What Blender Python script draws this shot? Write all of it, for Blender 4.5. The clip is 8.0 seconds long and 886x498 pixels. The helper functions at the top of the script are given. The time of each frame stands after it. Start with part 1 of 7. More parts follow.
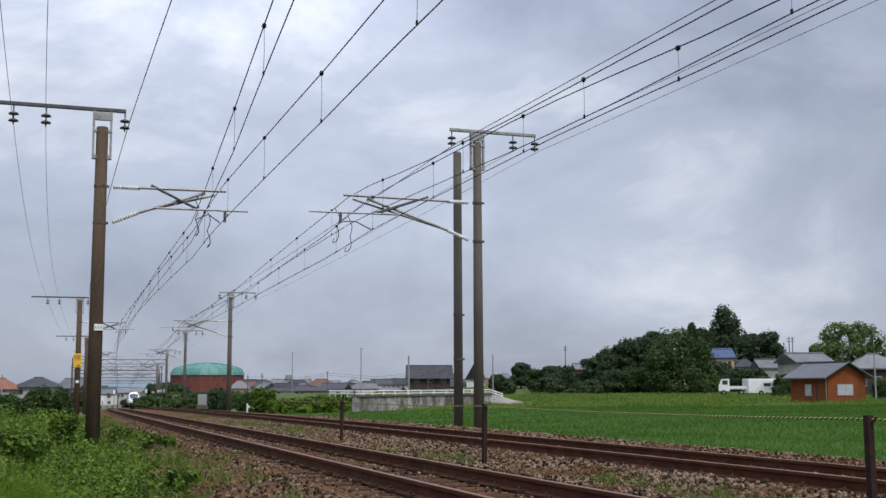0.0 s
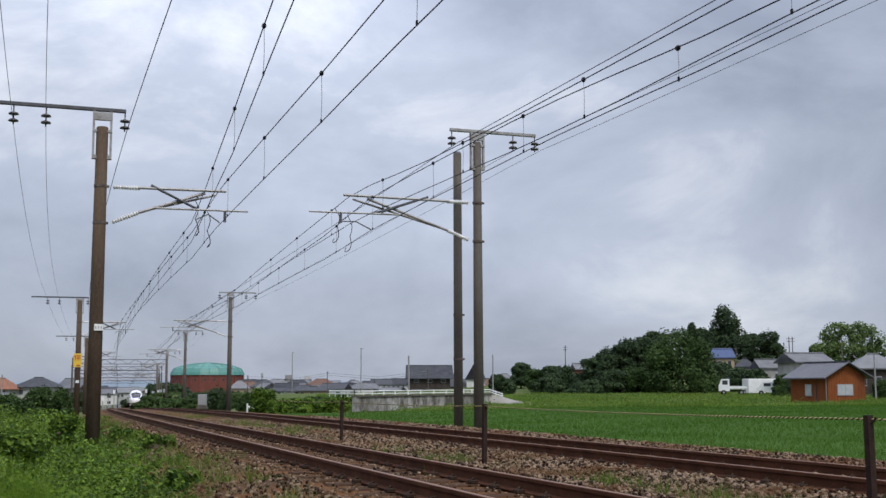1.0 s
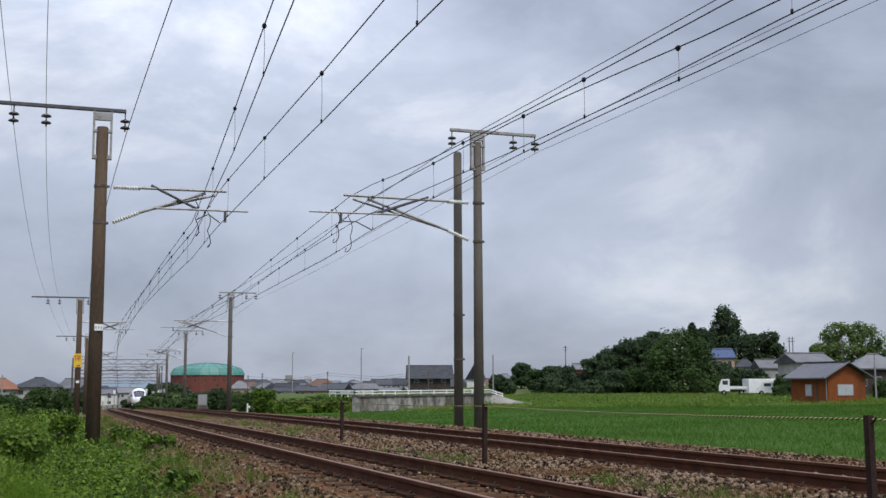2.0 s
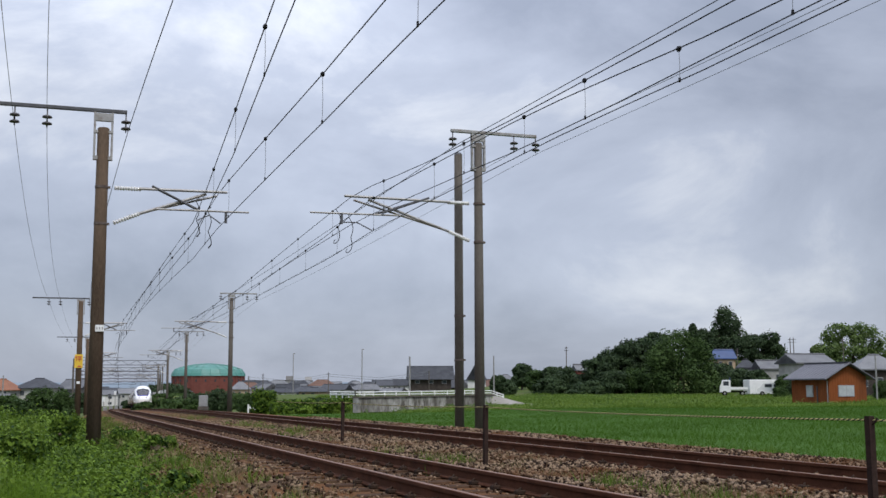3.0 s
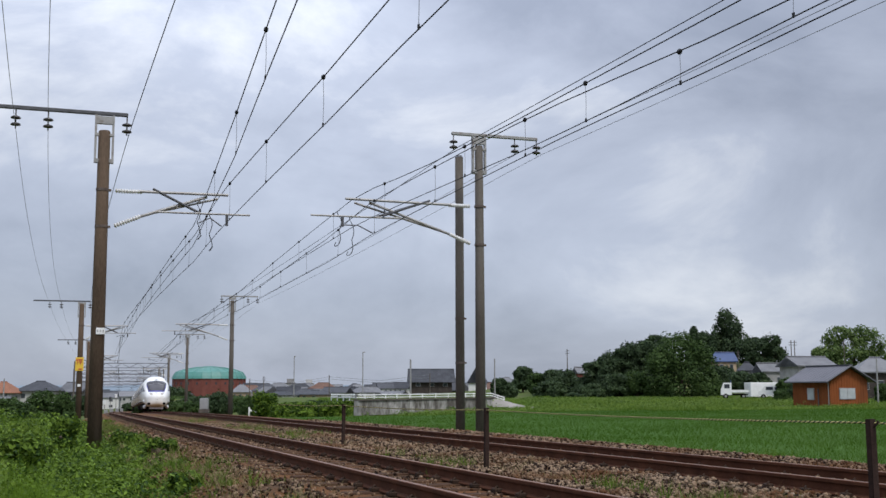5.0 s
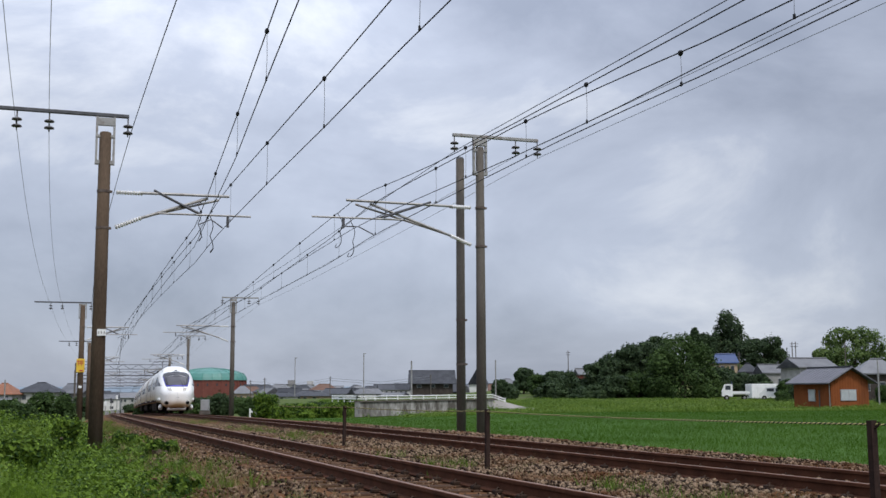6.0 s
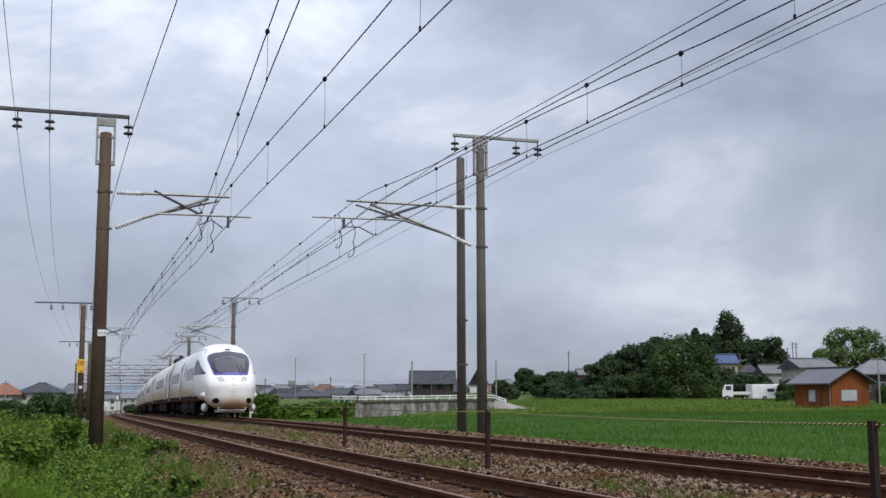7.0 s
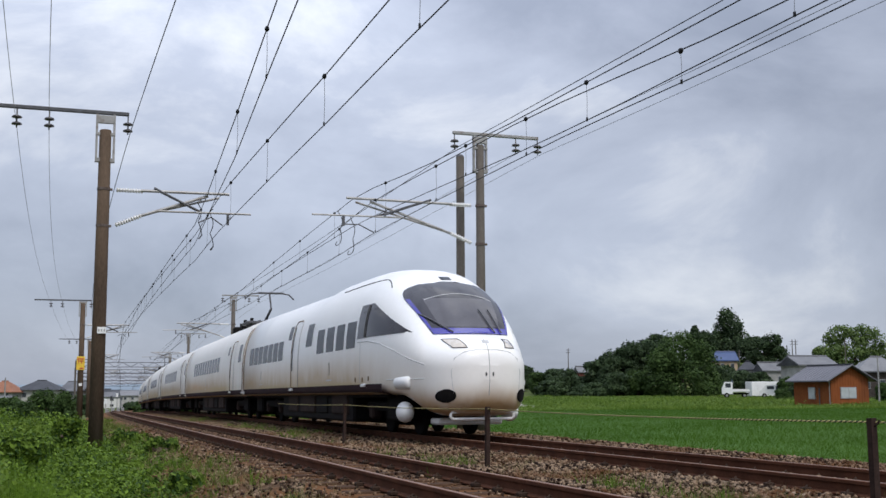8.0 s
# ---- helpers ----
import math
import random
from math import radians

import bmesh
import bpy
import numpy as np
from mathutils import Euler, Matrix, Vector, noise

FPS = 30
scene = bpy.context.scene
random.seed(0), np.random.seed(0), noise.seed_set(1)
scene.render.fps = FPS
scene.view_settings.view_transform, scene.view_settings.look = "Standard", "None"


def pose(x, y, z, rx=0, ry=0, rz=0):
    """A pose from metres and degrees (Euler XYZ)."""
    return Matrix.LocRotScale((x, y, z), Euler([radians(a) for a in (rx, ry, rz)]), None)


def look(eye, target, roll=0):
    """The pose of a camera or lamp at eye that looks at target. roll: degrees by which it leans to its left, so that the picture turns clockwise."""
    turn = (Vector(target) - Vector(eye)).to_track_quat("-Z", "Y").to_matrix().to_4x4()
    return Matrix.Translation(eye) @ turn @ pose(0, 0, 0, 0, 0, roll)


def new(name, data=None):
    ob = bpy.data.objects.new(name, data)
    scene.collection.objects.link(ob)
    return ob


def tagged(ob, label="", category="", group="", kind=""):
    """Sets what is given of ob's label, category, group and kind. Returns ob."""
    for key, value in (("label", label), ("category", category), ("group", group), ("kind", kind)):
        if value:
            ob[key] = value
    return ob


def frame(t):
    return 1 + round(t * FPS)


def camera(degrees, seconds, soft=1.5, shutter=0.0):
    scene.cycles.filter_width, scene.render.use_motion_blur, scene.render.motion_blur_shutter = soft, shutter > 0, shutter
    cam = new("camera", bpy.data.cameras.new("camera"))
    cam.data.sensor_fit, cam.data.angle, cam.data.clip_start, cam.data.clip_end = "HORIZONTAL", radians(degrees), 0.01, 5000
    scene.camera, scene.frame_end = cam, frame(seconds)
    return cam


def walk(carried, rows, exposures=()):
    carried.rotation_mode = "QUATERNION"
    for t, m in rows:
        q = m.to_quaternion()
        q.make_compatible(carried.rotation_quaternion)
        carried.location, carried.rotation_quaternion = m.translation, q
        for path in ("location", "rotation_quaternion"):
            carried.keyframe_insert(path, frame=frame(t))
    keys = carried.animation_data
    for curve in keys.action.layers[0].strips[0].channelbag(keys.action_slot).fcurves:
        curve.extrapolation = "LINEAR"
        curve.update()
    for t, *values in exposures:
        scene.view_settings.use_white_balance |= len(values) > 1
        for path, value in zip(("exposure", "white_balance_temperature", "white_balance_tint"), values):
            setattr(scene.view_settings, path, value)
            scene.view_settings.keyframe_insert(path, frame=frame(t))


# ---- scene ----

# ---- camera: it stands beside the line and tilts a little ----
EYE_Z, YAW, PITCH, ROLL, FOCAL = 0.877, 0.35895, 0.11953, 0.0033, 2000.0
cam = camera(42.81, 8.0)


def aim(dx, dy):
    """The camera's pose with the view turned by small amounts to the left and up."""
    return pose(0, 0, EYE_Z, 90 + math.degrees(PITCH + dy / FOCAL), 0, -math.degrees(YAW - dx / FOCAL)) @ pose(0, 0, 0, 0, 0, -math.degrees(ROLL))


PATH = [(0.0, aim(0, 0)), (0.5, aim(0, 0)), (1.0, aim(0, 0)), (1.5, aim(0, -0.1)), (3.0, aim(1.7, 1.6)), (3.5, aim(1.9, 2.6)), (4.0, aim(2.1, 4.4)),
        (4.5, aim(2.5, 5.4)), (6.0, aim(4.8, 9.0)), (6.5, aim(5.3, 9.6)), (7.0, aim(5.6, 9.7)), (7.5, aim(5.4, 9.4)), (8.0, aim(5.0, 5.1))]
walk(cam, PATH, [(0.0, 0.0), (8.0, 0.0)])

# ---- the line's course: lateral shift, height and heading at s metres along it ----
K2, K3, G1, Q2, Q3, S_END = 9.1613e-4, -4.9556e-6, -1.8112e-3, 2.12737e-4, 1.32674e-6, 225.0
L1, L2 = 4.1316, 8.1525


def course(s):
    q = min(s, S_END)
    x = K2 * q * q / 2 + K3 * q ** 3 / 6
    z = G1 * q - Q2 * q * q / 2 + Q3 * q ** 3 / 6
    hx = K2 * q + K3 * q * q / 2
    hz = G1 - Q2 * q + Q3 * q * q / 2
    return x + hx * (s - q), z + hz * (s - q), hx, hz


def on_line(lat, s, z=0.0):
    """World place at a lateral offset from the eye's own line, s metres on, z over the rail tops."""
    x, e, hx, hz = course(s)
    return Vector((x + lat, s, e + z))


# ---- daylight: an overcast sky, bright overhead, with a veiled sun behind the camera ----
SUN_EL, SUN_AZ = 54.0, 170.0
world = bpy.data.worlds.new("overcast")
scene.world = world
world.use_nodes = True
wt = world.node_tree
wt.nodes.clear()


def wnode(kind, **values):
    n = wt.nodes.new(kind)
    for key, v in values.items():
        n.inputs[key].default_value = v
    return n


w_out = wnode("ShaderNodeOutputWorld")
w_bg = wnode("ShaderNodeBackground", Strength=1.0)
w_sky = wt.nodes.new("ShaderNodeTexSky")
w_sky.sky_type, w_sky.sun_disc = "NISHITA", False
w_sky.sun_elevation, w_sky.sun_rotation = radians(SUN_EL), radians(SUN_AZ)
w_tc = wnode("ShaderNodeTexCoord")
w_map = wnode("ShaderNodeMapping", Scale=(3.4, 3.4, 7.0), Location=(0.7, 0.35, 0.1))
w_no = wnode("ShaderNodeTexNoise", Scale=1.0, Detail=9.0, Roughness=0.58, Distortion=0.35)
w_map2 = wnode("ShaderNodeMapping", Scale=(1.0, 1.0, 2.6), Location=(3.1, 1.2, 0.0))
w_no2 = wnode("ShaderNodeTexNoise", Scale=1.6, Detail=3.0, Roughness=0.5)
w_mix = wt.nodes.new("ShaderNodeMath")
w_mix.operation = "MULTIPLY_ADD"
w_mix.inputs[1].default_value = 0.55
w_half = wt.nodes.new("ShaderNodeMath")
w_half.operation = "MULTIPLY"
w_half.inputs[1].default_value = 0.45
w_ramp = wt.nodes.new("ShaderNodeValToRGB")
for pos, col in ((0.38, (0.335, 0.378, 0.485, 1)), (0.455, (0.43, 0.477, 0.597, 1)), (0.54, (0.535, 0.588, 0.72, 1)), (0.61, (0.78, 0.82, 0.91, 1))):
    e = w_ramp.color_ramp.elements[0] if pos == 0.38 else w_ramp.color_ramp.elements.new(pos)
    if pos == 0.38:
        e.position = pos
    e.color = col
w_ramp.color_ramp.elements[-1].color = (0.66, 0.70, 0.80, 1)
w_sep = wnode("ShaderNodeSeparateXYZ")
w_up = wnode("ShaderNodeMapRange")
for key, v in (("From Min", 0.235), ("From Max", 1.0), ("To Min", 1.0), ("To Max", 2.7)):
    w_up.inputs[key].default_value = v
w_east = wnode("ShaderNodeMapRange")
for key, v in (("From Min", 0.25), ("From Max", 0.7), ("To Min", 0.99), ("To Max", 0.71)):
    w_east.inputs[key].default_value = v
w_low = wnode("ShaderNodeMapRange")
for key, v in (("From Min", 0.0), ("From Max", 0.35), ("To Min", 0.79), ("To Max", 1.05)):
    w_low.inputs[key].default_value = v
w_both = wt.nodes.new("ShaderNodeMath")
w_both.operation = "MULTIPLY"
w_slant = wt.nodes.new("ShaderNodeMath")
w_slant.operation = "MULTIPLY_ADD"
w_slant.inputs[1].default_value = 0.5
w_all = wt.nodes.new("ShaderNodeMath")
w_all.operation = "MULTIPLY"
w_mul = wt.nodes.new("ShaderNodeVectorMath")
w_mul.operation = "SCALE"
w_skys = wt.nodes.new("ShaderNodeVectorMath")
w_skys.operation = "SCALE"
w_skys.inputs["Scale"].default_value = 0.012
w_add = wt.nodes.new("ShaderNodeVectorMath")
w_add.operation = "ADD"
for a, b in ((w_tc.outputs["Generated"], w_map.inputs["Vector"]), (w_map.outputs[0], w_no.inputs["Vector"]), (w_tc.outputs["Generated"], w_map2.inputs["Vector"]),
             (w_map2.outputs[0], w_no2.inputs["Vector"]), (w_no.outputs["Fac"], w_mix.inputs[0]), (w_no2.outputs["Fac"], w_half.inputs[0]),
             (w_half.outputs[0], w_mix.inputs[2]), (w_mix.outputs[0], w_ramp.inputs[0]), (w_tc.outputs["Generated"], w_sep.inputs[0]),
             (w_sep.outputs["Z"], w_up.inputs["Value"]), (w_ramp.outputs[0], w_mul.inputs[0]), (w_sep.outputs["X"], w_east.inputs["Value"]),
             (w_up.outputs[0], w_both.inputs[0]), (w_east.outputs[0], w_both.inputs[1]), (w_sep.outputs["X"], w_slant.inputs[0]), (w_sep.outputs["Z"], w_slant.inputs[2]), (w_slant.outputs[0], w_low.inputs["Value"]), (w_both.outputs[0], w_all.inputs[0]), (w_low.outputs[0], w_all.inputs[1]), (w_all.outputs[0], w_mul.inputs["Scale"]),
             (w_sky.outputs[0], w_skys.inputs[0]), (w_mul.outputs[0], w_add.inputs[0]), (w_skys.outputs[0], w_add.inputs[1]),
             (w_add.outputs[0], w_bg.inputs["Color"]), (w_bg.outputs[0], w_out.inputs["Surface"])):
    wt.links.new(a, b)
sun = new("sun", bpy.data.lights.new("sun", "SUN"))
sun.data.energy, sun.data.angle, sun.data.color = 2.15, radians(14), (1.0, 0.965, 0.91)
sun.matrix_world = look((0, 0, 50), (50 * math.cos(radians(SUN_EL)) * math.sin(radians(SUN_AZ)) * -1, -50 * math.cos(radians(SUN_EL)) * math.cos(radians(SUN_AZ)), 50 - 50 * math.sin(radians(SUN_EL))))

# ---- materials ----
def surface(name, dark, light, scale=6.0, rough=0.75, bump=0.15, metal=0.0, fine=60.0, random_tone=0.0, stain=None, stain_scale=0.8, stain_at=0.55,
            island=False, stretch=(1, 1, 1), depth=0.01, through_light=0.0, coat=0.0, gloss=None):
    """A two-scale noise material: grain and blotches between two tones, an optional stain colour, fine relief."""
    m = bpy.data.materials.new(name)
    m.use_nodes = True
    t = m.node_tree
    p = t.nodes["Principled BSDF"]

    def n(kind, **values):
        k = t.nodes.new(kind)
        for key, v in values.items():
            k.inputs[key].default_value = v
        return k

    tc = n("ShaderNodeTexCoord")
    mp = n("ShaderNodeMapping", Scale=stretch)
    t.links.new(tc.outputs["Object"], mp.inputs["Vector"])
    big = n("ShaderNodeTexNoise", Scale=scale, Detail=6.0, Roughness=0.6)
    small = n("ShaderNodeTexNoise", Scale=fine, Detail=3.0, Roughness=0.6)
    for k in (big, small):
        t.links.new(mp.outputs[0], k.inputs["Vector"])
    add = t.nodes.new("ShaderNodeMath")
    add.operation = "MULTIPLY_ADD"
    add.inputs[1].default_value = 0.4
    t.links.new(small.outputs["Fac"], add.inputs[0])
    mul = t.nodes.new("ShaderNodeMath")
    mul.operation = "MULTIPLY"
    mul.inputs[1].default_value = 0.6
    t.links.new(big.outputs["Fac"], mul.inputs[0])
    t.links.new(mul.outputs[0], add.inputs[2])
    last = add
    if random_tone:
        if island:
            src = n("ShaderNodeNewGeometry").outputs["Random Per Island"]
        else:
            src = n("ShaderNodeObjectInfo").outputs["Random"]
        r = t.nodes.new("ShaderNodeMath")
        r.operation = "MULTIPLY_ADD"
        r.inputs[1].default_value = random_tone
        t.links.new(src, r.inputs[0])
        sub = t.nodes.new("ShaderNodeMath")
        sub.operation = "SUBTRACT"
        sub.inputs[1].default_value = random_tone / 2
        t.links.new(add.outputs[0], sub.inputs[0])
        t.links.new(sub.outputs[0], r.inputs[2])
        last = r
    ramp = t.nodes.new("ShaderNodeValToRGB")
    ramp.color_ramp.elements[0].position, ramp.color_ramp.elements[1].position = 0.34, 0.66
    ramp.color_ramp.elements[0].color, ramp.color_ramp.elements[1].color = (*dark, 1), (*light, 1)
    t.links.new(last.outputs[0], ramp.inputs[0])
    colour = ramp.outputs[0]
    if stain:
        sn = n("ShaderNodeTexNoise", Scale=stain_scale, Detail=5.0, Roughness=0.65)
        t.links.new(mp.outputs[0], sn.inputs["Vector"])
        sr = t.nodes.new("ShaderNodeValToRGB")
        sr.color_ramp.elements[0].position, sr.color_ramp.elements[1].position = stain_at - 0.06, stain_at + 0.1
        t.links.new(sn.outputs["Fac"], sr.inputs[0])
        mx = t.nodes.new("ShaderNodeMix")
        mx.data_type = "RGBA"
        mx.inputs["B"].default_value = (*stain, 1)
        for i in mx.inputs:
            if i.name == "B" and i.type == "RGBA":
                i.default_value = (*stain, 1)
        t.links.new(sr.outputs[0], mx.inputs[0])
        t.links.new(colour, [i for i in mx.inputs if i.name == "A" and i.type == "RGBA"][0])
        colour = [o for o in mx.outputs if o.type == "RGBA"][0]
    t.links.new(colour, p.inputs["Base Color"])
    p.inputs["Roughness"].default_value, p.inputs["Metallic"].default_value = rough, metal
    p.inputs["Coat Weight"].default_value = coat
    p.inputs["Specular IOR Level"].default_value = gloss if gloss is not None else (0.12 if rough >= 0.6 and metal == 0 else 0.5)
    if bump:
        b = n("ShaderNodeBump", Strength=bump, Distance=depth)
        t.links.new(add.outputs[0], b.inputs["Height"])
        t.links.new(b.outputs[0], p.inputs["Normal"])
    if through_light:
        tr = n("ShaderNodeBsdfTranslucent")
        t.links.new(colour, tr.inputs["Color"])
        ms = n("ShaderNodeMixShader", Fac=through_light)
        t.links.new(p.outputs[0], ms.inputs[1])
        t.links.new(tr.outputs[0], ms.inputs[2])
        t.links.new(ms.outputs[0], t.nodes["Material Output"].inputs["Surface"])
    return m


SOIL = surface("weedy_soil", (0.04, 0.065, 0.014), (0.085, 0.115, 0.026), 0.5, 0.95, 0.4, fine=9.0, stain=(0.11, 0.085, 0.05), stain_scale=0.12, stain_at=0.6, depth=0.05)
FIELD = surface("rice_green", (0.034, 0.08, 0.008), (0.046, 0.102, 0.011), 0.35, 0.9, 0.3, fine=14.0, depth=0.05)
BED = surface("ballast_bed", (0.034, 0.018, 0.010), (0.115, 0.068, 0.038), 9.0, 0.95, 0.9, fine=26.0, stain=(0.125, 0.055, 0.021), stain_scale=0.7, stain_at=0.46, depth=0.05)
STONE = surface("ballast_stone", (0.018, 0.0095, 0.006), (0.235, 0.163, 0.108), 3.0, 0.9, 0.3, fine=40.0, random_tone=0.85, island=True, stain=(0.10, 0.046, 0.020), stain_scale=0.6, stain_at=0.54)
STONE1 = surface("ballast_stone_single", (0.02, 0.013, 0.009), (0.24, 0.18, 0.13), 3.0, 0.9, 0.3, fine=40.0, random_tone=0.75)
RAIL = surface("rusty_rail_side", (0.045, 0.0175, 0.010), (0.105, 0.042, 0.022), 3.0, 0.9, 0.2, fine=50.0)
RAILTOP = surface("worn_rail_head", (0.125, 0.058, 0.033), (0.19, 0.10, 0.06), 2.0, 0.55, 0.05, metal=0.15, fine=30.0, stretch=(4, 0.4, 4))
SLEEPER = surface("dusty_sleeper", (0.035, 0.019, 0.012), (0.085, 0.047, 0.027), 4.0, 0.95, 0.4, fine=30.0, random_tone=0.25)
CLIP = surface("rusty_clip", (0.02, 0.013, 0.01), (0.05, 0.03, 0.02), 6.0, 0.85, 0.2)
CONCRETE = surface("weathered_concrete", (0.085, 0.073, 0.062), (0.15, 0.132, 0.115), 2.0, 0.9, 0.25, fine=45.0, stretch=(1, 1, 0.25), stain=(0.07, 0.06, 0.052), stain_scale=1.2, stain_at=0.58)
BROWNPOLE = surface("browned_concrete", (0.06, 0.042, 0.030), (0.14, 0.098, 0.068), 2.0, 0.9, 0.25, fine=45.0, stretch=(1, 1, 0.2), stain=(0.15, 0.12, 0.095), stain_scale=0.9, stain_at=0.62)
GALV = surface("galvanised_steel", (0.22, 0.215, 0.21), (0.36, 0.35, 0.34), 5.0, 0.55, 0.08, metal=0.35, fine=60.0, stain=(0.16, 0.12, 0.10), stain_scale=3.0, stain_at=0.62)
# Brown boards whose dark tone also holds the shade below deep eaves.
DARKWOOD = surface("dark_shaded_boards", (0.028, 0.023, 0.02), (0.075, 0.062, 0.055), 0.8, 0.85, 0.2, fine=10.0)
DARKSTEEL = surface("dark_steel", (0.05, 0.05, 0.055), (0.10, 0.10, 0.11), 5.0, 0.6, 0.1, metal=0.3)
WIRE = surface("black_wire", (0.016, 0.016, 0.018), (0.03, 0.03, 0.032), 5.0, 0.6, 0.0)
THINWIRE = surface("grey_wire", (0.16, 0.165, 0.18), (0.22, 0.225, 0.24), 5.0, 0.6, 0.0)
PORCELAIN = surface("white_porcelain", (0.55, 0.54, 0.52), (0.72, 0.71, 0.69), 12.0, 0.3, 0.0, coat=0.4)
DARKPORC = surface("dark_insulator", (0.03, 0.026, 0.026), (0.07, 0.06, 0.06), 12.0, 0.35, 0.0)
WHITE = surface("white_paint", (0.66, 0.66, 0.65), (0.78, 0.78, 0.77), 2.0, 0.5, 0.05, fine=30.0)
YELLOW = surface("yellow_sign_paint", (0.62, 0.40, 0.03), (0.75, 0.50, 0.05), 3.0, 0.5, 0.03)
RED = surface("red_sign_paint", (0.42, 0.05, 0.03), (0.52, 0.07, 0.04), 3.0, 0.5, 0.03)
RUSTYBAND = surface("rusty_galvanised_band", (0.07, 0.05, 0.042), (0.16, 0.13, 0.115), 9.0, 0.8, 0.1)
RUSTPOST = surface("rusty_post", (0.018, 0.012, 0.010), (0.05, 0.03, 0.024), 8.0, 0.9, 0.4, fine=80.0)
ROPE = surface("yellow_rope_strand", (0.34, 0.29, 0.12), (0.5, 0.44, 0.2), 40.0, 0.9, 0.2, fine=120.0)
ROPEDARK = surface("black_rope_strand", (0.02, 0.02, 0.018), (0.05, 0.05, 0.045), 40.0, 0.9, 0.2, fine=120.0)
LEAF = surface("bush_leaf", (0.016, 0.042, 0.006), (0.15, 0.235, 0.028), 0.5, 0.6, 0.0, fine=2.4, random_tone=0.34, island=True, through_light=0.3)
LEAFD = surface("dark_tree_leaf", (0.02, 0.036, 0.016), (0.058, 0.089, 0.037), 0.22, 0.6, 0.0, fine=0.9, random_tone=0.16, island=True, through_light=0.18)
LEAFW = surface("willow_leaf", (0.022, 0.044, 0.012), (0.066, 0.108, 0.03), 0.25, 0.65, 0.0, fine=1.2, random_tone=0.18, island=True, through_light=0.22)
LEAFY = surface("yellowish_tree_leaf", (0.05, 0.085, 0.025), (0.13, 0.18, 0.055), 0.3, 0.65, 0.0, fine=1.5, random_tone=0.2, island=True, through_light=0.22)
BLADE = surface("grass_blade", (0.055, 0.105, 0.010), (0.125, 0.185, 0.028), 0.4, 0.6, 0.0, fine=3.0, random_tone=0.4, island=True, through_light=0.25)
TUSSOCK = surface("tussock_leaf", (0.04, 0.085, 0.014), (0.15, 0.22, 0.045), 0.12, 0.65, 0.0, fine=0.4, random_tone=0.25, island=True, through_light=0.3)
FEATHER = surface("feathery_stem", (0.085, 0.16, 0.014), (0.15, 0.245, 0.026), 2.0, 0.6, 0.0, fine=6.0, random_tone=0.25, island=True, through_light=0.4)
RICE = surface("rice_blade", (0.038, 0.09, 0.007), (0.056, 0.12, 0.011), 0.2, 0.75, 0.0, fine=2.0, random_tone=0.08, island=True, through_light=0.45)
MEADOW = surface("meadow_blade", (0.055, 0.115, 0.014), (0.18, 0.255, 0.045), 0.16, 0.65, 0.0, fine=0.5, random_tone=0.3, island=True, through_light=0.4)
DRY = surface("dry_weed", (0.11, 0.085, 0.04), (0.20, 0.165, 0.08), 1.0, 0.8, 0.0, fine=4.0, random_tone=0.4, island=True)
BARK = surface("bark", (0.05, 0.038, 0.028), (0.10, 0.08, 0.06), 3.0, 0.95, 0.5, stretch=(1, 1, 0.2))
TILE = surface("grey_roof_tile", (0.038, 0.04, 0.046), (0.075, 0.078, 0.088), 0.8, 0.6, 0.2, fine=8.0, random_tone=0.25)
ROOFLIGHT = surface("light_roof_tile", (0.10, 0.102, 0.11), (0.18, 0.182, 0.19), 0.8, 0.6, 0.2, fine=8.0, random_tone=0.25)
SHEETROOF = surface("purplish_sheet_roof", (0.075, 0.075, 0.088), (0.125, 0.122, 0.138), 0.7, 0.5, 0.1, fine=9.0)
BLUEROOF = surface("blue_roof_tile", (0.022, 0.042, 0.11), (0.036, 0.068, 0.17), 0.8, 0.5, 0.2, fine=8.0)
BROWNROOF = surface("brown_roof_tile", (0.10, 0.058, 0.042), (0.17, 0.10, 0.075), 0.8, 0.6, 0.2, fine=8.0)
REDROOF = surface("terracotta_roof", (0.19, 0.085, 0.05), (0.28, 0.13, 0.08), 0.8, 0.6, 0.2, fine=8.0)
PLASTER = surface("house_plaster", (0.24, 0.235, 0.225), (0.46, 0.45, 0.43), 0.7, 0.9, 0.15, fine=12.0, random_tone=0.7)
WHITEWALL = surface("white_house_wall", (0.52, 0.51, 0.49), (0.68, 0.67, 0.65), 0.7, 0.9, 0.1, fine=12.0)
BEIGE = surface("beige_wall", (0.30, 0.22, 0.15), (0.42, 0.32, 0.22), 0.7, 0.9, 0.15, fine=12.0)
# Red toned down: haze in front of the far hall is mixed in.
BRICKRED = surface("haze_muted_cladding", (0.13, 0.045, 0.035), (0.19, 0.07, 0.055), 0.6, 0.85, 0.2, fine=5.0)
GREENROOF = surface("verdigris_roof", (0.04, 0.165, 0.135), (0.065, 0.225, 0.185), 0.25, 0.5, 0.1, fine=3.0, stain=(0.09, 0.215, 0.185), stain_scale=0.15)
ORANGEWALL = surface("orange_boarded_wall", (0.17, 0.05, 0.017), (0.27, 0.088, 0.03), 0.9, 0.85, 0.3, fine=22.0, stretch=(1, 1, 0.4), stain=(0.16, 0.055, 0.022), stain_scale=0.6, stain_at=0.57)
FRAMEGREY = surface("aluminium_frame", (0.28, 0.28, 0.28), (0.38, 0.38, 0.38), 4.0, 0.5, 0.0, metal=0.4)
CURTAIN = surface("pale_window_board", (0.30, 0.33, 0.34), (0.48, 0.50, 0.50), 1.5, 0.6, 0.05)
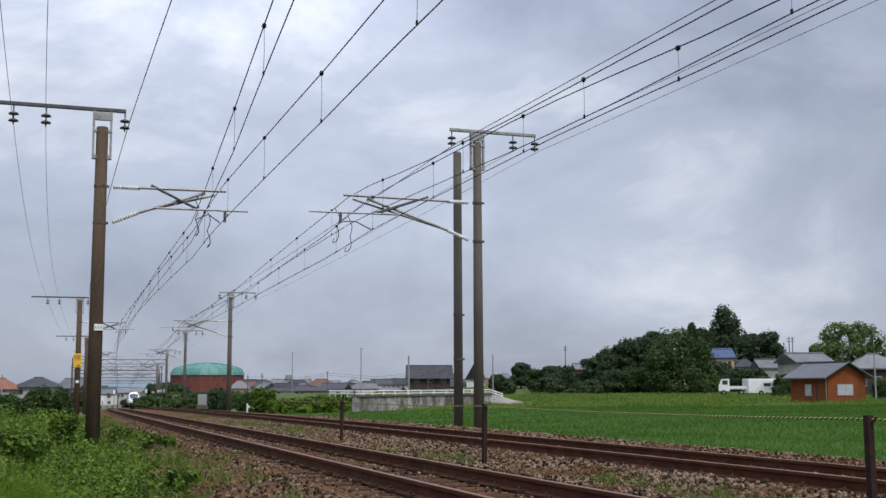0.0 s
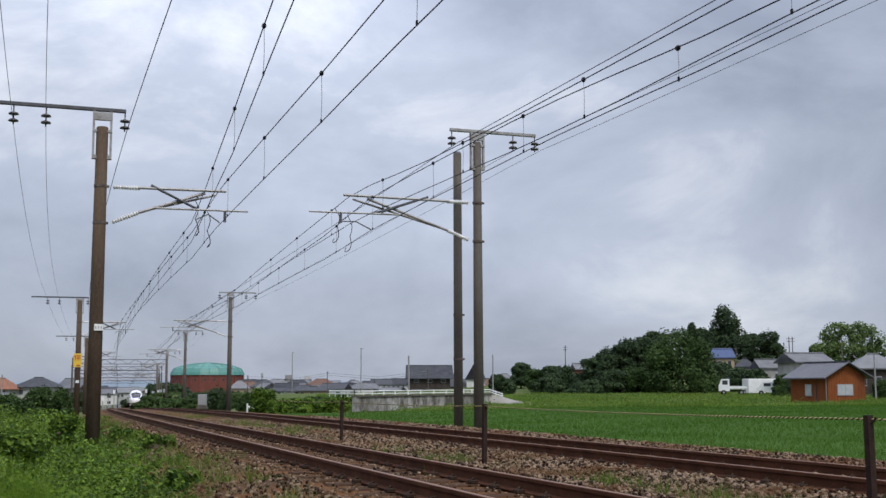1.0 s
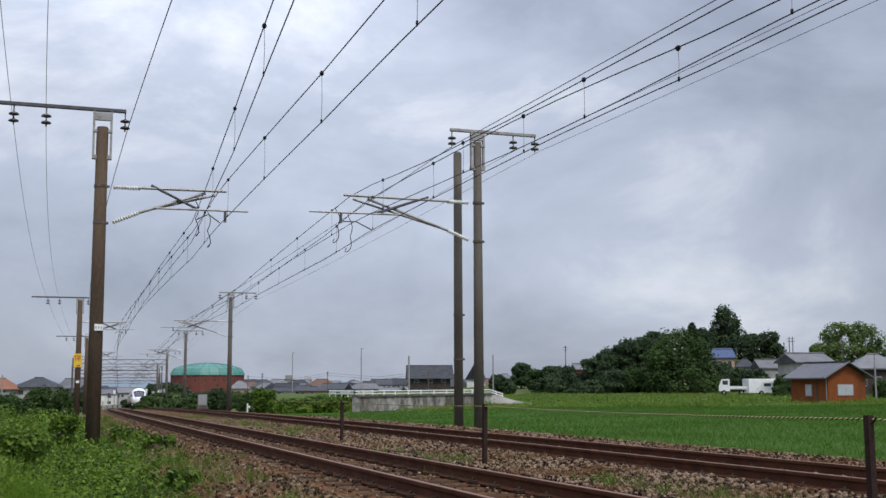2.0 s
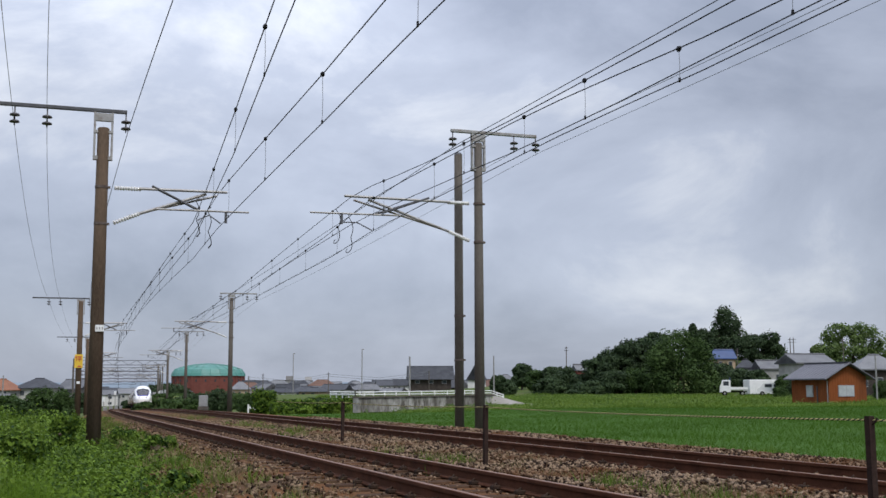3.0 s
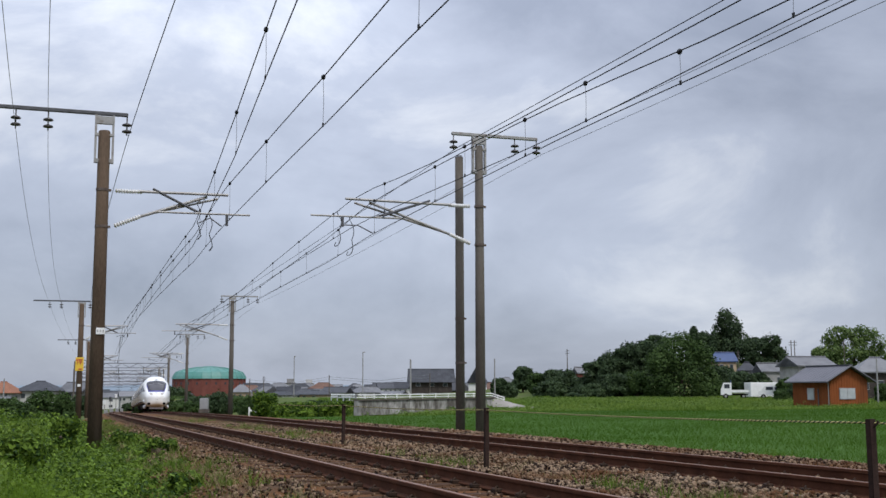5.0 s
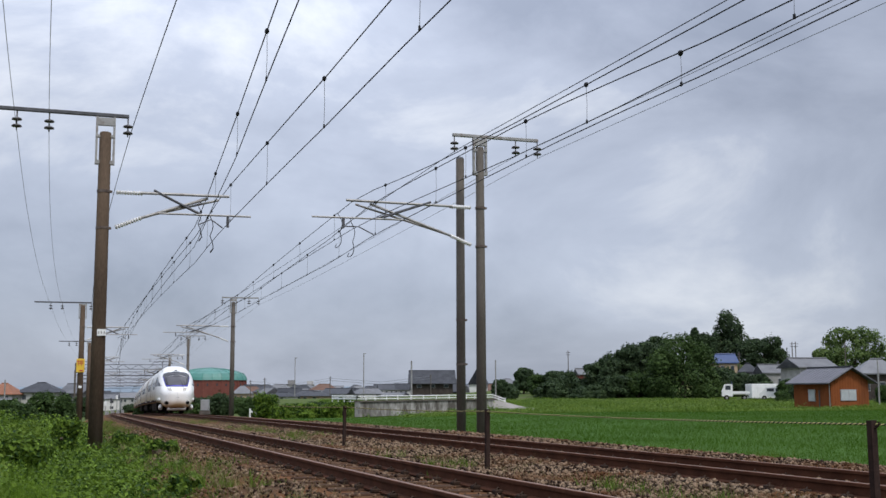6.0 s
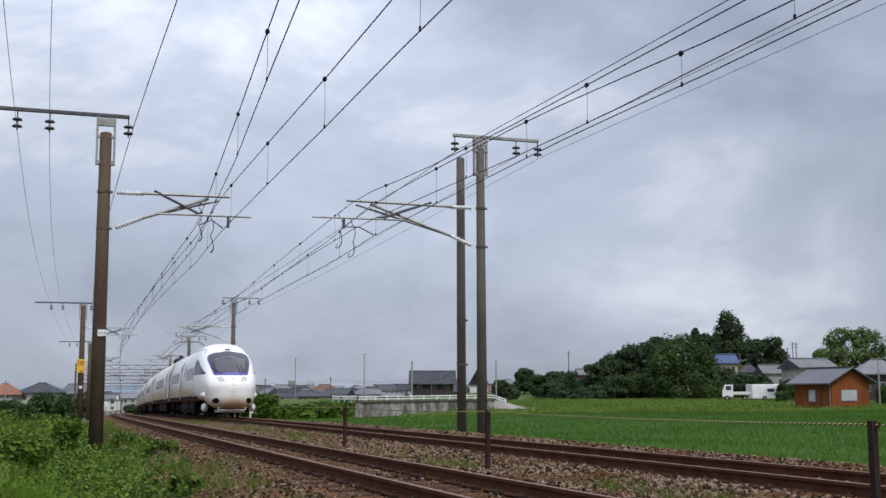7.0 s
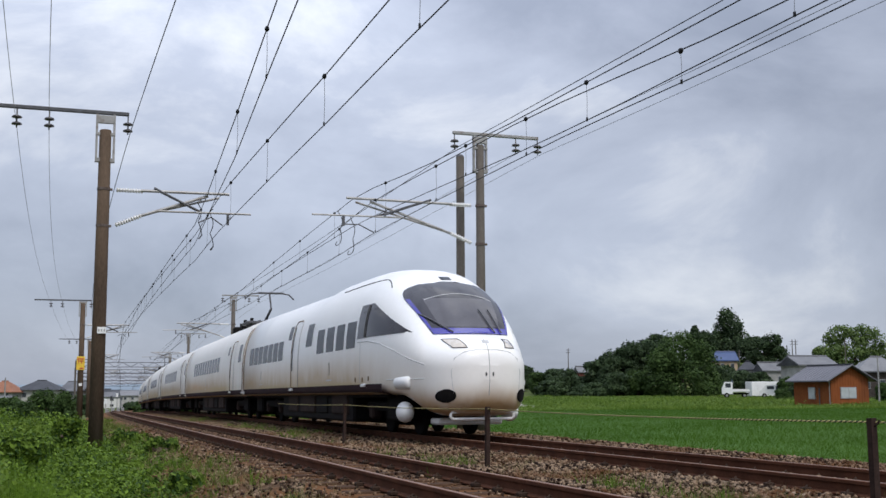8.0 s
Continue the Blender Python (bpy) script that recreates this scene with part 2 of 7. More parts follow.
WINDARK = surface("dark_house_window", (0.03, 0.035, 0.04), (0.06, 0.07, 0.08), 2.0, 0.15, 0.0)
WALLGREY = surface("stained_retaining_wall", (0.20, 0.19, 0.17), (0.42, 0.41, 0.39), 0.5, 0.9, 0.3, fine=8.0, stretch=(1, 1, 0.5), stain=(0.10, 0.09, 0.078), stain_scale=1.3, stain_at=0.50)
# Blue-grey tones put the distance haze into the hill colour.
HILLS = surface("haze_tinted_hill", (0.16, 0.20, 0.24), (0.20, 0.24, 0.28), 0.004, 1.0, 0.0, fine=0.05)
TRAINWHITE = surface("white_train_paint", (0.81, 0.80, 0.785), (0.86, 0.855, 0.84), 0.6, 0.35, 0.02, fine=14.0, coat=0.3)


def brake_dust(m, over):
    """Brown dust thrown up over the lower side of the cars, streaky and uneven."""
    t = m.node_tree
    p = t.nodes["Principled BSDF"]
    old = p.inputs["Base Color"].links[0].from_socket
    tc = t.nodes.new("ShaderNodeTexCoord")
    sep = t.nodes.new("ShaderNodeSeparateXYZ")
    t.links.new(tc.outputs["Object"], sep.inputs[0])
    mp = t.nodes.new("ShaderNodeMapping")
    mp.inputs["Scale"].default_value = (1, 0.9, 0.5)
    no = t.nodes.new("ShaderNodeTexNoise")
    no.inputs["Scale"].default_value, no.inputs["Detail"].default_value = 1.8, 6.0
    t.links.new(tc.outputs["Object"], mp.inputs["Vector"])
    t.links.new(mp.outputs[0], no.inputs["Vector"])
    zr = t.nodes.new("ShaderNodeMapRange")
    zr.interpolation_type = "SMOOTHSTEP"
    for key, v in (("From Min", 2.1), ("From Max", 1.0), ("To Min", 0.0), ("To Max", 1.0)):
        zr.inputs[key].default_value = v
    t.links.new(sep.outputs["Z"], zr.inputs["Value"])
    yr = t.nodes.new("ShaderNodeMapRange")
    for key, v in (("From Min", 1.2), ("From Max", 6.0), ("To Min", 0.3), ("To Max", 1.95)):
        yr.inputs[key].default_value = v
    t.links.new(sep.outputs["Y"], yr.inputs["Value"])
    a = t.nodes.new("ShaderNodeMath")
    a.operation = "MULTIPLY"
    soft = t.nodes.new("ShaderNodeMath")
    soft.operation = "MULTIPLY_ADD"
    soft.inputs[1].default_value, soft.inputs[2].default_value = 0.6, 0.26
    t.links.new(no.outputs["Fac"], soft.inputs[0])
    t.links.new(zr.outputs[0], a.inputs[0])
    t.links.new(soft.outputs[0], a.inputs[1])
    b = t.nodes.new("ShaderNodeMath")
    b.operation = "MULTIPLY"
    t.links.new(a.outputs[0], b.inputs[0])
    t.links.new(yr.outputs[0], b.inputs[1])
    # spray under the nose, and a thin film over the coaches
    low = t.nodes.new("ShaderNodeMapRange")
    low.interpolation_type = "SMOOTHSTEP"
    for key, v in (("From Min", 1.1), ("From Max", 0.42), ("To Min", over), ("To Max", 1.7)):
        low.inputs[key].default_value = v
    t.links.new(sep.outputs["Z"], low.inputs["Value"])
    lown = t.nodes.new("ShaderNodeMath")
    lown.operation = "MULTIPLY"
    t.links.new(low.outputs[0], lown.inputs[0])
    t.links.new(no.outputs["Fac"], lown.inputs[1])
    c = t.nodes.new("ShaderNodeMath")
    c.operation = "ADD"
    c.use_clamp = True
    t.links.new(b.outputs[0], c.inputs[0])
    t.links.new(lown.outputs[0], c.inputs[1])
    b = c
    mx = t.nodes.new("ShaderNodeMix")
    mx.data_type = "RGBA"
    [i for i in mx.inputs if i.name == "B" and i.type == "RGBA"][0].default_value = (0.43, 0.29, 0.15, 1)
    t.links.new(b.outputs[0], mx.inputs[0])
    t.links.new(old, [i for i in mx.inputs if i.name == "A" and i.type == "RGBA"][0])
    t.links.new([o for o in mx.outputs if o.type == "RGBA"][0], p.inputs["Base Color"])


brake_dust(TRAINWHITE, 0.0)
COACHWHITE = surface("white_coach_paint", (0.76, 0.74, 0.70), (0.82, 0.80, 0.765), 0.6, 0.4, 0.02, fine=14.0, coat=0.2)
brake_dust(COACHWHITE, 0.22)
RUSTSEAM = surface("rusty_seam", (0.06, 0.045, 0.035), (0.26, 0.18, 0.10), 1.6, 0.85, 0.0, fine=9.0)
TGLASS = surface("tinted_train_glass", (0.022, 0.021, 0.026), (0.045, 0.042, 0.05), 1.0, 0.06, 0.0, gloss=0.4)
INNERGLASS = surface("grey_screen_glass", (0.06, 0.058, 0.066), (0.11, 0.105, 0.115), 1.2, 0.08, 0.0, gloss=0.4)
WGLASS = surface("side_window_glass", (0.016, 0.019, 0.026), (0.028, 0.032, 0.042), 1.0, 0.12, 0.0, gloss=0.1)
BLUEBAND = surface("deep_blue_band", (0.026, 0.02, 0.22), (0.045, 0.038, 0.32), 2.0, 0.25, 0.0, coat=0.5)
PURPLE = surface("dark_purple_band", (0.018, 0.009, 0.013), (0.036, 0.018, 0.02), 2.0, 0.85, 0.0)
# Both near black: shade beneath the train is put into the dirt colours.
UNDER = surface("dirty_shaded_underframe", (0.004, 0.0036, 0.0036), (0.011, 0.0095, 0.009), 2.5, 0.9, 0.3, fine=20.0)
UNDERBOX = surface("dusty_shaded_box", (0.013, 0.009, 0.008), (0.04, 0.026, 0.022), 1.5, 0.85, 0.2)
LAMPGLASS = surface("headlight_glass", (0.42, 0.36, 0.28), (0.66, 0.60, 0.52), 9.0, 0.12, 0.0, coat=0.8)
SEAM = surface("dark_seam", (0.05, 0.05, 0.05), (0.09, 0.085, 0.08), 5.0, 0.8, 0.0)
LIGHTSEAM = surface("pale_seam", (0.42, 0.42, 0.42), (0.52, 0.52, 0.52), 5.0, 0.6, 0.0)
TARMAC = surface("pale_lane", (0.20, 0.19, 0.17), (0.30, 0.28, 0.26), 0.6, 0.95, 0.2, fine=10.0)


# ---- mesh helpers ----
class Geo:
    """Collects vertices and faces for one mesh."""

    def __init__(self):
        self.v, self.f = [], []

    def add(self, verts, faces):
        o = len(self.v)
        self.v.extend(tuple(p) for p in verts)
        self.f.extend(tuple(i + o for i in f) for f in faces)
        return self

    def box(self, c, size, rz=0.0, bevel=0.0):
        x, y, z = (a / 2 for a in size)
        b = min(bevel, x * 0.45, y * 0.45, z * 0.45)
        R = Matrix.Rotation(rz, 3, "Z")
        if b <= 0:
            vs = [(i * x, j * y, k * z) for k in (-1, 1) for j in (-1, 1) for i in (-1, 1)]
            fs = [(0, 2, 3, 1), (4, 5, 7, 6), (0, 1, 5, 4), (2, 6, 7, 3), (0, 4, 6, 2), (1, 3, 7, 5)]
        else:
            ring = [(x - b, y), (-x + b, y), (-x, y - b), (-x, -y + b), (-x + b, -y), (x - b, -y), (x, -y + b), (x, y - b)]
            inner = [(px * (1 - b / x), py * (1 - b / y)) for px, py in ring]
            vs = [(*q, -z) for q in inner] + [(*q, -z + b) for q in ring] + [(*q, z - b) for q in ring] + [(*q, z) for q in inner]
            fs = [tuple(reversed(range(8))), tuple(range(24, 32))]
            for k in range(3):
                fs += [(k * 8 + i, k * 8 + (i + 1) % 8, k * 8 + 8 + (i + 1) % 8, k * 8 + 8 + i) for i in range(8)]
        return self.add([R @ Vector(p) + Vector(c) for p in vs], fs)

    def tube(self, pts, r, n=6, caps=True):
        pts = [Vector(p) for p in pts]
        rs = r if isinstance(r, (list, tuple)) else [r] * len(pts)
        vs, fs = [], []
        for i, p in enumerate(pts):
            d = (pts[min(i + 1, len(pts) - 1)] - pts[max(i - 1, 0)]).normalized()
            a = d.cross(Vector((0, 0, 1)) if abs(d.z) < 0.9 else Vector((0, 1, 0))).normalized()
            b = d.cross(a)
            vs += [p + rs[i] * (math.cos(2 * math.pi * k / n) * a + math.sin(2 * math.pi * k / n) * b) for k in range(n)]
        for i in range(len(pts) - 1):
            fs += [(i * n + k, i * n + (k + 1) % n, (i + 1) * n + (k + 1) % n, (i + 1) * n + k) for k in range(n)]
        if caps:
            fs += [tuple(reversed(range(n))), tuple(range(len(vs) - n, len(vs)))]
        return self.add(vs, fs)

    def ball(self, c, rx, ry=None, rz=None, n=8, m=5):
        ry, rz = ry or rx, rz or rx
        vs = [(c[0], c[1], c[2] - rz)]
        for j in range(1, m):
            a = -math.pi / 2 + math.pi * j / m
            vs += [(c[0] + rx * math.cos(a) * math.cos(2 * math.pi * k / n), c[1] + ry * math.cos(a) * math.sin(2 * math.pi * k / n), c[2] + rz * math.sin(a)) for k in range(n)]
        vs.append((c[0], c[1], c[2] + rz))
        fs = [(0, 1 + (k + 1) % n, 1 + k) for k in range(n)]
        for j in range(m - 2):
            fs += [(1 + j * n + k, 1 + j * n + (k + 1) % n, 1 + (j + 1) * n + (k + 1) % n, 1 + (j + 1) * n + k) for k in range(n)]
        top = len(vs) - 1
        fs += [(top, 1 + (m - 2) * n + k, 1 + (m - 2) * n + (k + 1) % n) for k in range(n)]
        return self.add(vs, fs)

    def mesh(self, name, material, smooth=False):
        me = bpy.data.meshes.new(name)
        me.from_pydata(self.v, [], self.f)
        me.materials.append(material)
        if smooth:
            me.polygons.foreach_set("use_smooth", [True] * len(me.polygons))
        me.update()
        return me


def array_mesh(name, verts, faces, material):
    """A mesh straight from arrays, all faces with the same number of corners."""
    me = bpy.data.meshes.new(name)
    verts, faces = np.asarray(verts, dtype=np.float32), np.asarray(faces, dtype=np.int32)
    k = faces.shape[1]
    me.vertices.add(len(verts))
    me.vertices.foreach_set("co", verts.ravel())
    me.loops.add(faces.size)
    me.loops.foreach_set("vertex_index", faces.ravel())
    me.polygons.add(len(faces))
    me.polygons.foreach_set("loop_start", np.arange(0, faces.size, k, dtype=np.int32))
    me.materials.append(material)
    me.update(calc_edges=True)
    return me


def part(name, geo, material, parent, label="", smooth=False):
    ob = new(name, geo.mesh(name, material, smooth) if isinstance(geo, Geo) else geo)
    ob.parent = parent
    return tagged(ob, label)


def thing(name, label, category, group="", kind="", at=None):
    ob = new(name)
    ob.empty_display_size = 0.2
    if at is not None:
        ob.matrix_basis = at
    return tagged(ob, label, category, group, kind)


def solo(name, geo, material, label, category="", group="", kind="", smooth=False, at=None):
    ob = new(name, geo.mesh(name, material, smooth) if isinstance(geo, Geo) else geo)
    if at is not None:
        ob.matrix_basis = at
    return tagged(ob, label, category, group, kind)


# ---- ground ----
def smooth01(a, b, v):
    t = min(1.0, max(0.0, (v - a) / (b - a)))
    return t * t * (3 - 2 * t)


def ground_z(lat, s):
    """Height of the land at a lateral offset from the line."""
    e = course(max(min(s, 400), -60))[1]
    x = lat + course(s)[0]
    far = math.hypot(x, s)
    land = -0.5 - 3.6 * smooth01(170, 480, far)
    d = x - 116
    land += 6.4 * math.exp(-(d * d / 1100 + (s - 170) ** 2 / 850))
    bed = e - 0.22
    if lat > L2 + 2.0:
        low = min(e - 0.45, -0.5) if far < 170 else land
        near = bed + (low - bed) * smooth01(L2 + 2.1, L2 + 3.1, lat)
        z = near + (land - near) * smooth01(14, 26, lat)
    elif lat < L1 - 1.5:
        near = bed - 0.06 + (e - 0.55 - bed) * smooth01(0, 0.9, L1 - 1.4 - lat)
        z = near + (land - near) * smooth01(8, 40, -lat)
    else:
        z = bed - 0.1
    if lat < L1 - 2.0:
        z += 0.2 * math.exp(-((lat - 1.33) / 1.1) ** 2 - ((s - 26) / 6) ** 2)
    if lat > L2 + 3.5 or lat < L1 - 2.0:
        z += 0.05 * noise.noise((lat * 0.3, s * 0.3, 0)) * (1 if far < 200 else 0)
    return z


def spread(a, b, near, step0, growth):
    """Values from a to b that lie densest about near."""
    out, v, st = [near], near, step0
    while v < b:
        v, st = v + st, st * growth
        out.append(min(v, b))
    v, st = near, step0
    while v > a:
        v, st = v - st, st * growth
        out.insert(0, max(v, a))
    return out


lats = sorted(set(spread(-2600, 2600, 6.1, 0.45, 1.07) + [L1 - 1.5, L1 - 2.8, L2 + 2.0, L2 + 2.4, L2 + 2.8, L2 + 3.2]))
runs = spread(-300, 3600, 15, 1.0, 1.045)
gv = [(lat + course(s)[0], s, ground_z(lat, s)) for s in runs for lat in lats]
nl = len(lats)
gf = [(j * nl + i, j * nl + i + 1, (j + 1) * nl + i + 1, (j + 1) * nl + i) for j in range(len(runs) - 1) for i in range(nl - 1)]
solo("ground", array_mesh("ground", gv, gf, SOIL), None, "weedy green land beside the railway", kind="structure")

def in_field(x, y):
    """True before the field's far border."""
    ahead, right = x * math.sin(YAW) + y * math.cos(YAW), x * math.cos(YAW) - y * math.sin(YAW)
    return ahead < 63 + 0.22 * right + 3.0 * noise.noise((x * 0.12, y * 0.12, 5))


# rice field: a flat sheet with its own edge
fv, ff = [], []
fl = [L2 + 3.1 + i * 1.6 for i in range(32)]
fs_ = [-30 + 2.5 * i for i in range(46)]
for s in fs_:
    for i, lat in enumerate(fl):
        fv.append((lat + course(s)[0], s, max(ground_z(lat, s), -0.75) + 0.06))
ff = [(j * len(fl) + i, j * len(fl) + i + 1, (j + 1) * len(fl) + i + 1, (j + 1) * len(fl) + i) for j in range(len(fs_) - 1) for i in range(len(fl) - 1)
      if in_field(*fv[j * len(fl) + i][:2])]
solo("rice_field", array_mesh("rice_field", fv, ff, FIELD), None, "bright green flooded rice field beside the tracks", kind="structure")

# track bed with shoulders
prof_bed = [(L1 - 2.9, -0.70), (L1 - 2.4, -0.47), (L1 - 1.7, -0.27), (L1 - 1.2, -0.175), (L1 + 1.3, -0.175), ((L1 + L2) / 2, -0.22), (L2 - 1.3, -0.175), (L2 + 1.1, -0.15), (L2 + 1.75, -0.075), (L2 + 2.1, -0.10), (L2 + 3.0, -0.62)]
bs = spread(-60, 600, 12, 0.7, 1.03)
NB = len(prof_bed)
bv = [on_line(l, s, z) for s in bs for l, z in prof_bed]
bf = [(j * NB + i, j * NB + i + 1, (j + 1) * NB + i + 1, (j + 1) * NB + i) for j in range(len(bs) - 1) for i in range(NB - 1)]
bed = solo("track_bed", array_mesh("track_bed", bv, bf, BED), None, "brown ballast bed under both tracks", kind="structure")


# ---- tracks: rails, sleepers, fastenings ----
RAIL_SECTION = [(-0.064, -0.153), (0.064, -0.153), (0.064, -0.14), (0.012, -0.122), (0.009, -0.045), (0.0325, -0.036), (0.0325, -0.006), (0.026, 0.0),
                (-0.026, 0.0), (-0.0325, -0.006), (-0.0325, -0.036), (-0.009, -0.045), (-0.012, -0.122), (-0.064, -0.14)]
CLIP_GEO = Geo().box((0, 0, 0.02), (0.09, 0.10, 0.045), 0, 0.012).tube([(-0.03, -0.03, 0.04), (0.0, -0.02, 0.062), (0.03, 0.03, 0.04)], 0.011, 5)


def rail(lat):
    g, n = Geo(), len(RAIL_SECTION)
    ss = spread(-50, 600, 15, 1.5, 1.02)
    for s in ss:
        g.v += [tuple(on_line(lat + a, s, b)) for a, b in RAIL_SECTION]
    g.f = [(j * n + k, j * n + (k + 1) % n, (j + 1) * n + (k + 1) % n, (j + 1) * n + k) for j in range(len(ss) - 1) for k in range(n)]
    me = g.mesh("rail", RAIL)
    me.materials.append(RAILTOP)
    top = [1 if (i % n) in (7,) else 0 for i in range(len(g.f))]
    me.polygons.foreach_set("material_index", top)
    return me


def railway_track(centre_lat, label):
    track = thing("railway_track", label, "railway track", "tracks", "structure")
    for side in (-0.566, 0.566):
        part("rail", rail(centre_lat + side), None, track, "rusty brown steel rail with a worn head")
    sl = Geo().box((0, 0, 0), (2.0, 0.22, 0.14), 0, 0.015).mesh("sleeper", SLEEPER)
    clips = Geo()
    s, count, rest = 1.0, 0, Geo()
    while s < 330:
        p = on_line(centre_lat, s, -0.225)
        if count < 150:
            ob = part("sleeper", sl, None, track)
            ob.matrix_basis = Matrix.Translation(p) @ pose(0, 0, random.uniform(-0.006, 0.006), 0, 0, -math.degrees(course(s)[2]) + random.uniform(-0.6, 0.6))
        else:
            rest.box(p, (2.0, 0.22, 0.14))
        if s < 90:
            for side in (-0.566, 0.566):
                for foot in (-0.095, 0.095):
                    c = on_line(centre_lat + side + foot, s, -0.152)
                    clips.add([Vector(v) + c for v in CLIP_GEO.v], CLIP_GEO.f)
        s, count = s + 0.62, count + 1
    tagged(part("far_sleepers", rest, SLEEPER, track), kind="stuff")
    tagged(part("rail_fastenings", clips, CLIP, track), kind="stuff")
    return track


railway_track(L1, "single railway track with rusty rails on dusty sleepers")
railway_track(L2, "railway track carrying the express beside a rice field")


# ---- catenary poles ----
def rib_insulator(g, a, b, r, n=9):
    """A ribbed rod insulator from a to b."""
    a, b = Vector(a), Vector(b)
    pts, rs = [], []
    for i in range(n * 2 + 1):
        pts.append(a.lerp(b, i / (2 * n)))
        rs.append(r if i % 2 else r * 0.5)
    g.tube(pts, rs, 8)


def disc_insulator(parent, p, drop):
    """A hanging string of two discs on a pin."""
    g = Geo()
    x, y, z = p
    g.tube([(x, y, z), (x, y, z - drop)], 0.016, 6)
    for k in (0.45, 0.8):
        zz = z - drop * k
        g.tube([(x, y, zz + 0.05), (x, y, zz + 0.02), (x, y, zz - 0.015), (x, y, zz - 0.03)], [0.03, 0.105, 0.115, 0.04], 10)
    part("hanging_insulator", g, DARKPORC, parent, "dark disc insulator", True)


def pole_body(pole, height, r0, r1, material, sink=0.5):
    g = Geo().tube([(0, 0, -sink), (0, 0, height * 0.5), (0, 0, height - 0.02), (0, 0, height)], [r0, (r0 + r1) / 2, r1, r1 * 0.85], 20)
    part("shaft", g, material, pole, "", True)
    return pole


def top_frame(pole, height, arm_a, arm_b, arm_z, hangers, drop, r):
    """The steel frame on the pole's head and the cross arm that it carries."""
    g = Geo()
    for dx in (-r - 0.06, r + 0.06):
        g.box((dx, 0, (arm_z + height - 0.75) / 2), (0.05, 0.09, arm_z - height + 0.75))
    g.box((0, 0, height - 0.72), (2 * r + 0.17, 0.14, 0.09)).box((0, 0, height - 0.1), (2 * r + 0.17, 0.12, 0.06)).box((0, 0, arm_z - 0.12), (2 * r + 0.17, 0.10, 0.18))
    part("head_frame", g, GALV, pole)
    a = Geo().box(((arm_a + arm_b) / 2, 0, arm_z + 0.04), (abs(arm_b - arm_a), 0.09, 0.085), 0, 0.01)
    part("cross_arm", a, DARKSTEEL if arm_a < -2 else GALV, pole, "grey steel cross arm")
    for h in hangers:
        disc_insulator(pole, (h, 0, arm_z), drop)


def band(pole, z, r):
    part("clamp_band", Geo().tube([(0, 0, z - 0.03), (0, 0, z + 0.03)], r + 0.010, 18).box((r + 0.03, 0, z), (0.05, 0.07, 0.05)), RUSTYBAND, pole)


def bracket(pole, side, r, z_top, z_low, reach, reg_a, reg_b, reg_z, contact_z, steady_x):
    """The hinged bracket; side is +1 when it reaches towards +x."""
    s = side
    for z in (z_top, z_low):
        band(pole, z, r)
    g = Geo()
    rib_insulator(g, (s * (r + 0.14), 0, z_top), (s * (r + 0.75), 0, z_top + 0.0), 0.062, 10)
    part("top_insulator", g, PORCELAIN, pole, "white ribbed insulator")
    slope = (z_top - z_low) / (reach * 0.78)
    g = Geo()
    rib_insulator(g, (s * (r + 0.14), 0, z_low + 0.03), (s * (r + 0.72), 0, z_low + 0.03 + 0.62 * slope), 0.062, 10)
    part("strut_insulator", g, PORCELAIN, pole, "white ribbed insulator")
    g = Geo().tube([(s * (r + 0.7), -0.05, z_top), (s * (reach + r), -0.05, z_top + 0.02)], 0.034, 8).tube([(s * (r + 0.7), 0.07, z_top + 0.03), (s * (reach + r - 0.35), 0.12, z_top + 0.05)], 0.03, 8)
    part("top_tube", g, GALV, pole)
    g = Geo().tube([(s * (r + 0.68), 0, z_low + 0.03 + 0.58 * slope), (s * (r + reach * 0.82), 0, z_top - 0.04)], 0.036, 8)
    g.tube([(s * (r + 0.68), 0.1, z_low + 0.06 + 0.58 * slope), (s * (r + reach * 0.92), 0.12, z_top - 0.05)], 0.028, 8)
    part("strut", g, GALV, pole)
    g = Geo().tube([(s * (r + reach * 0.36), -0.06, z_top + 0.08), (s * (r + reach * 0.72), -0.06, reg_z + 0.06)], 0.03, 7)
    g.tube([(s * (r + reach * 0.40), 0.05, z_top + 0.04), (s * (r + reach * 0.76), 0.05, reg_z + 0.04)], 0.03, 7)
    part("cross_brace", g, DARKSTEEL, pole)
    part("registration_tube", Geo().tube([(reg_a, -0.03, reg_z), (reg_b, -0.03, reg_z + 0.02)], 0.024, 7), GALV, pole)
    hx = steady_x + (-0.8 if side < 0 else 0.12)
    g = Geo().box((hx, -0.03, reg_z - 0.13), (0.06, 0.05, 0.27))
    far = steady_x - 0.55 if side > 0 else hx
    g.tube([(far + (0.0 if side > 0 else 0.03), -0.03, reg_z - 0.22), ((far + steady_x) / 2, -0.03, contact_z + 0.20), (steady_x, -0.03, contact_z + 0.01)], 0.016, 6)
    part("steady_arm", g, DARKSTEEL, pole, "thin curved steady arm")


def jumper(g, a, b, sag):
    a, b = Vector(a), Vector(b)
    g.tube([a.lerp(b, i / 8) + Vector((0.06 * math.sin(i * 0.8), 0, -sag * math.sin(math.pi * i / 8))) for i in range(9)], 0.011, 5)


def rotz(s):
    return -math.degrees(course(s)[2])


